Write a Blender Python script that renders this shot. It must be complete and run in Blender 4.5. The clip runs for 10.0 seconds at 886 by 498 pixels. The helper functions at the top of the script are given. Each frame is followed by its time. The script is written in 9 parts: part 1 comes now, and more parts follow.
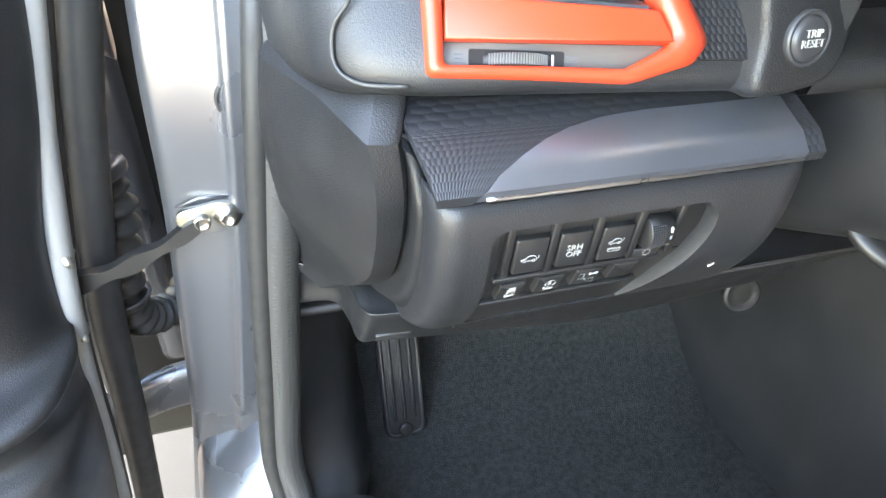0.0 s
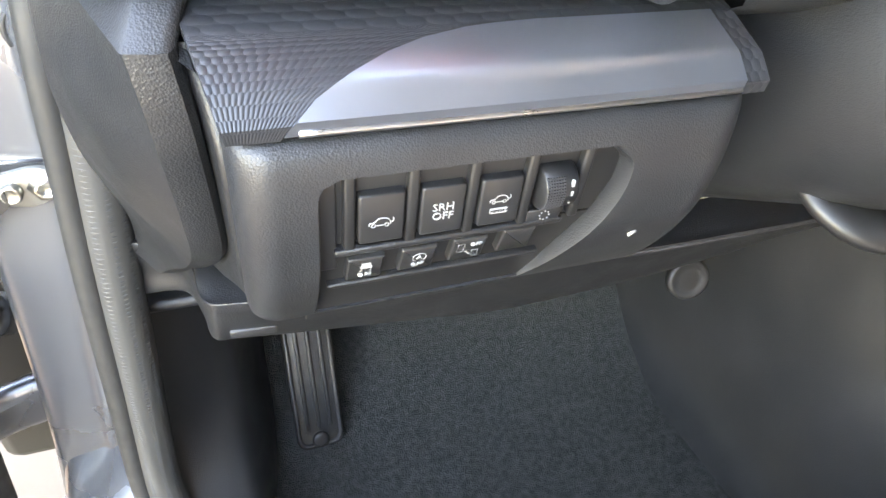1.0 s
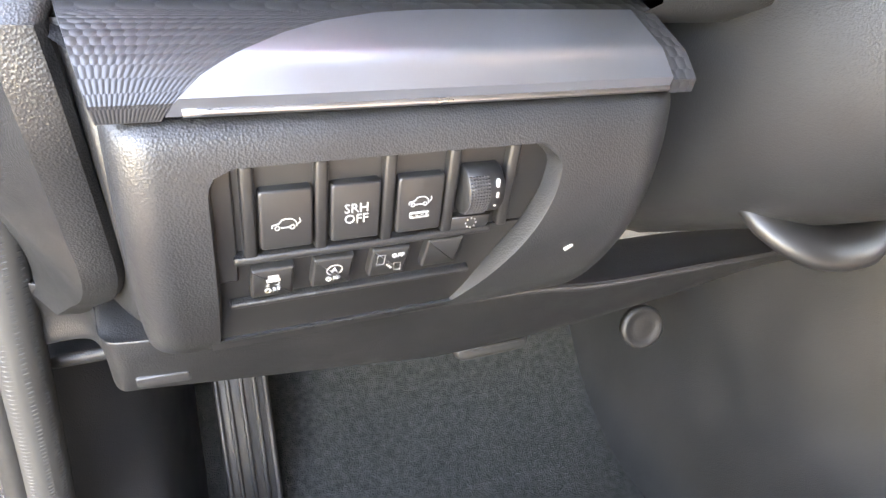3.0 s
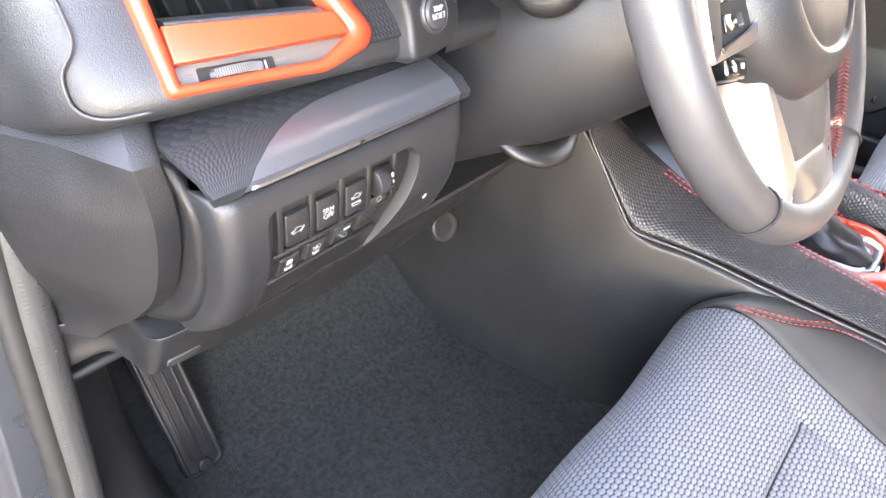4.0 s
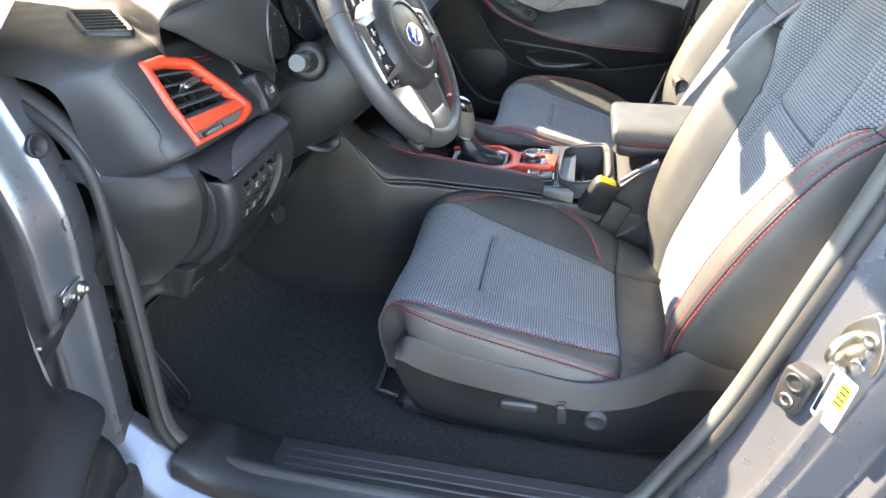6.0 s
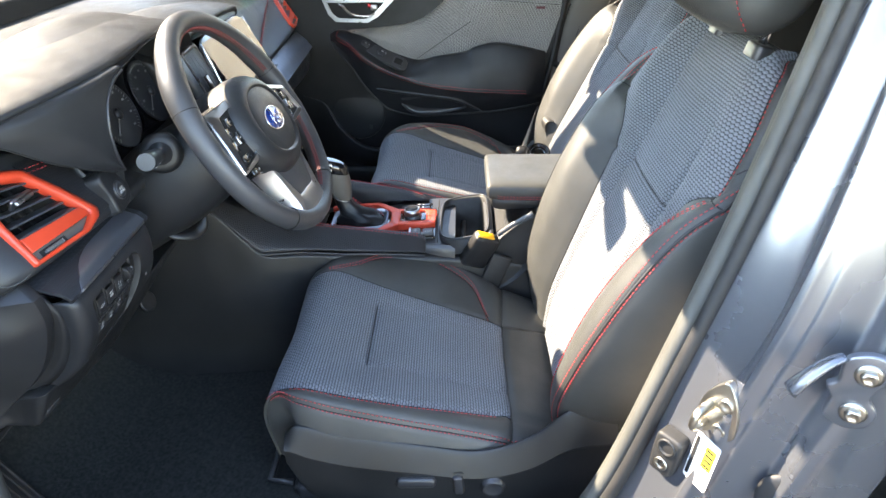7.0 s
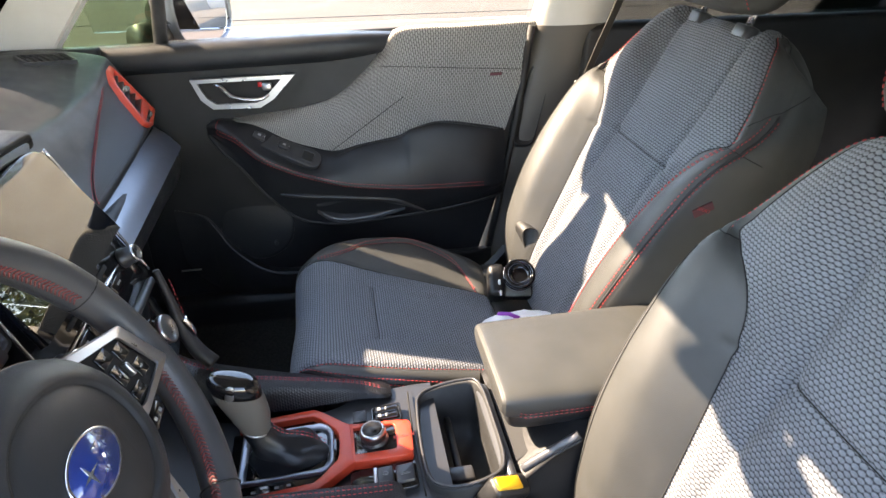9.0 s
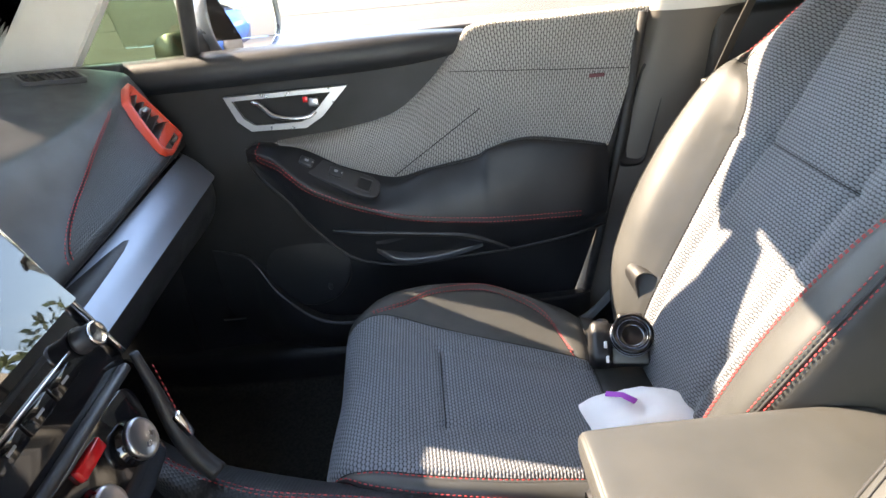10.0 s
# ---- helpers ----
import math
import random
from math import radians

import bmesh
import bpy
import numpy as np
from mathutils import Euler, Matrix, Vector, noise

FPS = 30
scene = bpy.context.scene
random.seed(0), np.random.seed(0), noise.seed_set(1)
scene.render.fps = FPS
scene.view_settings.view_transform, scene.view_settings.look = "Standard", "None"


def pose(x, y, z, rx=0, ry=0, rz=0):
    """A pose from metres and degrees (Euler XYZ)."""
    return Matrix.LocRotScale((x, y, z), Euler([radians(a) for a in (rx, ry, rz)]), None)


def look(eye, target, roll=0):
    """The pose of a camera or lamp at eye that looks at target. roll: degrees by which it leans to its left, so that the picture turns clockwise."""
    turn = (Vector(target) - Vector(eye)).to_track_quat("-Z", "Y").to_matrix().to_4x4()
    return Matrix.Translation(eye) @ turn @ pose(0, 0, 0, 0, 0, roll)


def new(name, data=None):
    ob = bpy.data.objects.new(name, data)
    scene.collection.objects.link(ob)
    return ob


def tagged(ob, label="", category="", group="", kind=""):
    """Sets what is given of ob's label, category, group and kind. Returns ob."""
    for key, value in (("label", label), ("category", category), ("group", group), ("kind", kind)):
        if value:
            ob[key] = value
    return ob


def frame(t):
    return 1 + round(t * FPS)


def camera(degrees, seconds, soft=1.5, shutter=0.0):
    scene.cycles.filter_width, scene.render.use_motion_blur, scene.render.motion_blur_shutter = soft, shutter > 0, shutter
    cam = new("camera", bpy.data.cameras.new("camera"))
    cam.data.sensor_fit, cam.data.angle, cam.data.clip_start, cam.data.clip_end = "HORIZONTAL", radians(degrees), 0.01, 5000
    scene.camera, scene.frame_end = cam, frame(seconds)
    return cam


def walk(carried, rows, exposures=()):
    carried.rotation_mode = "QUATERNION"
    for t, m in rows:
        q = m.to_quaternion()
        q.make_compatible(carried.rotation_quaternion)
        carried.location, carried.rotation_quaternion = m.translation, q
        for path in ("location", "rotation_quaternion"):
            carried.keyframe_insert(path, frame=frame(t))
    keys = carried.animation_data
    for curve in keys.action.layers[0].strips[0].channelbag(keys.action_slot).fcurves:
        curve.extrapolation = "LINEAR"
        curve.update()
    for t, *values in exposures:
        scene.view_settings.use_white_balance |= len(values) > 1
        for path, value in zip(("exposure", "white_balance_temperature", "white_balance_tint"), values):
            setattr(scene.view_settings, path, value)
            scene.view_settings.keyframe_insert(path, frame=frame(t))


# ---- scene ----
cam = camera(69.2, 10.0)
EXPO, SUN_POWER, SKY_POWER = 2.10, 2.0, 0.125
STOPS = ((0.0, 3.82, 9200, 14), (1.0, 4.1, 9900, 17), (2.5, 4.5, 10500, 20), (4.0, 4.25, 10200, 26), (5.0, 3.5, 9100, 22), (6.5, 2.36, 7700, 13), (7.5, 2.04, 7500, 14), (8.0, 1.98, 7700, 16), (8.5, 1.94, 7900, 16), (9.0, 2.02, 8000, 18), (10.0, 2.15, 7900, 17))
PATH = [
    (0, (-0.782, 0.027, 1.085), (-0.265, 1.453, -0.218), 4.8),
    (0.5, (-0.735, 0.039, 1.061), (-0.194, 1.427, -0.273), 6.5),
    (1, (-0.708, 0.061, 1.022), (-0.104, 1.457, -0.275), 6.3),
    (1.5, (-0.691, 0.079, 0.984), (-0.115, 1.598, -0.182), 4.7),
    (2, (-0.68, 0.077, 0.969), (0.007, 1.601, -0.128), 5.5),
    (2.5, (-0.682, 0.068, 0.968), (0.042, 1.608, -0.082), 5.8),
    (2.7, (-0.684, 0.061, 0.968), (0.039, 1.622, -0.053), 6.1),
    (3.8, (-0.793, 0.013, 1.09), (0.29, 1.075, -0.214), 7.8),
    (4, (-0.855, -0.014, 1.106), (0.424, 0.933, -0.106), 5.9),
    (4.5, (-0.996, -0.094, 1.191), (0.415, 0.687, 0.01), 2.4),
    (5, (-1.176, -0.174, 1.227), (0.326, 0.461, 0.069), -0.9),
    (5.2, (-1.241, -0.19, 1.23), (0.295, 0.41, 0.098), -2.8),
    (6.3, (-1.404, -0.178, 1.316), (0.273, 0.054, 0.251), 0.6),
    (6.5, (-1.403, -0.186, 1.329), (0.281, -0.01, 0.264), -0.2),
    (7, (-1.33, -0.213, 1.364), (0.387, -0.178, 0.339), 0.1),
    (7.5, (-1.197, -0.234, 1.384), (0.551, -0.253, 0.412), 1.5),
    (8, (-1.055, -0.229, 1.374), (0.678, -0.288, 0.379), 0.6),
    (8.5, (-0.85, -0.152, 1.345), (0.883, -0.359, 0.368), 1.1),
    (9, (-0.697, -0.107, 1.352), (1.031, -0.388, 0.386), -0.6),
    (9.5, (-0.568, -0.109, 1.326), (1.191, -0.292, 0.392), -2.5),
    (10, (-0.414, -0.154, 1.261), (1.367, -0.171, 0.352), -5.0),
]
walk(cam, [(t, look(eye, target, roll)) for t, eye, target, roll in PATH],
     exposures=[(t, EXPO + e, k, w) for t, e, k, w in STOPS])

# world, sun
SUN_WAY = Vector((0.46, 1.0, 0.865)).normalized()
world = bpy.data.worlds.new("sky")
scene.world = world
world.use_nodes = True
wn = world.node_tree.nodes
sky = wn.new("ShaderNodeTexSky")
sky.sky_type, sky.sun_disc = "NISHITA", False
sky.sun_elevation, sky.sun_rotation = math.asin(SUN_WAY.z), math.atan2(SUN_WAY.x, SUN_WAY.y)
sky.air_density, sky.dust_density, sky.ozone_density = 1.0, 0.3, 1.0
world.node_tree.links.new(sky.outputs[0], wn["Background"].inputs[0])
wn["Background"].inputs[1].default_value = SKY_POWER
sun = new("sun", bpy.data.lights.new("sun", "SUN"))
sun.data.energy, sun.data.angle, sun.data.color = SUN_POWER, radians(0.55), (1.0, 0.92, 0.79)
sun.matrix_world = look(SUN_WAY * 20, (0, 0, 0))

# ---------------------------------------------------------------- materials
def material(name, color, rough=0.5, metal=0.0, spec=0.5, coat=0.0):
    m = bpy.data.materials.new(name)
    m.use_nodes = True
    b = m.node_tree.nodes["Principled BSDF"]
    b.inputs["Base Color"].default_value = (*color, 1)
    b.inputs["Roughness"].default_value, b.inputs["Metallic"].default_value = rough, metal
    b.inputs["Specular IOR Level"].default_value, b.inputs["Coat Weight"].default_value = spec, coat
    return m


def node(m, kind, **values):
    n = m.node_tree.nodes.new(kind)
    for key, v in values.items():
        n.inputs[key.replace("_", " ")].default_value = v
    return n


def wire(m, a, b):
    m.node_tree.links.new(a, b)


def bsdf(m):
    return m.node_tree.nodes["Principled BSDF"]


def coords(m, which="Object"):
    return m.node_tree.nodes.new("ShaderNodeTexCoord").outputs[which]


def mottle(m, color, other, scale, lo=0.35, hi=0.65, detail=4.0, which="Object"):
    """Two colours mixed by noise, as wear and unevenness."""
    n = node(m, "ShaderNodeTexNoise", Scale=scale, Detail=detail)
    r = node(m, "ShaderNodeMapRange")
    r.inputs[1].default_value, r.inputs[2].default_value = lo, hi
    x = m.node_tree.nodes.new("ShaderNodeMix")
    x.data_type = "RGBA"
    x.inputs[6].default_value, x.inputs[7].default_value = (*color, 1), (*other, 1)
    wire(m, coords(m, which), n.inputs["Vector"])
    wire(m, n.outputs[0], r.inputs[0])
    wire(m, r.outputs[0], x.inputs[0])
    wire(m, x.outputs[2], bsdf(m).inputs["Base Color"])
    return x


def relief(m, height, strength=0.3, distance=0.001, after=None):
    b = node(m, "ShaderNodeBump", Strength=strength, Distance=distance)
    wire(m, height, b.inputs["Height"])
    if after:
        wire(m, after.outputs[0], b.inputs["Normal"])
    wire(m, b.outputs[0], bsdf(m).inputs["Normal"])
    return b


def rough_noise(m, scale, lo, hi):
    n = node(m, "ShaderNodeTexNoise", Scale=scale, Detail=5.0)
    r = node(m, "ShaderNodeMapRange")
    r.inputs[1].default_value, r.inputs[2].default_value = 0.3, 0.7
    r.inputs[3].default_value, r.inputs[4].default_value = lo, hi
    wire(m, coords(m), n.inputs["Vector"])
    wire(m, n.outputs[0], r.inputs[0])
    wire(m, r.outputs[0], bsdf(m).inputs["Roughness"])


def grained(name, color, other, cell=900.0, rough=(0.42, 0.55), depth=0.25):
    """Moulded plastic or vinyl with a leather grain."""
    m = material(name, color, rough[0])
    mottle(m, color, other, 14.0)
    rough_noise(m, 30.0, *rough)
    v = node(m, "ShaderNodeTexVoronoi", Scale=cell)
    wire(m, coords(m), v.inputs["Vector"])
    relief(m, v.outputs["Distance"], depth, 0.0006)
    return m


def math_node(m, op, a, b=None):
    n = m.node_tree.nodes.new("ShaderNodeMath")
    n.operation = op
    for k, v in enumerate((a, b)):
        if v is None:
            continue
        if isinstance(v, (int, float)):
            n.inputs[k].default_value = v
        else:
            wire(m, v, n.inputs[k])
    return n.outputs[0]


def cells(m, pitch_u, pitch_v, dashes=False):
    """Height of rows of small bumps, every second row shifted by half, from the UV in metres."""
    sep = m.node_tree.nodes.new("ShaderNodeSeparateXYZ")
    wire(m, coords(m, "UV"), sep.inputs[0])
    v = math_node(m, "DIVIDE", sep.outputs[1], pitch_v)
    row = math_node(m, "FLOOR", v)
    shift = math_node(m, "MULTIPLY", math_node(m, "MODULO", row, 2.0), 0.5)
    u = math_node(m, "FRACT", math_node(m, "ADD", math_node(m, "DIVIDE", sep.outputs[0], pitch_u), shift))
    fv = math_node(m, "FRACT", v)
    du = math_node(m, "MULTIPLY", math_node(m, "SUBTRACT", u, 0.5), 2.0)
    dv = math_node(m, "MULTIPLY", math_node(m, "SUBTRACT", fv, 0.5), 1.7)
    if dashes:
        # short lens-shaped threads side by side
        flat = math_node(m, "ADD", math_node(m, "MULTIPLY", math_node(m, "MULTIPLY", du, du), 0.62), math_node(m, "MULTIPLY", math_node(m, "ABSOLUTE", dv), 0.92))
        return math_node(m, "MAXIMUM", math_node(m, "SUBTRACT", 1.0, flat), 0.0)
    r = math_node(m, "ADD", math_node(m, "MULTIPLY", du, du), math_node(m, "MULTIPLY", dv, dv))
    return math_node(m, "MAXIMUM", math_node(m, "SUBTRACT", 1.0, r), 0.0)


def woven(name, dark, light, pitch=0.0085):
    """Seat cloth: small oval lumps in staggered rows over a darker ground."""
    m = material(name, dark, 0.85, spec=0.25)
    h = cells(m, pitch, pitch * 0.62, True)
    n = node(m, "ShaderNodeTexNoise", Scale=420.0, Detail=3.0)
    wire(m, coords(m), n.inputs["Vector"])
    big = node(m, "ShaderNodeTexNoise", Scale=9.0, Detail=3.0)
    wire(m, coords(m), big.inputs["Vector"])
    worn = math_node(m, "ADD", math_node(m, "MULTIPLY", n.outputs[0], 0.9), math_node(m, "MULTIPLY", big.outputs[0], 0.35))
    f = math_node(m, "MULTIPLY", math_node(m, "MINIMUM", math_node(m, "MULTIPLY", h, 2.1), 1.0), math_node(m, "ADD", worn, 0.2))
    x = m.node_tree.nodes.new("ShaderNodeMix")
    x.data_type = "RGBA"
    x.inputs[6].default_value, x.inputs[7].default_value = (*dark, 1), (*light, 1)
    wire(m, f, x.inputs[0])
    wire(m, x.outputs[2], bsdf(m).inputs["Base Color"])
    relief(m, h, 0.7, 0.0016)
    bsdf(m).inputs["Sheen Weight"].default_value = 0.08
    return m


def honeycomb(name, color, pitch, depth=0.8):
    m = material(name, color, 0.38)
    relief(m, cells(m, pitch, pitch * 1.15), depth, 0.0014)
    return m


PLASTIC = grained("black_plastic", (0.0105, 0.011, 0.0118), (0.016, 0.016, 0.017), 1100, (0.33, 0.48), 0.32)
bsdf(PLASTIC).inputs["Specular IOR Level"].default_value = 0.42
SOFT = grained("soft_pad", (0.0135, 0.014, 0.0155), (0.020, 0.021, 0.0225), 1200, (0.36, 0.49), 0.27)
bsdf(SOFT).inputs["Specular IOR Level"].default_value = 0.45
VINYL = grained("black_vinyl", (0.036, 0.037, 0.035), (0.046, 0.046, 0.043), 1000, (0.46, 0.58), 0.22)
bsdf(VINYL).inputs["Specular IOR Level"].default_value = 0.5
DOOR_PLASTIC = grained("door_plastic", (0.009, 0.0094, 0.0102), (0.013, 0.0134, 0.0145), 1600, (0.36, 0.48), 0.22)
bsdf(DOOR_PLASTIC).inputs["Specular IOR Level"].default_value = 0.30
DOOR_PAD = grained("door_pad", (0.010, 0.0105, 0.012), (0.015, 0.0156, 0.017), 1100, (0.36, 0.48), 0.20)
bsdf(DOOR_PAD).inputs["Specular IOR Level"].default_value = 0.36
HIDE = grained("wheel_leather", (0.034, 0.034, 0.036), (0.046, 0.045, 0.046), 1200, (0.36, 0.48), 0.2)
SMOOTH = material("smooth_plastic", (0.028, 0.028, 0.030), 0.36)
rough_noise(SMOOTH, 20, 0.30, 0.44)
def thin_glass(name, color):
    """A thin pane: clear with a faint tint, mirroring more at grazing angles."""
    m = bpy.data.materials.new(name)
    m.use_nodes = True
    t = m.node_tree.nodes
    t.remove(t["Principled BSDF"])
    clear, gloss, mix, fres = (t.new("ShaderNode" + k) for k in ("BsdfTransparent", "BsdfGlossy", "MixShader", "Fresnel"))
    clear.inputs[0].default_value = (*color, 1)
    gloss.inputs["Roughness"].default_value = 0.02
    fres.inputs["IOR"].default_value = 1.45
    wire(m, fres.outputs[0], mix.inputs[0])
    wire(m, clear.outputs[0], mix.inputs[1])
    wire(m, gloss.outputs[0], mix.inputs[2])
    wire(m, mix.outputs[0], t["Material Output"].inputs[0])
    return m


WIND = thin_glass("windscreen_glass", (0.86, 0.90, 0.88))
GLASS = thin_glass("clear_glass", (0.95, 0.97, 0.96))
QUARTER = thin_glass("tinted_glass", (0.40, 0.48, 0.38))
TINT = thin_glass("privacy_glass", (0.36, 0.38, 0.37))
GREY_PLASTIC = material("grey_plastic", (0.085, 0.078, 0.070), 0.5)
SLAT = material("slat_plastic", (0.045, 0.047, 0.052), 0.28)
WHEEL_RIB = material("rib_plastic", (0.11, 0.105, 0.10), 0.5)
# near-black: puts shade into gaps, ducts and recess floors; also for seams and print
DARK = material("shade_and_print_black", (0.006, 0.006, 0.006), 0.8)
GLOSS = material("gloss_black", (0.006, 0.006, 0.007), 0.07, coat=0.4)
FABRIC = woven("seat_cloth", (0.024, 0.026, 0.030), (0.188, 0.199, 0.216), 0.0078)
DOOR_CLOTH = woven("door_cloth", (0.05, 0.049, 0.047), (0.34, 0.33, 0.31), 0.0075)
HEX = honeycomb("hex_trim", (0.020, 0.021, 0.024), 0.0046, 0.26)
CARBON = honeycomb("carbon_trim", (0.012, 0.012, 0.0135), 0.0036, 0.38)
ORANGE = material("orange_paint", (0.52, 0.046, 0.018), 0.34)
rough_noise(ORANGE, 40, 0.30, 0.42)
SATIN = material("satin_silver", (0.42, 0.42, 0.43), 0.30, 1.0)
rough_noise(SATIN, 60, 0.26, 0.36)
GREY_TRIM = material("dark_satin_trim", (0.235, 0.25, 0.285), 0.25, 0.88)
DARK_TRIM = material("dark_grey_trim", (0.10, 0.105, 0.115), 0.34, 0.3)
rough_noise(GREY_TRIM, 50, 0.32, 0.40)
CHROME = material("chrome", (0.80, 0.80, 0.80), 0.12, 1.0)
ZINC = material("zinc_plate", (0.44, 0.42, 0.37), 0.34, 1.0)
RUBBER = material("black_rubber", (0.016, 0.016, 0.016), 0.6)
rough_noise(RUBBER, 60, 0.5, 0.7)
SEAL = material("seal_rubber", (0.034, 0.034, 0.033), 0.55)
PAINT = material("silver_paint", (0.160, 0.168, 0.184), 0.34, 0.70, coat=0.3)
bsdf(PAINT).inputs["Coat Roughness"].default_value = 0.06
rough_noise(PAINT, 8, 0.24, 0.34)
RED = material("red_thread", (0.42, 0.040, 0.042), 0.7)
RED_DARK = material("dark_red_thread", (0.15, 0.026, 0.023), 0.7)
RED_TAG = material("red_woven_tag", (0.11, 0.035, 0.04), 0.8)
GLOSS_VINYL = material("smooth_vinyl", (0.030, 0.031, 0.034), 0.30)
SEAL_TRIM = grained("seal_flange", (0.056, 0.056, 0.050), (0.074, 0.074, 0.066), 1500, (0.6, 0.75), 0.2)
LIGHT_CAP = material("light_grey_cap", (0.026, 0.027, 0.029), 0.4)
RED_GLOSS = material("red_gloss", (0.5, 0.01, 0.012), 0.15)
WHITE = material("white_print", (0.29, 0.29, 0.28), 0.6)
PAPER_WHITE = material("sticker_paper", (0.72, 0.72, 0.70), 0.6)
BANK = material("bank_plastic", (0.010, 0.010, 0.0105), 0.45)
KEY = material("key_plastic", (0.0145, 0.0145, 0.015), 0.40)
rough_noise(KEY, 90, 0.34, 0.46)
SCREEN = material("screen_glass", (0.005, 0.006, 0.008), 0.015)
bsdf(SCREEN).inputs["IOR"].default_value = 1.75
YELLOW = material("yellow_print", (0.75, 0.60, 0.03), 0.6)
AMBER = material("amber_plastic", (0.80, 0.40, 0.02), 0.35)
BLUE = material("blue_enamel", (0.01, 0.03, 0.16), 0.15, coat=0.6)
LEATHERETTE = grained("leatherette", (0.10, 0.10, 0.085), (0.13, 0.13, 0.11), 1500, (0.45, 0.6), 0.3)
PAPER = material("tissue_paper", (0.78, 0.76, 0.75), 0.9)
PURPLE = material("purple_print", (0.35, 0.06, 0.45), 0.7)
CREAM = grained("grey_headliner", (0.50, 0.49, 0.46), (0.56, 0.55, 0.52), 1500, (0.7, 0.85), 0.2)
PILLAR = grained("pillar_trim", (0.50, 0.49, 0.46), (0.54, 0.53, 0.50), 1500, (0.5, 0.6), 0.15)
CARPET = material("carpet", (0.02, 0.021, 0.023), 0.95, spec=0.15)
mottle(CARPET, (0.017, 0.018, 0.018), (0.042, 0.044, 0.042), 160.0, 0.3, 0.75, 8.0)
_n = node(CARPET, "ShaderNodeTexNoise", Scale=700.0, Detail=2.0)
wire(CARPET, coords(CARPET), _n.inputs["Vector"])
relief(CARPET, _n.outputs[0], 0.9, 0.003)
GROUND = material("pale_concrete", (0.20, 0.172, 0.14), 0.9)
mottle(GROUND, (0.060, 0.044, 0.031), (0.074, 0.056, 0.041), 0.8, 0.3, 0.7, 8.0)
MIRROR = material("mirror_glass", (0.85, 0.86, 0.88), 0.01, 1.0)
LEAF = material("leaves", (0.07, 0.10, 0.03), 0.7)
mottle(LEAF, (0.045, 0.075, 0.02), (0.13, 0.14, 0.045), 3.0)
BARK = material("bark", (0.16, 0.11, 0.07), 0.9)
# beige of the wall that was added for the touchscreen to mirror
WALL = material("stucco", (0.42, 0.36, 0.28), 0.9)
mottle(WALL, (0.38, 0.32, 0.25), (0.46, 0.40, 0.32), 3.0)


# ---------------------------------------------------------------- mesh helpers
def thing(name, label, category, at=(0, 0, 0), group="", kind=""):
    ob = new(name)
    ob.location = at
    ob.empty_display_size = 0.02
    return tagged(ob, label, category, group, kind)


def part(name, bm, mat, parent=None, label="", smooth=True, kind=""):
    """Links a bmesh, in world places, as one mesh object, under a thing or a part."""
    me = bpy.data.meshes.new(name)
    for f in bm.faces:
        f.smooth = smooth
    if smooth and len(bm.faces) > 12:
        for e in bm.edges:
            if len(e.link_faces) == 2 and e.calc_face_angle(0) > 0.96:
                e.smooth = False
    elif len(bm.faces) <= 12:
        for f in bm.faces:
            f.smooth = False
    bm.to_mesh(me)
    bm.free()
    for one in mat if isinstance(mat, (list, tuple)) else (mat,):
        me.materials.append(one)
    ob = new(name, me)
    if parent:
        ob.parent = parent
        if not parent.parent:
            ob.matrix_parent_inverse = Matrix.Translation(-parent.location)
    return tagged(ob, label, kind=kind)


def sharp(ob, angle=35):
    """Keeps edges steeper than the angle crisp."""
    bm = bmesh.new()
    bm.from_mesh(ob.data)
    for e in bm.edges:
        if len(e.link_faces) == 2 and e.calc_face_angle(0) > radians(angle):
            e.smooth = False
    bm.to_mesh(ob.data)
    bm.free()
    return ob


def spline(points, n, closed=False):
    """n points along a smooth curve through the given ones, evenly in the parameter."""
    p = [np.array(q, float) for q in points]
    k = len(p)
    out = []
    for i in range(n):
        f = i / n * k if closed else i / (n - 1) * (k - 1)
        a = min(int(f), k - 1 if closed else k - 2)
        t = f - a
        if closed:
            q = [p[(a + d) % k] for d in (-1, 0, 1, 2)]
        else:
            q = [p[a - 1] if a else 2 * p[0] - p[1], p[a], p[a + 1], p[a + 2] if a + 2 < k else 2 * p[-1] - p[-2]]
        out.append(0.5 * (2 * q[1] + (q[2] - q[0]) * t + (2 * q[0] - 5 * q[1] + 4 * q[2] - q[3]) * t * t + (3 * q[1] - q[0] - 3 * q[2] + q[3]) * t ** 3))
    return out


def evenly(points, step):
    """Points at even steps along a polyline."""
    p = np.array(points, float)
    d = np.r_[0, np.cumsum(np.linalg.norm(np.diff(p, axis=0), axis=1))]
    s = np.linspace(0, d[-1], max(2, int(d[-1] / step) + 1))
    return np.stack([np.interp(s, d, p[:, k]) for k in range(p.shape[1])], 1)


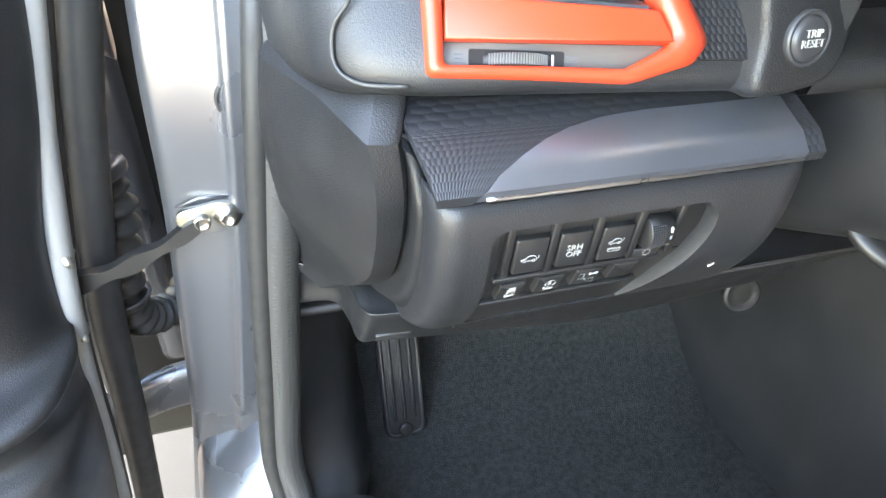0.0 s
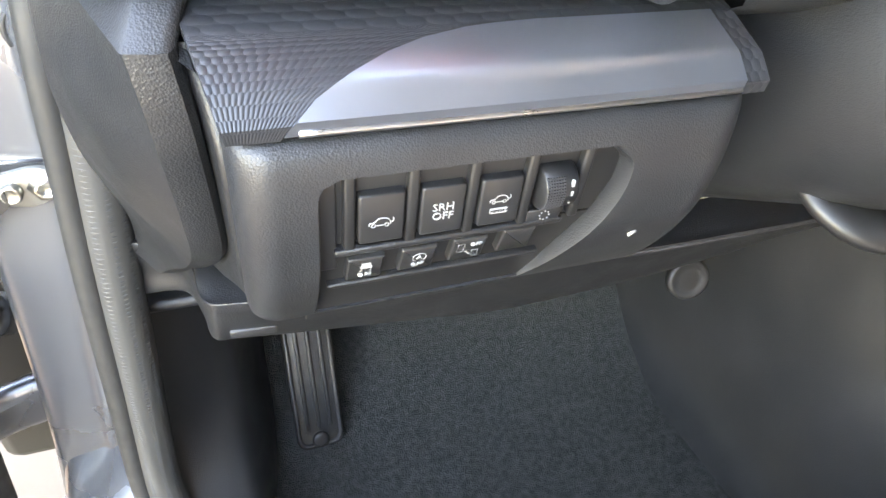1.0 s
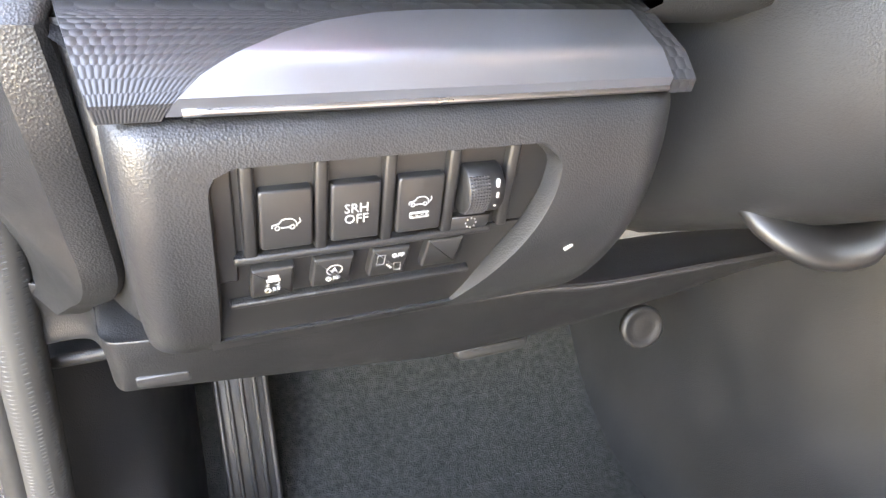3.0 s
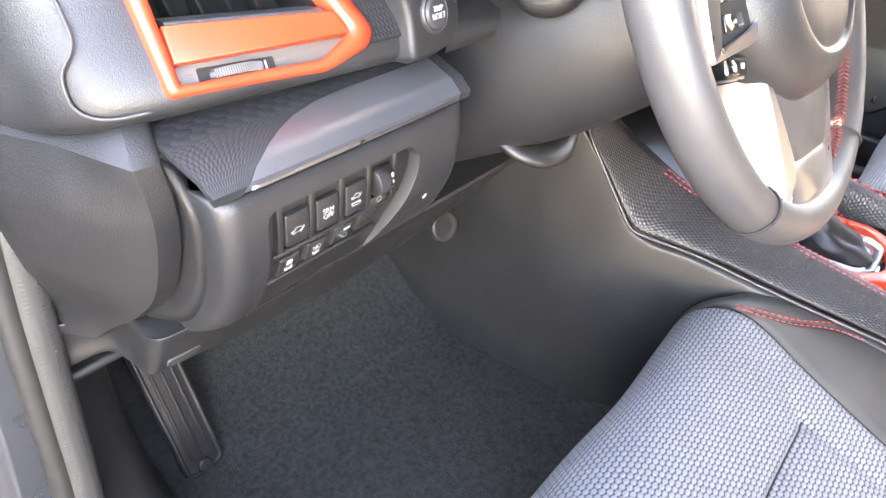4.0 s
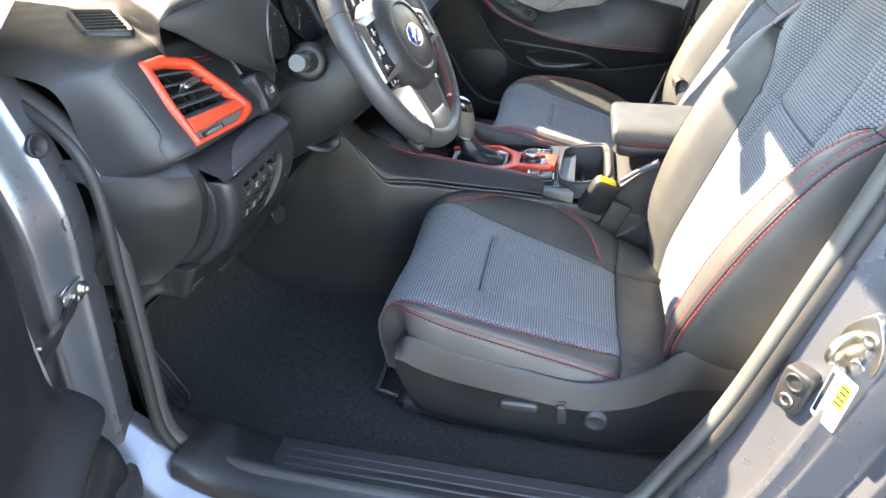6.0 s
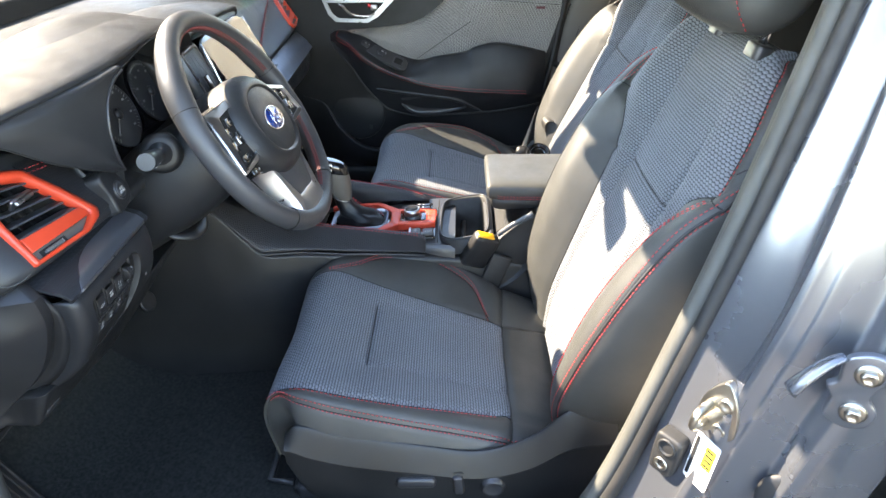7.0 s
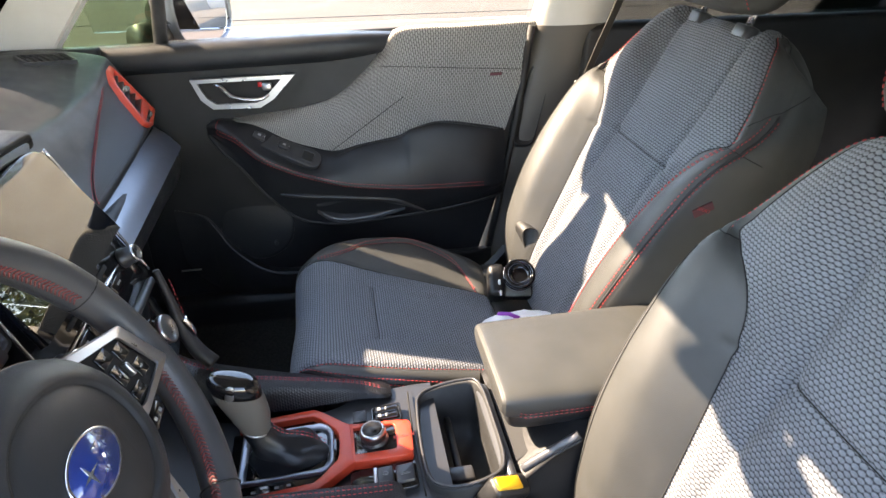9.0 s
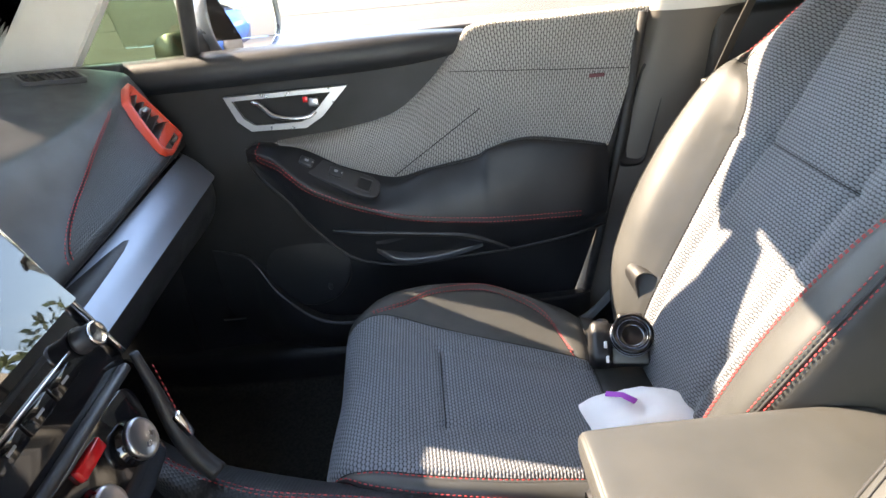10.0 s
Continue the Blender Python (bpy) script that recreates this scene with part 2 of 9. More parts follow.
def grid(rows, closed_u=False, closed_v=False, caps=False, bm=None):
    """A sheet through rows of points, with a UV in metres."""
    bm = bm or bmesh.new()
    uv = bm.loops.layers.uv.verify()
    rows = np.array(rows, float)
    nv, nu = rows.shape[:2]
    du = np.linalg.norm(np.diff(rows, axis=1), axis=2).mean(0)
    dv = np.linalg.norm(np.diff(rows, axis=0), axis=2).mean(1)
    u, v = np.r_[0, np.cumsum(du)], np.r_[0, np.cumsum(dv)]
    vs = [[bm.verts.new(q) for q in r] for r in rows]
    for j in range(nv if closed_v else nv - 1):
        for i in range(nu if closed_u else nu - 1):
            a, b = (i + 1) % nu, (j + 1) % nv
            f = bm.faces.new((vs[j][i], vs[j][a], vs[b][a], vs[b][i]))
            for loop, (x, y) in zip(f.loops, ((i, j), (i + 1, j), (i + 1, j + 1), (i, j + 1))):
                loop[uv].uv = (u[x] if x < nu else u[-1] + du.mean(), v[y] if y < nv else v[-1] + dv.mean())
    if caps and closed_u:
        bm.faces.new(list(reversed(vs[0])))
        bm.faces.new(vs[-1])
    return bm


def thick(bm, depth):
    """Gives a sheet a thickness, away from its normals for a positive depth."""
    faces = list(bm.faces)
    bm.normal_update()
    bmesh.ops.solidify(bm, geom=faces, thickness=depth)
    return bm


def loft(sections, nu=24, nv=24, closed_u=False, caps=False, bm=None):
    """A smooth sheet through a few cross-sections, each of a few points."""
    if nu:
        sections = [spline(s, nu, closed_u) for s in sections]
    across = [spline([s[i] for s in sections], nv) for i in range(len(sections[0]))]
    return grid([[across[i][j] for i in range(len(across))] for j in range(nv)], closed_u, caps=caps, bm=bm)


def box(bm, at, size, bevel=0.0, turn=None, seg=2):
    """A box with rounded edges, centred at a place."""
    made = bmesh.ops.create_cube(bm, size=1.0)["verts"]
    bmesh.ops.scale(bm, vec=size, verts=made)
    if bevel:
        edges = list({e for v in made for e in v.link_edges})
        r = bmesh.ops.bevel(bm, geom=edges, offset=bevel, segments=seg, affect="EDGES", profile=0.5)
        made = list({v for f in r["faces"] for v in f.verts} | {v for v in made if v.is_valid})
    m = Matrix.Translation(at) @ (turn or Matrix())
    bmesh.ops.transform(bm, matrix=m, verts=made)
    return bm


def boxed(at, size, bevel=0.0, turn=None, seg=2):
    return box(bmesh.new(), at, size, bevel, turn, seg)


def tube(path, radius, seg=10, bm=None, closed=False, caps=True, up=(0, 0, 1), flat=1.0):
    """A tube along a path; radius may vary along it; flat squeezes it along the second axis."""
    p = np.array(path, float)
    n = len(p)
    rad = np.full(n, radius) if np.isscalar(radius) else np.interp(np.linspace(0, 1, n), np.linspace(0, 1, len(radius)), radius)
    tang = np.roll(p, -1, 0) - np.roll(p, 1, 0) if closed else np.gradient(p, axis=0)
    tang /= np.linalg.norm(tang, axis=1)[:, None] + 1e-12
    ref = np.array(up, float)
    if abs(tang[0] @ ref) > 0.9:
        ref = np.array((1.0, 0, 0))
    rows = []
    for q, t, r in zip(p, tang, rad):
        a = np.cross(t, ref)
        if np.linalg.norm(a) < 1e-3:
            a = np.cross(t, (0.3, 0.9, 0.1))
        a /= np.linalg.norm(a)
        b = np.cross(a, t)
        if not closed:
            ref = b
        rows.append([q + r * (math.cos(w) * a + flat * math.sin(w) * b) for w in np.linspace(0, 2 * math.pi, seg, endpoint=False)])
    return grid(rows, closed_u=True, closed_v=closed, caps=caps and not closed, bm=bm)


def lathe(profile, m, seg=24, bm=None):
    """Turns (radius, height) pairs about the z axis of the pose m."""
    rows = [[m @ Vector((r * math.cos(w), r * math.sin(w), h)) for w in np.linspace(0, 2 * math.pi, seg, endpoint=False)] for r, h in profile]
    return grid(rows, closed_u=True, caps=True, bm=bm)


def frame_of(at, normal, up=(0, 0, 1)):
    """A pose whose z axis is the normal and whose y axis leans to up."""
    z = Vector(normal).normalized()
    x = Vector(up).cross(z).normalized()
    y = z.cross(x)
    return Matrix.Translation(at) @ Matrix((x, y, z)).transposed().to_4x4()


def plate(outline, m, depth, bevel=0.0, bm=None, seg=2):
    """A flat plate from an outline in the pose's xy plane, its top at height 0 and its edge rounded."""
    bm = bm or bmesh.new()
    top = [bm.verts.new((x, y, 0)) for x, y in outline]
    f = bm.faces.new(top)
    f.normal_update()
    if f.normal.z < 0:
        f.normal_flip()
    low = bmesh.ops.extrude_face_region(bm, geom=[f])
    down = [v for v in low["geom"] if isinstance(v, bmesh.types.BMVert)]
    new_top = [g for g in low["geom"] if isinstance(g, bmesh.types.BMFace)][0]
    bmesh.ops.translate(bm, vec=(0, 0, -depth), verts=top)
    made = top + down
    if bevel:
        edges = list(new_top.edges)
        r = bmesh.ops.bevel(bm, geom=edges, offset=bevel, segments=seg, affect="EDGES", profile=0.5)
        made = list({v for v in made if v.is_valid} | {v for g in r["faces"] for v in g.verts})
    bmesh.ops.transform(bm, matrix=m, verts=made)
    return bm


def ring_plate(outer, inner, m, depth, bm=None):
    """A flat frame between two outlines of equal count, top at height 0."""
    bm = bm or bmesh.new()
    n = len(outer)
    rows = [[(*q, -depth) for q in outer], [(*q, 0) for q in outer], [(*q, 0) for q in inner], [(*q, -depth) for q in inner]]
    rows = [[m @ Vector(q) for q in r] for r in rows]
    return grid(rows, closed_u=True, bm=bm)


def rounded(w, h, r, n=5, cx=0.0, cy=0.0):
    """The outline of a rounded rectangle."""
    out = []
    for k, (sx, sy) in enumerate(((1, 1), (-1, 1), (-1, -1), (1, -1))):
        for i in range(n):
            a = math.pi / 2 * (k + i / (n - 1))
            out.append((cx + sx * (w / 2 - r) + r * math.cos(a), cy + sy * (h / 2 - r) + r * math.sin(a)))
    return out


def soften(points, r, n=5, closed=True):
    """A polyline with each corner rounded over about r metres."""
    p = [np.array(q, float) for q in points]
    out = []
    for i, q in enumerate(p):
        a, b = p[i - 1], p[(i + 1) % len(p)]
        if not closed and i in (0, len(p) - 1):
            out.append(q)
            continue
        da, db = a - q, b - q
        la, lb = np.linalg.norm(da), np.linalg.norm(db)
        s, e = q + da / la * min(r, la * 0.45), q + db / lb * min(r, lb * 0.45)
        out += [(1 - t) ** 2 * s + 2 * t * (1 - t) * q + t * t * e for t in np.linspace(0, 1, n)]
    return out


def smooth_outline(points, n=48):
    return [tuple(q) for q in spline(points, n, True)]


def stitches(path, normal_at, length=0.0046, gap=0.0024, width=0.00075, lift=0.0006, bm=None):
    """Short threads along a path, as one mesh."""
    bm = bm or bmesh.new()
    p = evenly(path, length + gap)
    for a, b in zip(p[:-1], p[1:]):
        t = Vector(b - a)
        if t.length < 1e-6:
            continue
        t.normalize()
        up = Vector(normal_at)
        side = t.cross(up).normalized() * width
        up = side.cross(t).normalized() * width
        c = Vector(a) + up * (lift / width)
        e = c + t * length
        rows = []
        for q, k in ((c, 0.35), (c + t * length * 0.2, 1.0), (c + t * length * 0.8, 1.0), (e, 0.35)):
            rows.append([q + side * k, q + up * k, q - side * k, q - up * k])
        vs = [[bm.verts.new(q) for q in r] for r in rows]
        for r0, r1 in zip(vs[:-1], vs[1:]):
            for i in range(4):
                bm.faces.new((r0[i], r0[(i + 1) % 4], r1[(i + 1) % 4], r1[i]))
    return bm


def words(name, text, size, m, mat, parent, depth=0.0003):
    """Lettering in the built-in font, as a mesh lying in the pose's xy plane."""
    c = bpy.data.curves.new(name, "FONT")
    c.body, c.size, c.extrude, c.align_x, c.align_y = text, size, depth, "CENTER", "CENTER"
    c.space_line, c.resolution_u, c.offset = 0.85, 2, -0.012 * size
    tmp = bpy.data.objects.new(name, c)
    scene.collection.objects.link(tmp)
    me = bpy.data.meshes.new_from_object(tmp.evaluated_get(bpy.context.evaluated_depsgraph_get()))
    bpy.data.objects.remove(tmp)
    bm = bmesh.new()
    bm.from_mesh(me)
    bmesh.ops.transform(bm, matrix=m, verts=bm.verts)
    return part(name, bm, mat, parent, smooth=False)


# ---------------------------------------------------------------- the setting
def blend(a, b, t):
    return tuple(x + (y - x) * t for x, y in zip(a, b))


bm = grid([[(x, y, 0.0) for x in np.linspace(-120, 120, 25)] for y in np.linspace(-120, 120, 25)])
part("ground", bm, GROUND, None, "pale sunlit concrete of a parking lot", kind="structure")["category"] = "ground"

# floor pan under carpet, rising to the firewall, with the tunnel between
FLOOR = []
for x, h in ((-0.74, 0.03), (-0.70, 0.0), (-0.55, 0.0), (-0.30, 0.0), (-0.20, 0.02), (-0.15, 0.22), (0.0, 0.26),
             (0.15, 0.22), (0.20, 0.02), (0.30, 0.0), (0.55, 0.0), (0.70, 0.0), (0.74, 0.03)):
    FLOOR.append([(x, y, z + h * k) for y, z, k in ((-1.9, 0.42, 0.5), (-0.9, 0.40, 0.5), (-0.45, 0.39, 0.5), (0.0, 0.388, 0.55), (0.30, 0.385, 0.9),
                                                    (0.44, 0.395, 1.0), (0.56, 0.47, 0.9), (0.66, 0.62, 0.6), (0.70, 0.90, 0.2))])
bm = loft(FLOOR, 70, 60)
part("floor_carpet", bm, CARPET, None, "dark charcoal loop carpet over the car floor, slightly dusty", kind="structure")["category"] = "carpet"
# firewall coloured near-black as the shade behind the dashboard
part("firewall", boxed((0, 0.74, 0.85), (1.5, 0.05, 0.55), 0.01), DARK, None, "firewall behind the dashboard, near-black for the shade there", kind="structure")["category"] = "wall"

# roof, headliner, windscreen, pillars
def roof_sheet(drop):
    rows = []
    for y, z, w in ((0.235, 1.562, 0.675), (0.05, 1.605, 0.685), (-0.3, 1.645, 0.69), (-1.0, 1.65, 0.685), (-1.8, 1.61, 0.66), (-2.25, 1.55, 0.62)):
        rows.append([(x * w, y - (0.10 * abs(x) ** 4 if y > 0.2 else 0.0), z - drop - 0.05 * abs(x) ** 3) for x in np.linspace(-1, 1, 17)])
    return loft(rows, 0, 30)


part("ceiling", roof_sheet(0.03), CREAM, None, "light grey woven headliner under the roof", kind="structure")["category"] = "ceiling"
part("roof", roof_sheet(0.0), PAINT, None, "silver painted car roof panel", kind="structure")["category"] = "roof"
rows = [[(x * blend((0.79,), (0.675,), t)[0], 0.95 - 0.715 * t - abs(x) ** 3 * (0.32 - 0.20 * t), 1.06 + 0.50 * t - 0.05 * abs(x) ** 3 * t + 0.03 * math.sin(math.pi * t)) for x in np.linspace(-1, 1, 13)]
        for t in np.linspace(0, 1, 13)]
ob = part("windscreen", thick(grid(rows), 0.005), WIND, None, "clear raked windscreen", kind="structure")
ob["category"], ob.visible_shadow = "windscreen", False
for s in (-1, 1):
    d = 0.045 if s > 0 else 0.0
    # broad trim between the windscreen and the quarter light: rear and front edge at each height
    rows = []
    # unseen front edge is set further inward to widen the shadow on the seat
    for z, rx, ry, fx, fy in ((1.00, 0.812, 0.520, 0.56, 0.80), (1.08, 0.805, 0.455, 0.545, 0.765), (1.18, 0.790, 0.370, 0.540, 0.705), (1.29, 0.772, 0.280, 0.545, 0.63), (1.38, 0.752, 0.205, 0.60, 0.50), (1.46, 0.728, 0.135, 0.66, 0.355), (1.53, 0.695, 0.070, 0.690, 0.21)):
        mx, my = 0.5 * (rx + fx), 0.5 * (ry + fy)
        k = 0.22 * math.hypot(rx - fx, ry - fy)
        rows.append([(s * rx, ry, z), (s * (rx + 0.006), ry + 0.03, z), (s * (mx + k), my + 0.55 * k, z), (s * (fx + 0.02), fy - 0.008, z), (s * fx, fy, z)])
    ob = part("a_pillar", thick(loft(rows, 24, 24), 0.012), PILLAR, None, "light grey windscreen pillar trim", kind="structure")
    ob["category"] = "pillar"
    path = spline([(s * (0.695 + d), 0.10, 1.505 - d), (s * (0.71 + 0.4 * d), -0.25, 1.545 - 1.3 * d), (s * (0.71 + 0.3 * d), -0.8, 1.56 - 1.2 * d), (s * 0.695, -1.4, 1.555 - d), (s * 0.67, -2.2, 1.50)], 24)
    ob = part("roof_rail", tube(path, 0.055, 14), PILLAR, None, "light grey trim of the roof rail", kind="structure")
    ob["category"] = "trim"
# outer shoulder of the roof above the passenger door
rows = []
for y, xr, zr, xe, ze in ((0.18, 0.672, 1.528, 0.775, 1.47), (0.05, 0.680, 1.556, 0.778, 1.485), (-0.3, 0.686, 1.596, 0.765, 1.51), (-0.8, 0.684, 1.600, 0.765, 1.525), (-1.4, 0.67, 1.58, 0.745, 1.53)):
    rows.append([(xr, y, zr), (0.5 * (xr + xe) + 0.014, y, 0.5 * (zr + ze) + 0.012), (xe, y, ze)])
part("roof_side", thick(loft(rows, 12, 12), 0.01), PAINT, None, "silver painted shoulder of the roof", kind="structure")["category"] = "roof"
# back of the cabin
part("tailgate", boxed((0, -2.32, 0.95), (1.3, 0.06, 0.7), 0.02), PLASTIC, None, "dark plastic lining of the tailgate", kind="structure")["category"] = "tailgate"
for s in (-1, 1):
    bm = boxed((s * 0.76, -1.95, 0.85), (0.06, 0.75, 0.75), 0.02)
    part("side_panel", bm, PLASTIC, None, "dark plastic lining beside the cargo space", kind="structure")["category"] = "panel"
    path = spline([(s * 0.60, -1.55, 1.58), (s * 0.68, -1.62, 1.30), (s * 0.74, -1.66, 1.05)], 10)
    part("rear_pillar", tube(path, 0.07, 10, up=(0, 1, 0)), PLASTIC, None, "dark rear pillar trim", kind="structure")["category"] = "pillar"

# tinted glass round the back of the cabin
for s in (-1, 1):
    rows = [[(s * (0.80 - 0.25 * (z - 1.06)), y, z) for z in np.linspace(1.05, 1.56, 5)] for y in np.linspace(-0.66 if s > 0 else -0.70, -1.62, 6)]
    ob = part("rear_window", thick(grid(rows), 0.004), TINT, None, "dark privacy glass of the rear side window", False, "structure")
    ob["category"] = "window"
    rows = [[(s * (0.80 - 0.25 * (z - 1.06)), y, z) for z in np.linspace(1.05, 1.56, 5)] for y in np.linspace(-1.62, -2.32, 6)]
    part("quarter_panel", thick(grid(rows), 0.02), PLASTIC, None, "dark trim of the rear quarter", kind="structure")["category"] = "panel"
rows = [[(x, -2.32 + 0.25 * (z - 1.25) * -0.3, z) for z in np.linspace(1.24, 1.58, 4)] for x in np.linspace(-0.76, 0.76, 5)]
part("tailgate_window", thick(grid(rows), 0.004), TINT, None, "dark privacy glass of the tailgate", False, "structure")["category"] = "window"
# closing walls of the passenger footwell
part("footwell_wall", boxed((0.775, 0.60, 0.72), (0.03, 0.45, 0.72), 0.006), PLASTIC, None, "black side wall of the passenger footwell", kind="structure")["category"] = "wall"
part("footwell_wall", boxed((-0.772, 0.66, 0.72), (0.03, 0.32, 0.66), 0.006), PLASTIC, None, "black side wall of the driver footwell", kind="structure")["category"] = "wall"

# driver side door opening: hinge pillar, sill, centre pillar
body = thing("door_frame", "silver painted steel frame of the open driver door", "door frame", (-0.84, 0.0, 0.0), kind="structure")
jamb = []
for z, xi, xo in ((0.36, -0.846, -0.905), (0.52, -0.822, -0.880), (0.65, -0.806, -0.866), (0.787, -0.790, -0.853), (0.905, -0.780, -0.846), (1.05, -0.768, -0.835), (1.2, -0.755, -0.82)):
    d = -0.45 * max(0.0, z - 0.94)
    jamb.append([(xi + 0.025, 0.43 - d, z), (xi + 0.008, 0.428 - d, z), (xi - 0.006, 0.4265 - d, z), (xi - 0.012, 0.4262 - d, z), (xi - 0.018, 0.431 - d, z), (xi - 0.03, 0.4345 - d, z), (xo + 0.012, 0.440 - d, z), (xo + 0.002, 0.447 - d, z), (xo, 0.465 - d, z), (xo + 0.01, 0.56 - d, z)])
part("hinge_pillar", loft(jamb, 40, 40), PAINT, body, "bright silver painted hinge pillar")
for z, x, r in ((0.877, -0.776, 0.0155), (0.975, -0.768, 0.0155)):
    m = frame_of((x - 0.011, 0.4285 + 0.45 * max(0.0, z - 0.94), z), (0, -1, 0.05))
    part("plug", lathe([(r, -0.004), (r * 1.0, 0.001), (r * 0.86, 0.0025), (r * 0.80, 0.0005), (0.001, -0.002)], m, 28), RUBBER, body, "round black rubber plug")

# sill: painted rocker with the scuff plate on it
sect = []
for y in (0.47, 0.40, 0.30, 0.1, -0.2, -0.40, -0.55):
    r = max(0.0, y - 0.28) * 1.0 + max(0.0, -0.32 - y) * 0.6
    sect.append([(-0.895, y, 0.28), (-0.892, y, 0.36 + 0.3 * r), (-0.878, y, 0.405 + 0.5 * r), (-0.85, y, 0.418 + 0.6 * r), (-0.815, y, 0.425 + 0.7 * r), (-0.79, y, 0.43 + 0.7 * r)])
part("rocker", loft(sect, 30, 40), PAINT, body, "silver painted rocker under the door")
sect = []
for y in (0.352, 0.33, 0.25, 0.0, -0.25, -0.38):
    r = max(0.0, y - 0.25) * 0.25
    sect.append([(-0.845, y, 0.425 + r * 1.6), (-0.835, y, 0.448 + r * 1.6), (-0.80, y, 0.458 + r * 1.3), (-0.755, y, 0.455 + r), (-0.725, y, 0.447 + r), (-0.708, y, 0.43 + r * 0.6), (-0.700, y, 0.39)])
sill = thing("scuff_plate", "black plastic scuff plate on the door sill", "scuff plate", (-0.77, 0, 0.44))
part("cover", loft(sect, 30, 50), PLASTIC, sill)
bm = bmesh.new()
for k in range(4):
    box(bm, (-0.795 + 0.016 * k, -0.06, 0.4585 - 0.0012 * k), (0.006, 0.52, 0.004), 0.0015)
part("tread_ribs", bm, SMOOTH, sill)
part("insert", boxed((-0.771, -0.06, 0.4545), (0.085, 0.56, 0.004), 0.0018), SMOOTH, sill, "ribbed insert of the scuff plate")
sect = []
for z, x0, y0, y1 in ((0.74, -0.785, 0.412, 0.455), (0.66, -0.790, 0.412, 0.452), (0.57, -0.795, 0.408, 0.446), (0.51, -0.800, 0.395, 0.428), (0.47, -0.802, 0.372, 0.398), (0.450, -0.800, 0.345, 0.368), (0.42, -0.795, 0.34, 0.36)):
    sect.append([(x0, y0, z), (x0 + 0.012, y0 + 0.006, z + 0.002), (-0.735, y1 - 0.006, z), (-0.715, y1 + 0.03, z - 0.01), (-0.702, y1 + 0.09, z - 0.02), (-0.692, y1 + 0.20, z - 0.02)])
part("kick_panel", loft(sect, 30, 40), PLASTIC, None, "black plastic kick panel ahead of the sill", kind="structure")["category"] = "panel"
for s in (-1, 1):
    if s > 0:
        part("inner_sill", boxed((0.775, -0.2, 0.40), (0.10, 1.6, 0.13), 0.02), PLASTIC, None, "black plastic sill below the passenger door", kind="structure")["category"] = "sill"

# centre pillar
sect = []
for z, x, y in ((0.40, -0.748, -0.335), (0.47, -0.742, -0.362), (0.62, -0.735, -0.420), (0.835, -0.728, -0.470), (1.0, -0.717, -0.512), (1.17, -0.697, -0.555), (1.4, -0.675, -0.60), (1.56, -0.655, -0.63)):
    g = 1.0 if z < 1.05 else max(0.35, 1 - (z - 1.05) * 1.3)
    fold = ((0.012, 0.010), (0.024, 0.017), (0.046, 0.032), (0.064, 0.042), (0.072, 0.045), (0.078, 0.045), (0.083, 0.049), (0.085, 0.056), (0.088, 0.064), (0.092, 0.070), (0.096, 0.090), (0.099, 0.108), (0.102, 0.113), (0.110, 0.115), (0.121, 0.118), (0.126, 0.124), (0.128, 0.145), (0.120, 0.22))
    sect.append([(x - (a if a < 0.03 else a * g), y - (b if b < 0.045 else b * g), z) for a, b in fold])
pillar = thing("centre_pillar", "silver painted centre pillar behind the open driver door", "pillar", (-0.78, -0.5, 0.4), kind="structure")
part("pillar_skin", loft(sect, 110, 50), PAINT, pillar)
sect = []
for z, x, y in ((0.44, -0.742, -0.35), (0.62, -0.732, -0.418), (0.835, -0.724, -0.468), (1.0, -0.712, -0.510), (1.17, -0.692, -0.553), (1.4, -0.67, -0.60), (1.56, -0.65, -0.63)):
    sect.append([(x, y, z), (x + 0.012, y - 0.006, z), (x + 0.02, y - 0.03, z), (x + 0.03, y - 0.12, z), (x + 0.03, y - 0.25, z)])
part("pillar_trim", loft(sect, 20, 30), PILLAR, pillar, "light grey inner trim of the pillar")


def seal_path():
    return spline([(-0.70, 0.12, 1.49), (-0.735, 0.36, 1.36), (-0.745, 0.58, 1.20), (-0.745, 0.62, 1.10), (-0.748, 0.50, 1.03), (-0.768, 0.400, 0.95), (-0.786, 0.387, 0.79), (-0.798, 0.386, 0.64), (-0.806, 0.384, 0.53), (-0.801, 0.366, 0.475),
                   (-0.800, 0.335, 0.452), (-0.810, 0.20, 0.443), (-0.810, -0.1, 0.443), (-0.80, -0.27, 0.447), (-0.768, -0.335, 0.465), (-0.752, -0.375, 0.53), (-0.742, -0.428, 0.66),
                   (-0.734, -0.472, 0.835), (-0.722, -0.513, 1.0), (-0.703, -0.553, 1.17), (-0.68, -0.60, 1.40)], 220)


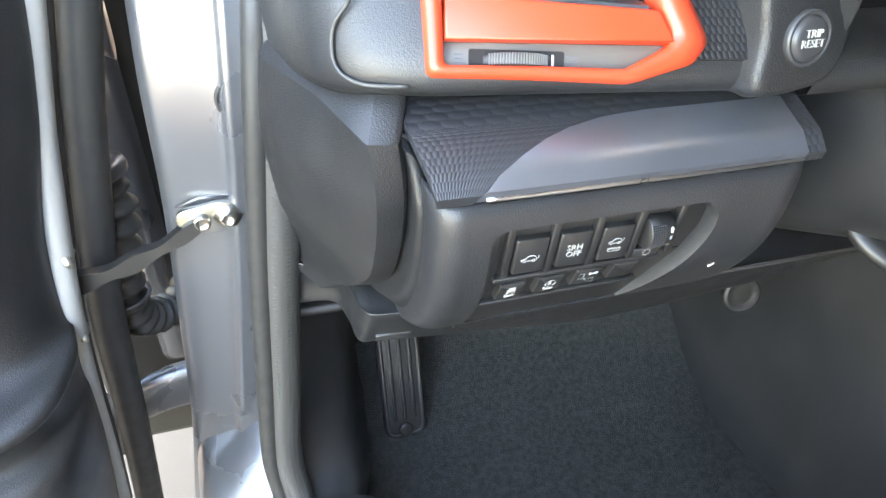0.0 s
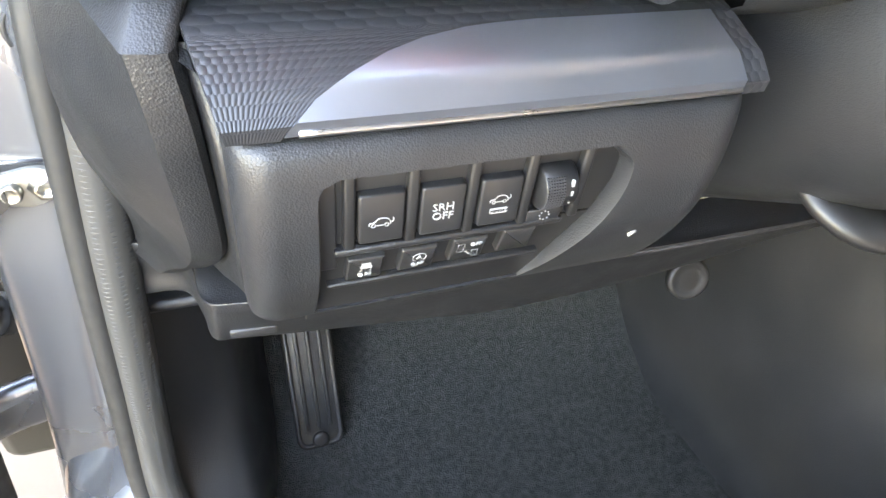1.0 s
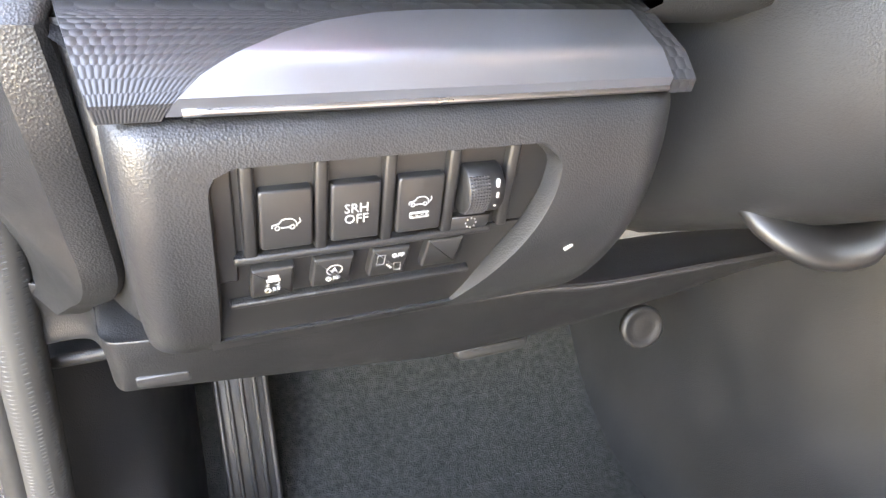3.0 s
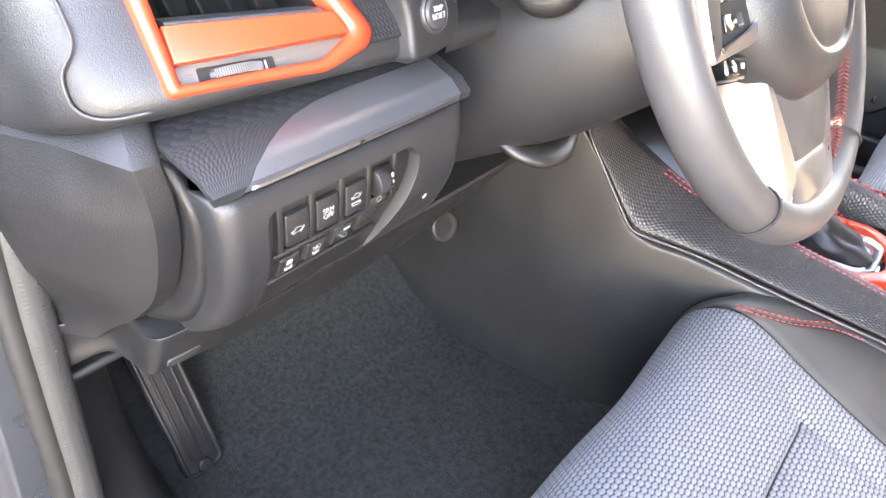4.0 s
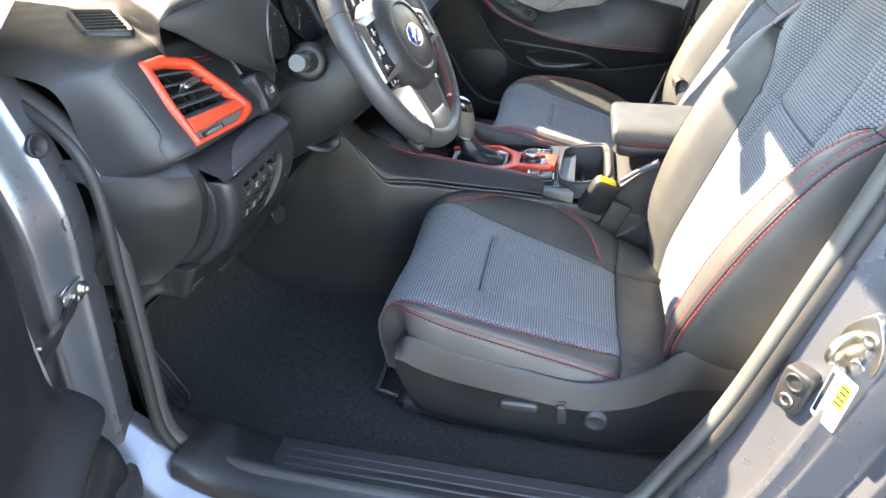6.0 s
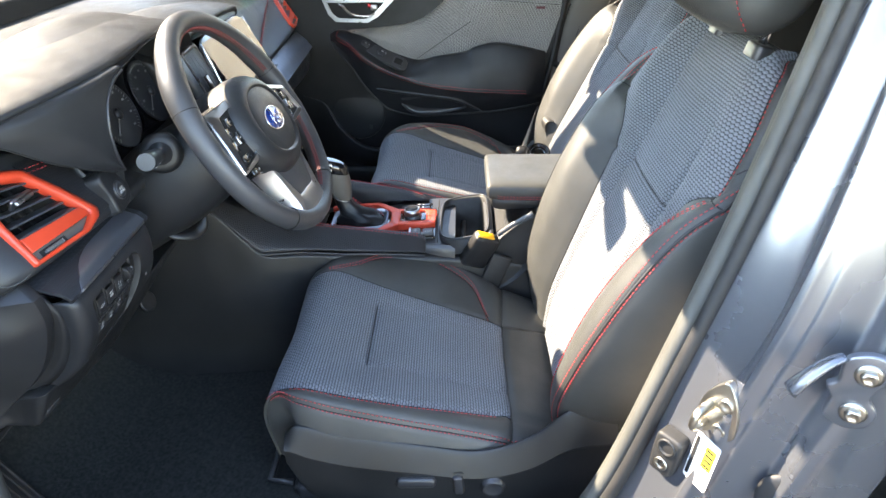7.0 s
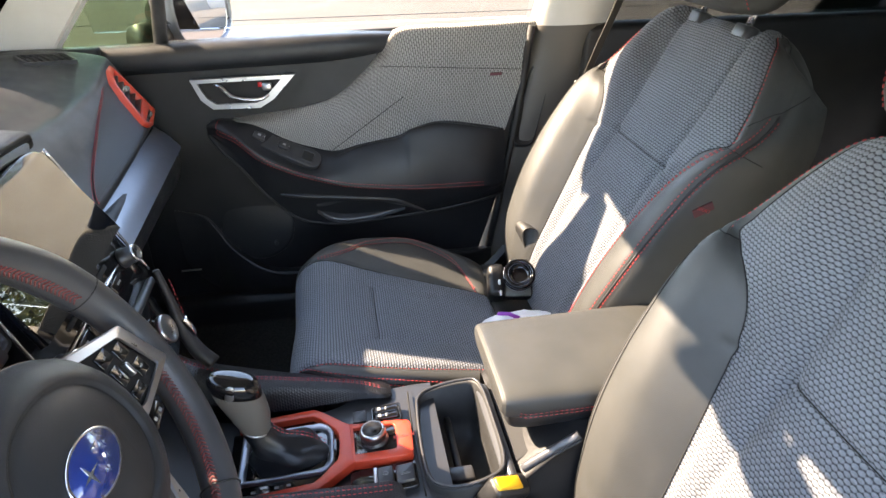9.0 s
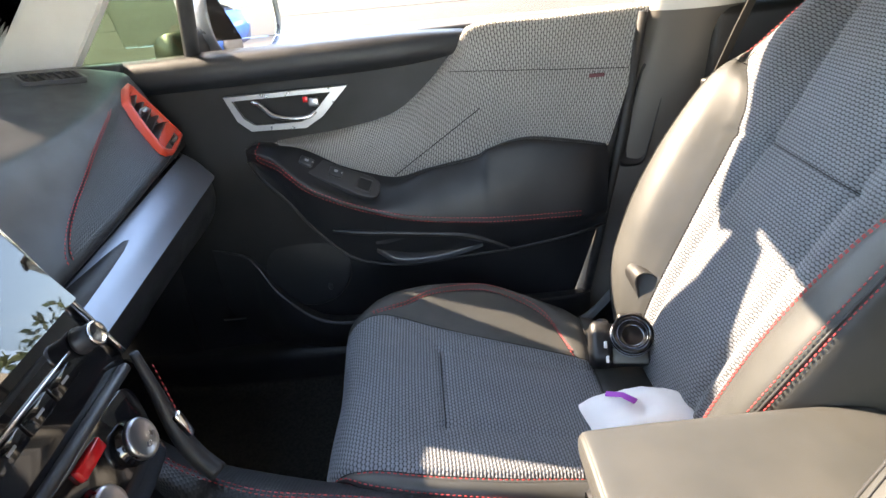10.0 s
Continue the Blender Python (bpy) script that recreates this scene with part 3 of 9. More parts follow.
seal = thing("door_seal", "black ribbed rubber seal round the door opening", "seal", (-0.77, 0.4, 0.45))
p = np.array(seal_path())
part("bulb", tube([q + np.array((-0.002 - 0.007 * k, -0.006, 0.0)) for q, k in zip(p, np.clip((np.arange(len(p)) - 95) / 40, 0, 1))], 0.0085, 12), RUBBER, seal)
part("lip", tube(p[:146] + np.array((0.012, -0.002, 0.004)), 0.0145, 14), SEAL, seal, "grey ribbed trim lip of the seal")
part("lip", tube(p[145:] + np.array((0.010, -0.002, 0.004)), 0.0105, 14), SEAL_TRIM, seal, "pale grey trim lip of the seal")
bm = bmesh.new()
for a, b in zip(p[40:125], p[41:126]):
    for t in (0.0, 0.25, 0.5, 0.75):
        q = a + (b - a) * t + np.array((0.012, -0.002, 0.004))
        d = Vector(b - a).normalized()
        ring = [q + 0.0144 * (math.cos(w) * np.array(d.cross((0, 1, 0)).normalized()) + math.sin(w) * np.array(d.cross(d.cross((0, 1, 0)).normalized()))) for w in np.linspace(0, 2 * math.pi, 11)[:-1]]
        tube(ring, 0.0006, 4, bm, closed=True)
part("ribs", bm, SEAL, seal, kind="stuff")
# broad flange of the seal along the centre pillar
q = p[150:]
rows = [[(a[0] + dx, a[1] + dy, a[2]) for dx, dy in ((0.003, 0.001), (0.012, 0.0065), (0.024, 0.0055), (0.033, 0.0005), (0.036, -0.012))] for a in q]
part("flange", loft([rows[k] for k in range(0, len(rows), 6)], 16, 60), SEAL_TRIM, seal, "broad grey flange beside the centre pillar")

# ---------------------------------------------------------------- front seats
def dent(distance, depth=0.0035, width=0.006):
    return depth * math.exp(-((distance / width) ** 2))


def segment_distance(p, a, b):
    """Distance of a point from the stretch a to b, in the plane."""
    dx, dy = b[0] - a[0], b[1] - a[1]
    t = max(0.0, min(1.0, ((p[0] - a[0]) * dx + (p[1] - a[1]) * dy) / (dx * dx + dy * dy)))
    return math.hypot(p[0] - a[0] - t * dx, p[1] - a[1] - t * dy)


class Padded:
    """A padded surface: a side profile of (y, z) carries cross-curves through knots of (x, height), given at stations along the profile.
    s counts the knots, v runs from 0 to 1 along the profile."""

    def __init__(self, prof, stations, cx, seams, creases=()):
        self.n = 260
        self.p = np.array(spline(prof, self.n))
        step = np.r_[0, np.cumsum(np.linalg.norm(np.diff(self.p, axis=0), axis=1))]
        self.length, self.v = step[-1], step / step[-1]
        t = np.gradient(self.p, axis=0)
        t /= np.linalg.norm(t, axis=1)[:, None]
        self.nm = np.stack([-t[:, 1], t[:, 0]], 1)
        self.cx, self.seams, self.creases = cx, seams, creases
        vs = [self.where(*q) for q, _ in stations]
        rows = [np.r_[v, np.array(k, float).ravel()] for v, (_, k) in zip(vs, stations)]
        fine = np.array(spline(rows, 40 * len(rows)))
        fine = fine[np.argsort(fine[:, 0])]
        self.kv, self.k = fine[:, 0], fine[:, 1:]
        self.rows = {}

    def where(self, y, z):
        """The v of the profile's point nearest to (y, z)."""
        return float(self.v[np.argmin((self.p[:, 0] - y) ** 2 + (self.p[:, 1] - z) ** 2)])

    def row(self, v):
        key = round(v, 6)
        if key not in self.rows:
            k = np.array([np.interp(v, self.kv, self.k[:, c]) for c in range(self.k.shape[1])]).reshape(-1, 2)
            base = [np.interp(v, self.v, a) for a in (self.p[:, 0], self.p[:, 1], self.nm[:, 0], self.nm[:, 1])]
            self.rows[key] = (k, base)
        return self.rows[key]

    def flat(self, s, v):
        k = self.row(v)[0]
        a = min(int(s), len(k) - 2)
        t = s - a
        q = [k[a - 1] if a else 2 * k[0] - k[1], k[a], k[a + 1], k[a + 2] if a + 2 < len(k) else 2 * k[-1] - k[-2]]
        return 0.5 * (2 * q[1] + (q[2] - q[0]) * t + (2 * q[0] - 5 * q[1] + 4 * q[2] - q[3]) * t * t + (3 * q[1] - q[0] - 3 * q[2] + q[3]) * t ** 3)

    def __call__(self, s, v, lift=0.0):
        k, (y, z, ny, nz) = self.row(v)
        x, h = self.flat(s, v)
        h += lift
        for i, depth, width in self.seams:
            if abs(s - i) < 1:
                h -= dent(np.hypot(*(np.array((x, h)) - k[i])), depth, width)
        for depth, width, a, b in self.creases:
            h -= dent(segment_distance((x, v * self.length), (a[0], a[1] * self.length), (b[0], b[1] * self.length)), depth, width)
        return (self.cx + x, y + ny * h, z + nz * h)

    def sheet(self, s0, s1, v0, v1, nu=20, nv=60, lift=0.0):
        """Part of the surface, with a UV in metres from its middle line."""
        vs, ss = np.linspace(v0, v1, nv), np.linspace(s0, s1, nu)
        rows = np.array([[self(s, v, lift) for s in ss] for v in vs])
        bm = grid(rows)
        uv = bm.loops.layers.uv.verify()
        along = np.concatenate([np.zeros((nv, 1)), np.cumsum(np.linalg.norm(np.diff(rows, axis=1), axis=2), axis=1)], axis=1)
        along -= along[:, nu // 2:nu // 2 + 1]
        bm.faces.ensure_lookup_table()
        for j in range(nv - 1):
            for i in range(nu - 1):
                for loop, (a, b) in zip(bm.faces[j * (nu - 1) + i].loops, ((i, j), (i + 1, j), (i + 1, j + 1), (i, j + 1))):
                    loop[uv].uv = (along[b, a], vs[b] * self.length)
        return bm

    def line(self, s, v0, v1, n=80, lift=0.0):
        f = s if callable(s) else (lambda v: s)
        return [self(f(v), v, lift) for v in np.linspace(v0, v1, n)]

    def facing(self, s, v):
        a, b, c = Vector(self(s, v)), Vector(self(s + 0.02, v)), Vector(self(s, v + 0.004))
        return (b - a).cross(c - a).normalized()


def sewn(at, s, v0, v1, parent, shifts=(0.0,), n=90):
    """Red thread along a knot line of a padded surface, in rows shifted by metres across it."""
    bm = bmesh.new()
    for d in shifts:
        pts = []
        for v in np.linspace(v0, v1, n):
            k = at.row(v)[0]
            a, b = (s, s + 1) if d > 0 else (s - 1, s)
            gap = max(0.004, float(np.hypot(*(k[b] - k[a]))))
            pts.append(at(s + max(-0.8, min(0.8, d / gap)), v, 0.0016))
        half = len(pts) // 3
        for i in range(3):
            part_ = pts[i * half:(i + 1) * half + 1] if i < 2 else pts[2 * half:]
            stitches(part_, at.facing(s, v0 + (v1 - v0) * (i + 0.5) / 3), width=0.00085, bm=bm)
    return part("stitching", bm, RED, parent, "red stitching", kind="stuff")


def welt(parent, *paths, radius=0.0008, mat=None):
    """Narrow dark seams or piping."""
    for p in paths:
        part("seam", tube(p, radius, 6), mat or DARK, parent)


def front_seat(cx, slide, recline, rise, label, switches):
    seat = thing("front_seat", label, "car seat", (cx, slide, 0.40), "front seats")
    S = lambda pts: [(y + slide, z + rise) for y, z in pts]  # noqa: E731
    # cushion: knots from the outer side over the cloth to the tunnel side
    prof = [(-0.42, 0.522), (-0.30, 0.552), (-0.07, 0.608), (0.02, 0.632), (0.065, 0.627), (0.093, 0.598), (0.101, 0.55), (0.092, 0.47)]
    table = []
    for q, k0, k1, k2, k3, k6, k7, k8, k9, k10, k11 in (
            ((-0.42, 0.522), (-0.20, -0.11), (-0.215, -0.06), (-0.205, -0.01), (-0.175, 0.004), (0.070, 0.0), (0.100, 0.002), (0.110, 0.003), (0.19, 0.008), (0.215, -0.04), (0.20, -0.11)),
            ((-0.315, 0.548), (-0.232, -0.12), (-0.240, -0.06), (-0.218, -0.004), (-0.170, 0.008), (0.066, 0.0), (0.094, 0.002), (0.098, 0.002), (0.20, 0.018), (0.232, -0.04), (0.225, -0.12)),
            ((-0.285, 0.556), (-0.233, -0.12), (-0.241, -0.06), (-0.220, -0.002), (-0.177, 0.010), (0.068, 0.0), (0.098, 0.003), (0.106, 0.004), (0.212, 0.022), (0.240, -0.03), (0.232, -0.12)),
            ((-0.25, 0.564), (-0.234, -0.12), (-0.242, -0.06), (-0.222, 0.0), (-0.183, 0.012), (0.070, 0.0), (0.105, 0.003), (0.190, 0.018), (0.228, 0.024), (0.250, -0.03), (0.243, -0.12)),
            ((-0.19, 0.579), (-0.235, -0.12), (-0.243, -0.06), (-0.224, 0.0), (-0.190, 0.013), (0.073, 0.0), (0.115, 0.004), (0.228, 0.028), (0.250, 0.026), (0.265, -0.02), (0.255, -0.12)),
            ((-0.13, 0.594), (-0.235, -0.12), (-0.243, -0.06), (-0.226, 0.0), (-0.197, 0.014), (0.076, 0.0), (0.125, 0.004), (0.238, 0.030), (0.256, 0.026), (0.270, -0.02), (0.258, -0.12)),
            ((-0.05, 0.613), (-0.235, -0.12), (-0.243, -0.06), (-0.228, 0.0), (-0.202, 0.014), (0.080, 0.0), (0.140, 0.005), (0.215, 0.024), (0.245, 0.022), (0.262, -0.02), (0.250, -0.12)),
            ((0.0, 0.627), (-0.230, -0.12), (-0.240, -0.06), (-0.228, 0.0), (-0.202, 0.012), (0.082, 0.0), (0.150, 0.006), (0.178, 0.014), (0.222, 0.016), (0.245, -0.02), (0.235, -0.12)),
            ((0.04, 0.632), (-0.220, -0.11), (-0.230, -0.05), (-0.219, 0.0), (-0.197, 0.009), (0.084, 0.0), (0.157, 0.007), (0.162, 0.008), (0.197, 0.008), (0.222, -0.02), (0.215, -0.11)),
            ((0.075, 0.62), (-0.205, -0.10), (-0.212, -0.045), (-0.197, 0.003), (-0.190, 0.005), (0.086, 0.0), (0.158, 0.004), (0.162, 0.004), (0.180, 0.0), (0.203, -0.03), (0.20, -0.10)),
            ((0.101, 0.55), (-0.198, -0.09), (-0.205, -0.045), (-0.190, 0.0), (-0.185, 0.002), (0.086, 0.0), (0.156, 0.002), (0.160, 0.002), (0.172, -0.002), (0.190, -0.04), (0.19, -0.09)),
            ((0.092, 0.47), (-0.190, -0.09), (-0.198, -0.045), (-0.184, 0.0), (-0.179, 0.0), (0.085, 0.0), (0.150, 0.0), (0.154, 0.0), (0.166, -0.002), (0.184, -0.04), (0.185, -0.09))):
        table.append((S([q])[0], (k0, k1, k2, k3, (-0.100, 0.002), (-0.010, -0.003), k6, k7, k8, k9, k10, k11)))
    at = Padded(S(prof), table, cx, ((2, 0.003, 0.005), (3, 0.004, 0.005), (7, 0.004, 0.005), (8, 0.003, 0.005)))
    V = lambda y, z: at.where(*S([(y, z)])[0])  # noqa: E731
    rear, tv, front = V(-0.315, 0.548), V(-0.062, 0.610), V(0.045, 0.632)
    at.creases = ((0.0045, 0.007, (-0.100, tv), (0.078, tv)), (0.003, 0.008, (-0.100, tv), (-0.103, rear)), (0.003, 0.008, (0.078, tv), (0.066, rear)),
                  (0.002, 0.009, (0.078, tv), (0.150, front)), (0.002, 0.009, (-0.100, tv), (-0.190, front)), (0.005, 0.006, (-0.25, rear), (0.25, rear)))
    part("cushion", at.sheet(3, 7, rear, 1.0, 90, 130), FABRIC, seat, "grey woven cloth centre of the cushion")
    part("insert", at.sheet(7, 8, rear, V(0.045, 0.632), 24, 70), VINYL, seat, "smooth black vinyl crescent beside the cloth")
    part("bolster", at.sheet(8, 11, rear, 1.0, 34, 90), VINYL, seat)
    part("bolster", at.sheet(7, 8, V(0.045, 0.632), 1.0, 4, 30), VINYL, seat)
    part("side_band", at.sheet(2, 3, rear, 1.0, 10, 90), VINYL, seat)
    part("bolster", at.sheet(0, 2, rear, 1.0, 24, 90), VINYL, seat)
    part("cushion_rear", at.sheet(0, 11, 0.0, rear, 60, 14), VINYL, seat)
    end_v = V(0.085, 0.605)
    welt(seat, at.line(3, rear, 1.0, 80, 0.0005), at.line(7, rear, 1.0, 80, 0.0005), [at(s, rear, 0.0035) for s in np.linspace(1.5, 10, 60)], [at(s, tv, 0.003) for s in np.linspace(4.0, 6.0, 20)])
    welt(seat, at.line(2, V(-0.40, 0.527), end_v, 80, 0.0), at.line(8, V(-0.283, 0.556), V(0.03, 0.632), 60, 0.0), radius=0.0011)
    sewn(at, 8, V(-0.283, 0.556), V(0.05, 0.632), seat, (-0.004, 0.004))
    sewn(at, 2, V(-0.40, 0.527), end_v, seat, (-0.004, 0.004))
    sewn(at, 3, V(-0.285, 0.556), V(0.05, 0.632), seat, (-0.0035,))
    # backrest
    turn = radians(recline)

    def lean(pts):
        out = []
        for y, z in pts:
            dy, dz = y + 0.40, z - 0.60
            out.append((-0.40 + dy * math.cos(turn) - dz * math.sin(turn) + slide, 0.60 + dz * math.cos(turn) + dy * math.sin(turn) + rise))
        return out
    prof = [(-0.74, 0.93), (-0.715, 1.07), (-0.675, 1.138), (-0.636, 1.155), (-0.604, 1.135), (-0.570, 1.06), (-0.525, 0.945), (-0.475, 0.82), (-0.435, 0.71), (-0.408, 0.62), (-0.40, 0.54)]
    table = []
    for q, *k in (
            ((-0.74, 0.93), (0.190, -0.04), (0.200, -0.02), (0.190, -0.005), (0.170, 0.0), (0.150, 0.0), (0.125, 0.0), (0.100, 0.0)),
            ((-0.715, 1.07), (0.180, -0.06), (0.192, -0.03), (0.180, -0.01), (0.165, -0.003), (0.145, 0.0), (0.122, 0.0), (0.100, 0.0)),
            ((-0.675, 1.138), (0.160, -0.08), (0.178, -0.04), (0.168, -0.014), (0.155, -0.005), (0.138, 0.0), (0.120, 0.002), (0.100, 0.0)),
            ((-0.636, 1.155), (0.158, -0.12), (0.176, -0.06), (0.168, -0.02), (0.155, -0.006), (0.138, 0.0), (0.120, 0.006), (0.102, -0.003)),
            ((-0.612, 1.142), (0.195, -0.12), (0.212, -0.07), (0.204, -0.030), (0.192, -0.012), (0.172, 0.001), (0.142, 0.014), (0.107, -0.004)),
            ((-0.588, 1.10), (0.222, -0.12), (0.238, -0.06), (0.231, -0.030), (0.219, -0.012), (0.202, 0.003), (0.155, 0.021), (0.110, -0.006)),
            ((-0.570, 1.06), (0.238, -0.13), (0.256, -0.06), (0.250, -0.024), (0.239, -0.006), (0.222, 0.006), (0.163, 0.024), (0.109, -0.008)),
            ((-0.558, 1.03), (0.248, -0.13), (0.268, -0.05), (0.263, -0.008), (0.251, 0.006), (0.234, 0.009), (0.165, 0.022), (0.107, -0.008)),
            ((-0.549, 1.006), (0.254, -0.13), (0.275, -0.045), (0.270, 0.010), (0.252, 0.020), (0.239, 0.012), (0.160, 0.018), (0.105, -0.008)),
            ((-0.543, 0.990), (0.257, -0.13), (0.277, -0.04), (0.272, 0.022), (0.246, 0.030), (0.212, 0.016), (0.152, 0.013), (0.103, -0.008)),
            ((-0.535, 0.970), (0.259, -0.13), (0.278, -0.035), (0.271, 0.032), (0.238, 0.038), (0.189, 0.014), (0.146, 0.008), (0.101, -0.007)),
            ((-0.523, 0.94), (0.260, -0.13), (0.279, -0.03), (0.269, 0.041), (0.227, 0.045), (0.174, 0.008), (0.138, 0.004), (0.099, -0.006)),
            ((-0.507, 0.90), (0.262, -0.13), (0.281, -0.025), (0.267, 0.048), (0.216, 0.050), (0.164, 0.004), (0.131, 0.002), (0.098, -0.005)),
            ((-0.479, 0.83), (0.264, -0.13), (0.282, -0.02), (0.264, 0.053), (0.204, 0.053), (0.153, 0.002), (0.126, 0.0), (0.098, -0.004)),
            ((-0.449, 0.75), (0.262, -0.13), (0.278, -0.02), (0.256, 0.052), (0.192, 0.050), (0.142, 0.0), (0.122, 0.0), (0.099, -0.003)),
            ((-0.419, 0.66), (0.245, -0.13), (0.258, -0.03), (0.236, 0.042), (0.180, 0.040), (0.130, 0.0), (0.114, 0.0), (0.096, -0.002)),
            ((-0.405, 0.60), (0.222, -0.12), (0.233, -0.04), (0.212, 0.026), (0.166, 0.026), (0.124, 0.0), (0.110, 0.0), (0.094, 0.0)),
            ((-0.40, 0.54), (0.200, -0.10), (0.208, -0.05), (0.190, 0.008), (0.155, 0.010), (0.118, 0.0), (0.106, 0.0), (0.092, 0.0))):
        far = list(k)
        if q[1] > 0.995 and q[0] > -0.65:
            far[4], far[3] = (k[4][0] + 0.014, k[4][1] - 0.005), (k[3][0] + 0.007, k[3][1] - 0.004)
        table.append((lean([q])[0], [(-x, h) for x, h in k] + [(0.0, -0.002)] + list(reversed(far))))
    bt = Padded(lean(prof), table, cx, ((2, 0.003, 0.005), (12, 0.003, 0.005), (3, 0.0025, 0.005), (4, 0.004, 0.006), (10, 0.004, 0.006), (6, 0.007, 0.009), (8, 0.007, 0.009)))
    B = lambda y, z: bt.where(*lean([(y, z)])[0])  # noqa: E731
    top_v, joint, cross = B(-0.648, 1.152), B(-0.549, 1.004), B(-0.517, 0.926)
    bt.creases = ((0.005, 0.008, (-0.100, cross), (0.100, cross)), (0.004, 0.006, (0.100, cross), (0.172, B(-0.512, 0.915))), (0.004, 0.006, (-0.100, cross), (-0.172, B(-0.512, 0.915))),
                  (0.003, 0.005, (0.236, joint), (0.275, joint)), (0.003, 0.005, (-0.236, joint), (-0.275, joint)))
    part("backrest", bt.sheet(4, 10, top_v, 1.0, 120, 170), FABRIC, seat, "grey woven cloth centre of the backrest")
    for a, b in ((0, 4), (10, 14)):
        part("side_bolster", bt.sheet(a, b, top_v, 1.0, 44, 130), VINYL, seat)
    part("top_roll", bt.sheet(0, 14, 0.0, top_v, 60, 20), VINYL, seat)
    rows = []
    for v in np.linspace(0.0, 1.0, 30):
        a, b = bt(0, v), bt(14, v)
        q = bt(7, v, -0.12)
        rows.append([a] + [(a[0] + (b[0] - a[0]) * k, q[1] - 0.02 * math.sin(math.pi * k), q[2]) for k in np.linspace(0.03, 0.97, 9)] + [b])
    part("rear_cover", grid(rows), VINYL, seat, "black vinyl cover on the back of the seat")
    paths = [bt.line(s, top_v, 0.99, 120, 0.0008) for s in (4, 10)] + [[bt(s, cross, 0.0016) for s in np.linspace(6, 8, 24)]]
    paths += [[bt(s, joint, 0.002) for s in np.linspace(a, b, 16)] for a, b in ((1.2, 4), (10, 12.8))] + [[bt(s, top_v, 0.0004) for s in np.linspace(2, 12, 50)]]
    welt(seat, *paths)
    welt(seat, *[bt.line(s, B(-0.575, 1.07), 0.985, 100, 0.0012) for s in (2, 12)], radius=0.0022, mat=RUBBER)
    welt(seat, bt.line(11.72, B(-0.54, 0.98), 0.98, 100, 0.0004))
    for s, side in ((4, -1), (10, 1)):
        sewn(bt, s, B(-0.632, 1.154), B(-0.549, 1.008), seat, (side * 0.003,))
    sewn(bt, 3, B(-0.547, 1.0), 0.98, seat, (-0.004, 0.004))
    sewn(bt, 2, B(-0.57, 1.06), 0.985, seat, (-0.0065, 0.0065))
    # crease on the black shoulder and the woven tag on the bolster
    welt(seat, [bt(1.0 + 2.6 * t, B(-0.600, 1.125) + (B(-0.563, 1.04) - B(-0.600, 1.125)) * (0.15 + 0.85 * t ** 0.7), 0.0006) for t in np.linspace(0, 1, 30)])
    if not switches:
        q = bt(1.45, B(-0.515, 0.92), 0.001)
        tag = part("woven_tag", boxed(q, (0.003, 0.032, 0.014), 0.001, pose(0, 0, 0, -24, 0, 0)), RED_TAG, seat, "small dark red woven tag lettered SPORT")
        words("lettering", "SPORT", 0.0075, frame_of(Vector(q) + Vector((-0.002, 0, 0)), (-1, 0, 0), (0, -0.4, 1)), RED, tag)
    # headrest on two posts
    top = Vector(bt(7, B(-0.640, 1.154)))
    up = Vector((0, -math.sin(turn + radians(14)), math.cos(turn + radians(14))))
    fw = Vector((0, up.z, -up.y))
    mid = top + up * 0.112 + fw * 0.075
    rows = []
    for j, t in enumerate(np.linspace(-1, 1, 17)):
        row = []
        e = max(0.0, 1 - abs(t) ** 3.2) ** (1 / 2.4)
        for w in np.linspace(0, 2 * math.pi, 36, endpoint=False):
            c, s = math.cos(w), math.sin(w)
            xx = 0.152 * math.copysign(abs(c) ** 0.62, c) * (0.55 + 0.45 * e) * (1.0 - 0.07 * t)
            yy = 0.062 * math.copysign(abs(s) ** 0.75, s) * e
            row.append(Vector((cx + xx, 0, 0)) + Vector((0, mid.y, mid.z)) + up * (t * 0.108) + fw * (yy + 0.016 * t * -1 - 0.035 * (xx / 0.152) ** 2))
        rows.append(row)
    head = part("headrest", grid(rows, closed_u=True, caps=True), VINYL, seat, "black vinyl headrest")
    bm = bmesh.new()
    for sx in (-1, 1):
        pts = []
        for j in range(1, 16):
            t = -1 + 2 * j / 16
            e = max(0.0, 1 - abs(t) ** 3.2) ** (1 / 2.4)
            xx = sx * (0.112 - 0.032 * t)
            c = min(0.98, abs(xx) / (0.152 * (0.55 + 0.45 * e) * (1.0 - 0.07 * t))) ** (1 / 0.62)
            yy = 0.062 * (1 - c * c) ** 0.375 * e
            pts.append(Vector((cx + xx, mid.y, mid.z)) + up * (t * 0.108) + fw * (yy - 0.016 * t - 0.035 * (xx / 0.152) ** 2 + 0.0012))
        stitches(pts, fw, width=0.0009, bm=bm)
    part("stitching", bm, RED, head, "red stitching", kind="stuff")
    for sx in (-1, 1):
        a = Vector((cx + sx * 0.072, 0, 0)) + Vector((0, top.y, top.z)) + fw * 0.015
        part("headrest_post", tube([a - up * 0.03, a + up * 0.02, a + up * 0.07 + fw * 0.03], 0.0065, 10), CHROME, seat, "chrome headrest post")
        m = Matrix.Translation(a + up * 0.002) @ up.to_track_quat("Z", "Y").to_matrix().to_4x4()
        part("post_guide", plate(rounded(0.045, 0.026, 0.010), m, 0.02, 0.004), SMOOTH, seat)
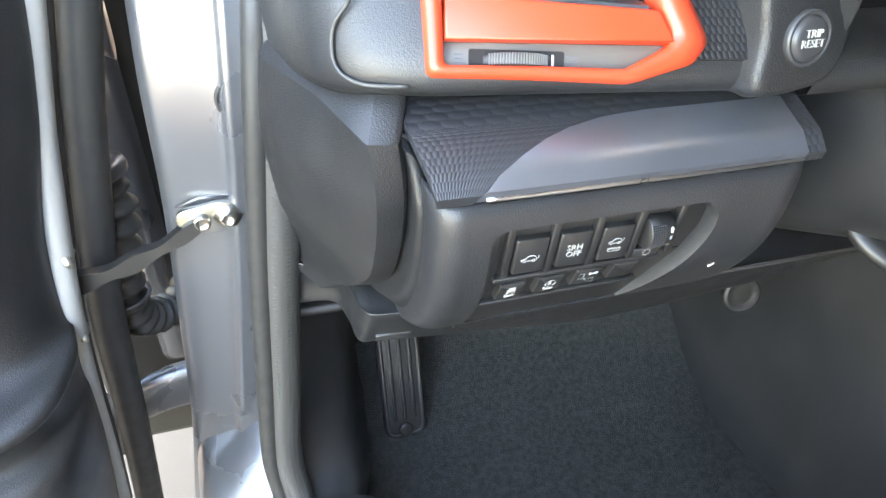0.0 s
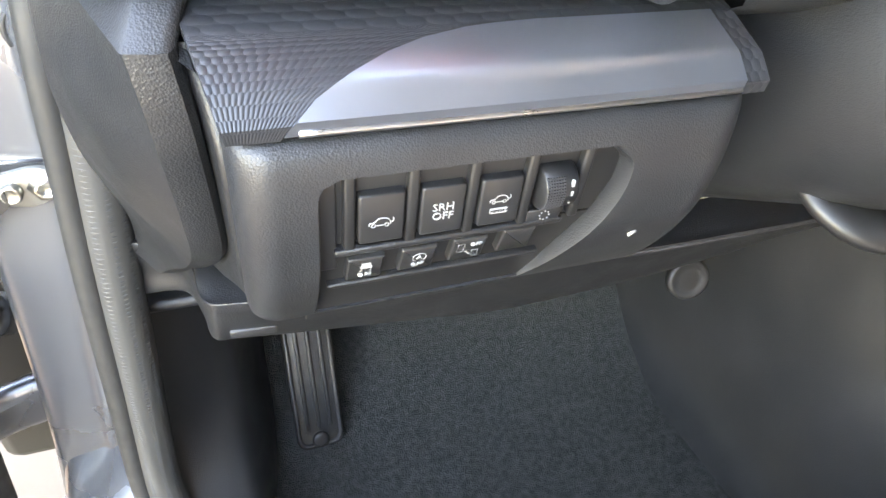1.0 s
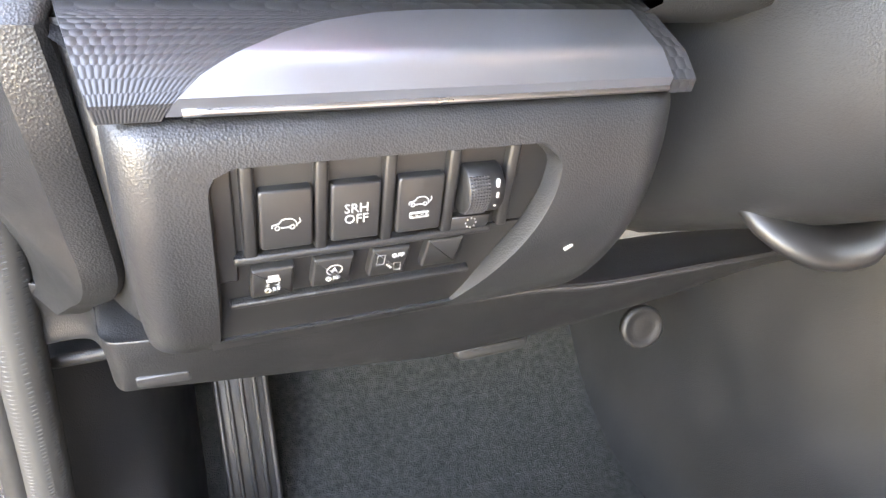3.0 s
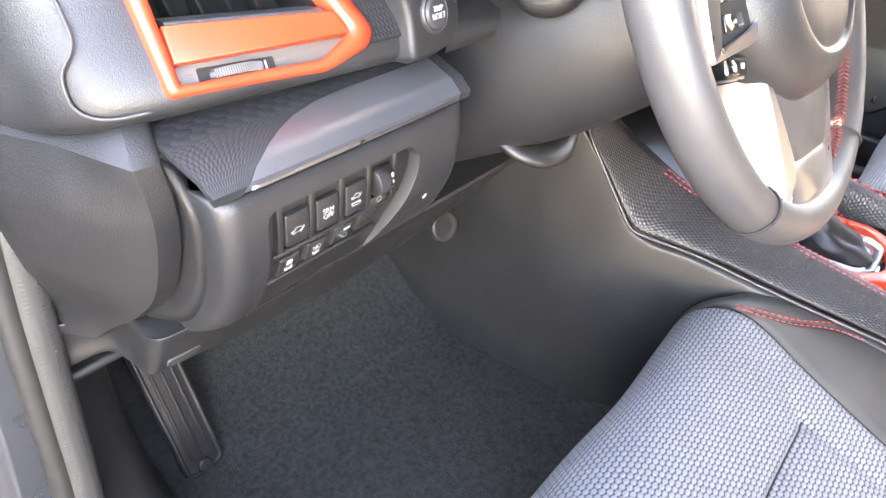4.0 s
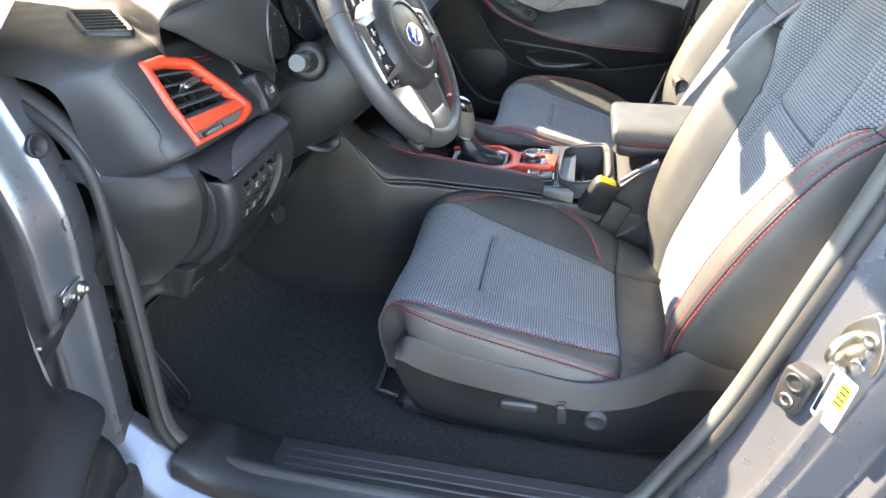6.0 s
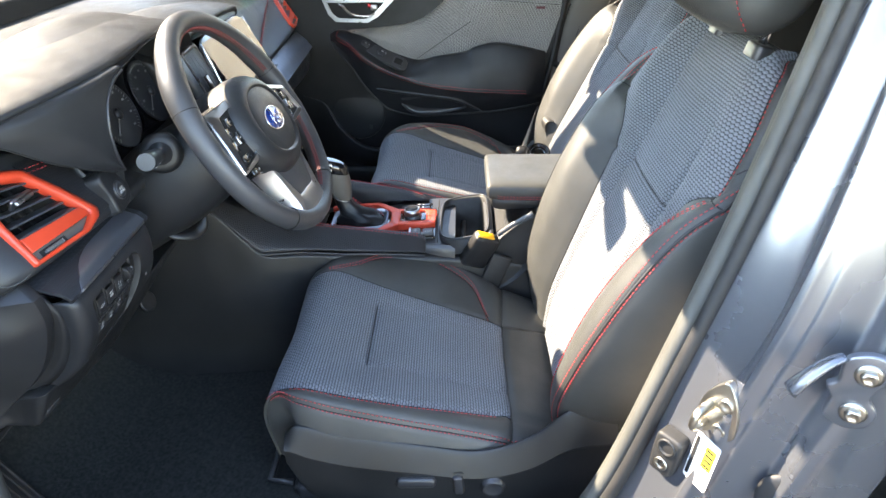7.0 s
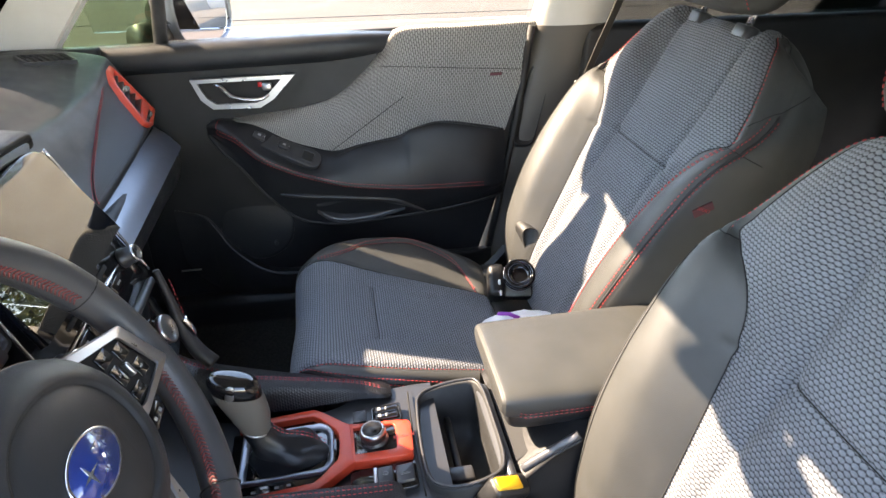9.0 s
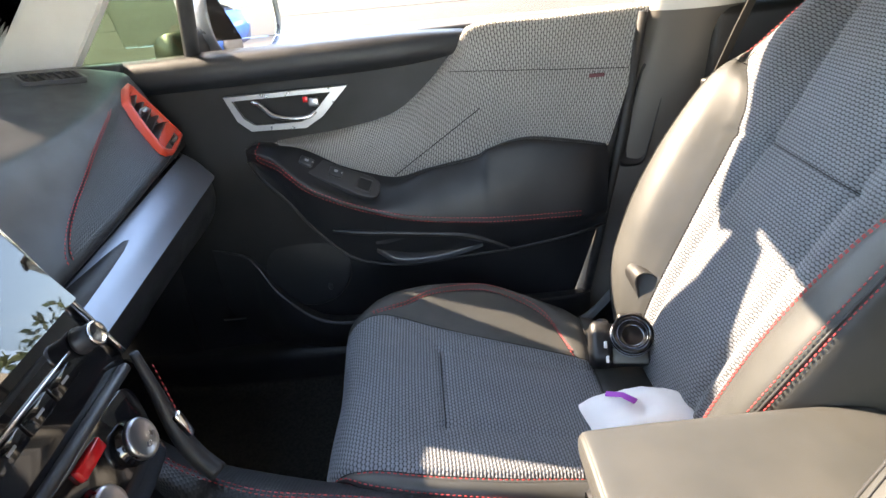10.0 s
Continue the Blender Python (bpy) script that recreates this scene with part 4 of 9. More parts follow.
    # side covers of the base, frame and rails
    for sx in (-1, 1):
        sect = []
        for y, zb, zt in ((0.056, 0.512, 0.580), (0.040, 0.462, 0.594), (0.012, 0.424, 0.590), (-0.05, 0.408, 0.574), (-0.16, 0.402, 0.556), (-0.26, 0.400, 0.545), (-0.34, 0.402, 0.580), (-0.40, 0.415, 0.640), (-0.47, 0.43, 0.655)):
            h = zt - zb
            o = [(0.226, zt - 0.014), (0.234, zt - 0.001), (0.241, zt - 0.003), (0.256, zt - 0.26 * h), (0.2575, zt - 0.30 * h), (0.2555, zt - 0.34 * h), (0.254, zb + 0.25 * h), (0.250, zb + 0.02), (0.240, zb), (0.226, zb + 0.004)]
            sect.append([(cx + sx * q, y + slide, z) for q, z in o])
        part("base_cover", loft(sect, 50, 50), PLASTIC, seat, "black plastic cover of the seat base")
        part("rail", boxed((cx + sx * 0.20, -0.17 + slide, 0.405), (0.035, 0.46, 0.030), 0.006), SMOOTH, seat, "dark steel seat rail")
        part("rail_foot", boxed((cx + sx * 0.19, 0.045 + slide, 0.400), (0.034, 0.05, 0.022), 0.007), RUBBER, seat)
    part("seat_pan", boxed((cx, -0.16 + slide, 0.475), (0.44, 0.44, 0.09), 0.03), DARK, seat)
    part("recliner_cover", boxed((cx, -0.50 + slide, 0.56), (0.42, 0.07, 0.14), 0.03), VINYL, seat)
    part("slide_handle", tube([(cx - 0.20, 0.07 + slide, 0.415), (cx - 0.20, 0.11 + slide, 0.42), (cx + 0.1, 0.115 + slide, 0.42), (cx + 0.1, 0.07 + slide, 0.415)], 0.006, 8), SMOOTH, seat, "dark steel adjuster bar")
    if switches:
        x = cx - 0.2545
        m = frame_of((x - 0.009, -0.155 + slide, 0.492), (-1, 0, 0.0))
        part("slide_switch", plate(rounded(0.066, 0.021, 0.009, 5), m @ pose(0, 0, 0, 0, 0, 3), 0.018, 0.005), SMOOTH, seat, "black power seat switch")
        part("switch_recess", plate(rounded(0.078, 0.031, 0.013, 5), m @ pose(0, 0, -0.0085, 0, 0, 3), 0.004, 0.001), DARK, seat)
        m = frame_of((x - 0.009, -0.225 + slide, 0.489), (-1, 0, 0.0))
        part("recline_switch", plate(rounded(0.017, 0.040, 0.006, 5), m @ pose(0, 0, 0, 0, 0, 6), 0.018, 0.004), SMOOTH, seat, "black power seat switch")
        part("switch_recess", plate(rounded(0.024, 0.050, 0.008, 5), m @ pose(0, 0, -0.0085, 0, 0, 6), 0.004, 0.001), DARK, seat)
        m = frame_of((x, -0.281 + slide, 0.487), (-1, 0, 0.0))
        part("lumbar_switch", lathe([(0.023, -0.004), (0.023, 0.0005), (0.0185, 0.0008), (0.018, 0.010), (0.0155, 0.0125), (0.012, 0.0105), (0.0005, 0.0100)], m, 32), SMOOTH, seat, "round black lumbar switch")
    return seat


front_seat(-0.362, 0.0, 0.0, 0.0, "black vinyl and grey woven cloth driver seat with red stitching", True)
front_seat(0.362, -0.082, 6.8, 0.034, "black vinyl and grey woven cloth passenger seat with red stitching", False)

# ---------------------------------------------------------------- dashboard
dash = thing("dashboard", "black soft-touch dashboard with orange vent frames and silver trim", "dashboard", (0, 0.45, 0.9))


def dash_section(x, lip, face, top, back):
    """From under the front lip up the sloping face to the windscreen: (y, z) of lip, face top, crown and back edge."""
    return [(x, lip[0] + 0.10, lip[1] - 0.004), (x, lip[0] + 0.03, lip[1] - 0.012), (x, lip[0] + 0.006, lip[1] - 0.006), (x, lip[0], lip[1] + 0.010),
            (x, lip[0] + 0.5 * (face[0] - lip[0]), lip[1] + 0.5 * (face[1] - lip[1])), (x, face[0], face[1]),
            (x, face[0] + 0.03, face[1] + 0.022), (x, top[0], top[1]), (x, back[0], back[1])]


SECT = []
for s in (-1, 1):
    one = [(0.768, (0.385, 0.935), (0.400, 1.03), (0.52, 1.06), (0.62, 1.045)), (0.748, (0.312, 0.945), (0.352, 1.045), (0.50, 1.08), (0.66, 1.055)),
           (0.715, (0.283, 0.951), (0.338, 1.055), (0.51, 1.090), (0.72, 1.06)), (0.64, (0.268, 0.953), (0.330, 1.050), (0.51, 1.095), (0.79, 1.065)),
           (0.55, (0.262, 0.950), (0.322, 1.040), (0.51, 1.095), (0.90, 1.065))]
    if s < 0:
        one += [(0.538, (0.262, 0.950), (0.322, 1.038), (0.51, 1.095), (0.90, 1.065)), (0.530, (0.385, 0.950), (0.420, 1.038), (0.52, 1.095), (0.90, 1.065)),
                (0.172, (0.385, 0.940), (0.420, 1.038), (0.52, 1.095), (0.90, 1.065)), (0.160, (0.262, 0.935), (0.322, 1.045), (0.48, 1.10), (0.92, 1.065))]
    else:
        one += [(0.40, (0.262, 0.940), (0.322, 1.036), (0.50, 1.095), (0.91, 1.065)), (0.20, (0.262, 0.935), (0.322, 1.045), (0.48, 1.10), (0.92, 1.065))]
    SECT += [dash_section(s * x, *rest) for x, *rest in (one if s < 0 else reversed(one))]
bm = loft(SECT, 60, 200)
upper_pad = part("upper_pad", bm, SOFT, dash, "black grained soft pad of the dashboard")


def on_face(x, t, lift=0.0):
    """A place on the sloping dashboard face at x, t from the lip (0) to the upper edge (1)."""
    k = [(c[0][0], c[3], c[5]) for c in SECT]
    xs = [q[0] for q in k]
    low = [np.interp(x, xs, [q[1][n] for q in k]) for n in (1, 2)]
    high = [np.interp(x, xs, [q[2][n] for q in k]) for n in (1, 2)]
    y, z = (low[n] + (high[n] - low[n]) * t for n in (0, 1))
    return Vector((x, y - 0.85 * lift, z + 0.53 * lift))


# air vents at both ends
def side_vent(s):
    """A raked vent: orange frame, cross bar, louvres with a tab, and a dark insert with a thumb wheel below."""
    flip = lambda q: Vector((q[0] if s < 0 else -q[0], q[1], q[2]))  # noqa: E731
    n = flip((-0.12, -0.83, 0.54)).normalized()
    V = frame_of(flip((-0.701, 0.275, 0.959)), n, (0, 0.54, 0.83))
    back = V.inverted()

    def flat(points, r=0.0):
        out = [(back @ flip(q)).to_2d() for q in points]
        return [tuple(q) for q in (soften(out, r, 5) if r else out)]

    outer = flat([(-0.706, 0.276, 0.959), (-0.7045, 0.303, 1.008), (-0.699, 0.338, 1.060), (-0.66, 0.335, 1.057), (-0.618, 0.322, 1.042), (-0.592, 0.291, 1.003), (-0.575, 0.265, 0.971), (-0.583, 0.262, 0.962), (-0.612, 0.265, 0.953), (-0.66, 0.271, 0.956)], 0.004)
    inner = flat([(-0.6985, 0.278, 0.9625), (-0.6955, 0.303, 1.008), (-0.688, 0.331, 1.049), (-0.66, 0.327, 1.046), (-0.628, 0.316, 1.035), (-0.606, 0.290, 1.002), (-0.592, 0.270, 0.973), (-0.595, 0.2665, 0.9695), (-0.616, 0.265, 0.9605), (-0.66, 0.273, 0.9615)], 0.003)
    mid = [((a[0] + b[0]) / 2, (a[1] + b[1]) / 2) for a, b in zip(outer, inner)]
    # open the pad behind the frame
    hole = bmesh.new()
    hole.from_mesh(upper_pad.data)
    near = [e for e in hole.edges if max(abs(e.verts[0].co.x), abs(e.verts[1].co.x)) > 0.56 and min(q.co.z for q in e.verts) > 0.945 and max(q.co.z for q in e.verts) < 1.08 and min(q.co.y for q in e.verts) < 0.36 and (e.verts[0].co.x < 0) == (s < 0)]
    bmesh.ops.subdivide_edges(hole, edges=near, cuts=2, use_grid_fill=True)

    def inside(q):
        p, hit = back @ q, False
        if abs(p.z) > 0.03:
            return False
        for a, b in zip(mid, mid[1:] + mid[:1]):
            if (a[1] > p.y) != (b[1] > p.y) and p.x < a[0] + (p.y - a[1]) / (b[1] - a[1]) * (b[0] - a[0]):
                hit = not hit
        return hit
    bmesh.ops.delete(hole, geom=[f for f in hole.faces if all(inside(q.co) for q in f.verts)], context="FACES")
    hole.to_mesh(upper_pad.data)
    hole.free()
    rows = [[V @ Vector((*q, h)) for q in ring] for ring, h in ((outer, -0.012), (outer, 0.002), (mid, 0.0048), (inner, 0.0035), (inner, -0.010))]
    v = part("air_vent", grid(rows, closed_u=True), ORANGE, dash, "orange painted frame round the air vent")
    # near-black duct floor and walls carry the shade between the louvres
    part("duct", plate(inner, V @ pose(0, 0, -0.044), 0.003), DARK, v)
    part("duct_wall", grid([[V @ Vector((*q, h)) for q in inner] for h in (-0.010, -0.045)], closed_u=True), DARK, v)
    bar = flat([(-0.695, 0.293, 0.988), (-0.599, 0.2755, 0.983), (-0.592, 0.268, 0.970), (-0.697, 0.283, 0.972)])
    part("cross_bar", plate(bar, V @ pose(0, 0, 0.004), 0.012, 0.0012), ORANGE, v, "orange cross bar below the louvres")
    # louvres
    lo, hi = Vector(flat([(-0.693, 0.291, 0.987)])[0]), Vector(flat([(-0.686, 0.329, 1.046)])[0])
    lr, hr = Vector(flat([(-0.601, 0.275, 0.982)])[0]), Vector(flat([(-0.630, 0.315, 1.036)])[0])
    for k in range(5):
        t = 0.06 + 0.215 * k
        a, b = lo.lerp(hi, t), lr.lerp(hr, t)
        secs = []
        for q in (a, b):
            c = V @ Vector((*q, -0.003))
            along, up = -n, Vector((0, 0.25, 1.0))
            d = (along + Vector((0, 0, 0.42))).normalized()
            e = d.cross(Vector((1, 0, 0))).normalized()
            secs.append([c + d * p + e * h for p, h in ((-0.005, 0.0), (-0.004, 0.0012), (0.003, 0.0014), (0.0125, 0.0008), (0.0125, -0.0008), (0.003, -0.0014), (-0.004, -0.0012))])
        part("slat", grid(secs, closed_u=True, caps=True), SLAT, v)
    for k in range(4):
        q = lo.lerp(lr, 0.16 + 0.23 * k).lerp(hi.lerp(hr, 0.16 + 0.23 * k), 0.5)
        part("vane", boxed((0, 0, 0), (0.0025, 0.072, 0.012), 0.001, V @ pose(*q, -0.034, 0, 0, -s * 6)), DARK, v)
    q = Vector(flat([(-0.651, 0.307, 1.0205)])[0])
    bm = boxed((0, 0, 0), (0.036, 0.004, 0.014), 0.0018, V @ pose(*q, 0.0, -32, 0, 0))
    box(bm, (0, 0, 0), (0.030, 0.006, 0.005), 0.002, V @ pose(q.x, q.y - 0.002, 0.006))
    part("louvre_tab", bm, SATIN, v, "satin silver louvre tab")
    # insert with the thumb wheel
    ins = flat([(-0.697, 0.283, 0.972), (-0.593, 0.268, 0.9700), (-0.597, 0.2665, 0.9675), (-0.616, 0.265, 0.9602), (-0.6985, 0.278, 0.9625)])
    low = part("lower_insert", plate(ins, V @ pose(0, 0, -0.003), 0.004, 0.0005), GREY_PLASTIC, v, "dark grey lower insert of the vent")
    wl, wr_ = Vector(flat([(-0.683, 0.2775, 0.9655)])[0]), Vector(flat([(-0.646, 0.2715, 0.9645)])[0])
    c, ang = (wl + wr_) / 2, math.degrees(math.atan2(wr_.y - wl.y, wr_.x - wl.x))
    W = V @ pose(c.x, c.y, -0.003, 0, 0, ang)
    part("wheel_slot", plate(rounded(0.044, 0.0084, 0.001), W @ pose(0, 0, 0.0004), 0.002), DARK, low)
    wheel_ = part("thumb_wheel", lathe([(0.001, -0.0028), (0.0195, -0.0028), (0.0205, -0.0018), (0.0205, 0.0018), (0.0195, 0.0028), (0.001, 0.0028)], W @ pose(0, -0.0004, -0.0128) @ pose(0, 0, 0, 90, 0, 0), 48), SMOOTH, low, "ribbed black thumb wheel")
    bm = bmesh.new()
    for k in range(-11, 12):
        w = radians(3.6 * k)
        box(bm, W @ Vector((0.0206 * math.sin(w), -0.0004, -0.0128 + 0.0206 * math.cos(w))), (0.0006, 0.0048, 0.0008), 0, W.to_3x3().to_4x4())
    part("wheel_ribs", bm, WHEEL_RIB, wheel_, kind="stuff")
    part("wheel_mark", boxed(W @ Vector((-s * 0.0165, 0, 0.0006)), (0.0011, 0.0052, 0.0006), 0, W.to_3x3().to_4x4()), WHITE, low)
    bm = bmesh.new()
    for k in range(3):
        box(bm, W @ Vector((-s * 0.026, 0.002 - 0.002 * k, 0.0002)), (0.006, 0.0006, 0.0004), 0, W.to_3x3().to_4x4())
    for k in range(3):
        box(bm, W @ Vector((s * 0.0265, 0.0018 - 0.0018 * k, 0.0002)), (0.004, 0.0005, 0.0004), 0, W.to_3x3().to_4x4())
    part("marks", bm, DARK_TRIM, low, "faint moulded marks", kind="stuff")
    return v


side_vent(-1)
side_vent(1)

# textured band, trip button panel and the round start-stop style button beside the driver vent
rows = [[on_face(x, t, 0.0034) for x in np.linspace(-0.583 - 0.035 * t, -0.540 - 0.024 * t, 14)] for t in np.linspace(0.02, 1.0, 20)]
part("hex_band", thick(grid(rows), 0.003), CARBON, dash, "black honeycomb textured band")
m = frame_of((-0.527, 0.2585, 0.9735), (0.05, -0.93, 0.28))
pan = part("button_panel", plate(smooth_outline([(-0.026, 0.03), (0.0, 0.034), (0.028, 0.022), (0.03, 0.0), (0.022, -0.020), (0.0, -0.026), (-0.024, -0.024), (-0.024, 0.0)]), m @ pose(0, 0, 0.002), 0.03, 0.004), PLASTIC, dash, "grained panel round the trip button")
btn = part("trip_button", lathe([(0.0155, -0.003), (0.0155, 0.003), (0.0148, 0.0042), (0.0135, 0.0042), (0.0128, 0.003), (0.0122, 0.003), (0.0115, 0.0048), (0.009, 0.0055), (0.0005, 0.0058)], m @ pose(0, 0, 0.0015) @ Matrix.Scale(0.86, 4), 40), SMOOTH, dash, "round black button marked TRIP RESET")
words("lettering", "TRIP\nRESET", 0.0053, m @ pose(0, 0, 0.0068, 0, 0, 0), WHITE, btn)
bm = bmesh.new()
stitches([on_face(x, 0.92 - 0.4 * (x + 0.62), 0.004) for x in np.linspace(-0.64, -0.575, 12)], (0, -0.8, 0.6), bm=bm)
stitches([on_face(x, 0.86 - 0.4 * (x + 0.62), 0.004) for x in np.linspace(-0.64, -0.575, 12)], (0, -0.8, 0.6), bm=bm)
part("stitching", bm, RED, dash, "red stitching", kind="stuff")
# red seam that sweeps across the passenger side
seam = [(0.570, 1.0), (0.515, 0.875), (0.459, 0.74), (0.410, 0.61), (0.366, 0.49), (0.322, 0.37), (0.285, 0.25), (0.255, 0.11), (0.244, 0.0)]
bm = bmesh.new()
for d in (-0.006, 0.006):
    stitches([on_face(q[0] + d, min(1.0, q[1]), 0.004) for q in spline(seam, 60)], (0, -0.8, 0.6), bm=bm)
part("stitching", bm, RED, dash, "red double stitching across the dashboard", kind="stuff")
rows = []
for q in spline(seam, 30):
    t = min(0.97, max(0.02, q[1]))
    rows.append([on_face(x, t, 0.0022) for x in np.linspace(q[0] + 0.010, max(q[0] + 0.012, 0.566 + 0.040 * t), 14)])
part("hex_band", grid(rows), CARBON, dash, "black fine textured passenger panel")
# small side window vents on the crown
for s in (-1, 1):
    D = frame_of((s * 0.634, 0.426, 1.0885), (0, -0.16, 1.0), (0.66 * -s, 0.75, 0))
    v = part("demister_vent", ring_plate(rounded(0.062, 0.094, 0.010), rounded(0.050, 0.082, 0.006), D @ pose(0, 0, 0.0035), 0.010), SOFT, dash, "black slotted demister vent")
    # duct floor coloured near-black as the shade under the slats
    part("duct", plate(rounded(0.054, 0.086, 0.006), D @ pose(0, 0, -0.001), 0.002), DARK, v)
    for k in range(7):
        part("slat", boxed(D @ Vector((0, -0.036 + 0.012 * k, 0.0015)), (0.050, 0.0022, 0.004), 0.0008, D.to_3x3().to_4x4() @ pose(0, 0, 0, 25, 0, 0)), PLASTIC, v)

# moulded seam round the driver end of the pad
path = evenly(spline([(-0.738, 0.347, 1.057), (-0.7325, 0.328, 1.027), (-0.7315, 0.309, 0.993), (-0.734, 0.3045, 0.983), (-0.7405, 0.3065, 0.972), (-0.742, 0.302, 0.9585), (-0.738, 0.2955, 0.953), (-0.729, 0.2885, 0.9515), (-0.712, 0.2815, 0.953)], 60), 0.004)
part("pad_seam", tube(path + np.array((-0.0006, -0.0012, 0.0)), 0.0011, 6), SEAL, dash, "fine moulded seam of the pad")

# instrument hood and cluster
hood = part("instrument_hood", bmesh.new(), SOFT, dash)
rim = [(-0.498, 0.264, 0.958), (-0.512, 0.252, 1.000), (-0.527, 0.250, 1.045), (-0.520, 0.250, 1.082), (-0.487, 0.249, 1.116), (-0.43, 0.248, 1.129), (-0.345, 0.246, 1.141), (-0.23, 0.250, 1.135), (-0.165, 0.260, 1.10), (-0.150, 0.275, 1.03), (-0.152, 0.282, 0.96)]
rimc = np.array((-0.345, 0.26, 1.02))
secs = []
for dy, k, dz in ((0.13, 0.965, -0.01), (0.030, 0.975, -0.002), (0.003, 0.982, 0.0), (0.0, 0.992, 0.0), (0.003, 1.0, 0.0), (0.014, 1.02, 0.0), (0.07, 1.08, 0.004), (0.17, 1.13, 0.0), (0.28, 1.13, -0.05)):
    secs.append([rimc + (np.array(q) - rimc) * np.array((k, 1, k)) + np.array((0, dy, dz)) for q in rim])
hood.data = part("tmp", loft(secs, 60, 50), SOFT).data
bpy.data.objects.remove(bpy.data.objects["tmp"])
tagged(hood, "black grained hood over the instruments")
# wide roof of the hood with its crisp front edge, and the flank that falls from it to the dial opening
EDGE = [(-0.666, 0.320, 1.062), (-0.676, 0.314, 1.092), (-0.668, 0.309, 1.108), (-0.645, 0.300, 1.117), (-0.57, 0.275, 1.125), (-0.47, 0.253, 1.134), (-0.345, 0.247, 1.1435), (-0.23, 0.251, 1.136), (-0.175, 0.262, 1.112)]
rows = []
for q in spline(EDGE, 80):
    q = np.array(q)
    lean = 0.73 * min(1.0, max(0.0, (-0.45 - q[0]) / 0.20))
    low = 1.0 if q[2] > 1.10 or q[0] > -0.4 else max(0.0, (q[2] - 1.062) / 0.04)
    rows.append([q + np.array((lean * d[0], d[0], d[1] * (low if d[1] > 0 else 1))) for d in ((0.004, -0.006), (0, 0), (0.004, 0.0035), (0.014, 0.007), (0.07, 0.014), (0.17, 0.004), (0.30, -0.055))])
part("hood_roof", grid(rows), SOFT, hood, "grained roof of the instrument hood")
over = spline([(-0.47, 0.255, 1.131), (-0.57, 0.277, 1.122), (-0.650, 0.303, 1.112), (-0.676, 0.313, 1.102), (-0.652, 0.301, 1.084), (-0.610, 0.283, 1.050), (-0.565, 0.268, 1.022), (-0.520, 0.256, 0.999)], 60)
under = spline([(-0.460, 0.249, 1.1235), (-0.487, 0.249, 1.1165), (-0.510, 0.250, 1.098), (-0.520, 0.250, 1.082), (-0.526, 0.250, 1.062), (-0.527, 0.250, 1.045), (-0.522, 0.251, 1.020), (-0.513, 0.252, 0.998)], 60)
rows = []
for a, b in zip(over, under):
    a, b = np.array(a), np.array(b)
    rows.append([a + (b - a) * t + np.array((0, -0.008 * math.sin(math.pi * t) - 0.002 * t, 0.003 * math.sin(math.pi * t))) for t in np.linspace(0, 1, 14)])
part("hood_flank", grid(rows), SOFT, hood, "grained flank of the instrument hood")
part("hood_seam", tube([np.array(q) + np.array((0, -0.0006, -0.0005)) for q in over], 0.0011, 6), DARK, hood)
part("opening_edge", tube([np.array(q) + np.array((0.0015, -0.003, 0)) for q in under], 0.0022, 8), SMOOTH, hood, "smooth edge of the dial opening")
rows = [[(x, y - 0.004 * math.cos(5 * (x + 0.345)), z) for x in np.linspace(-0.500, -0.158, 30)] for y, z in ((0.385, 0.962), (0.30, 0.960), (0.270, 0.957), (0.266, 0.950), (0.268, 0.938), (0.290, 0.925))]
part("binnacle_apron", grid(rows), SOFT, hood, "grained apron below the dials")
m = frame_of((-0.345, 0.345, 1.030), (0, -0.93, 0.36))
clu = part("instrument_panel", plate(smooth_outline([(-0.175, -0.07), (-0.178, 0.01), (-0.14, 0.07), (-0.05, 0.088), (0.05, 0.088), (0.14, 0.07), (0.178, 0.01), (0.175, -0.07)], 60), m, 0.02, 0.004), GLOSS, dash, "black glossy instrument cluster with white dials")
for cx in (0.012, 0.140):
    d = m @ pose(cx, -0.016, 0.002)
    g = part("dial", lathe([(0.056, 0.0), (0.056, 0.0015), (0.053, 0.0015), (0.052, 0.0008), (0.0005, 0.0008)], d, 48), SMOOTH, clu)
    bm = bmesh.new()
    for k in range(41):
        w = radians(225 - 270 * k / 40)
        r = 0.049
        big = k % 5 == 0
        box(bm, d @ Vector((r * math.cos(w), r * math.sin(w), 0.0016)), (0.007 if big else 0.004, 0.0009 if big else 0.0005, 0.0006), 0, (d.to_3x3().to_4x4() @ pose(0, 0, 0, 0, 0, math.degrees(w))))
    part("tick_marks", bm, WHITE, g, kind="stuff")
    bm = bmesh.new()
    for k in range(9):
        w = radians(225 - 270 * k / 8)
        box(bm, d @ Vector((0.038 * math.cos(w), 0.038 * math.sin(w), 0.0016)), (0.006, 0.0035, 0.0004), 0, d.to_3x3().to_4x4())
    part("dial_print", bm, WHITE, g, "unreadable white dial numerals", kind="stuff")
    bm = boxed((0, 0, 0), (0.044, 0.0022, 0.0012), 0.0005)
    bmesh.ops.transform(bm, matrix=d @ pose(0, 0, 0.003) @ pose(0, 0, 0, 0, 0, 222) @ pose(0.016, 0, 0), verts=bm.verts)
    part("needle", bm, WHITE, g, "white dial needle")
    part("needle_hub", lathe([(0.009, 0), (0.009, 0.004), (0.007, 0.006), (0.0005, 0.0065)], d, 24), SMOOTH, g)

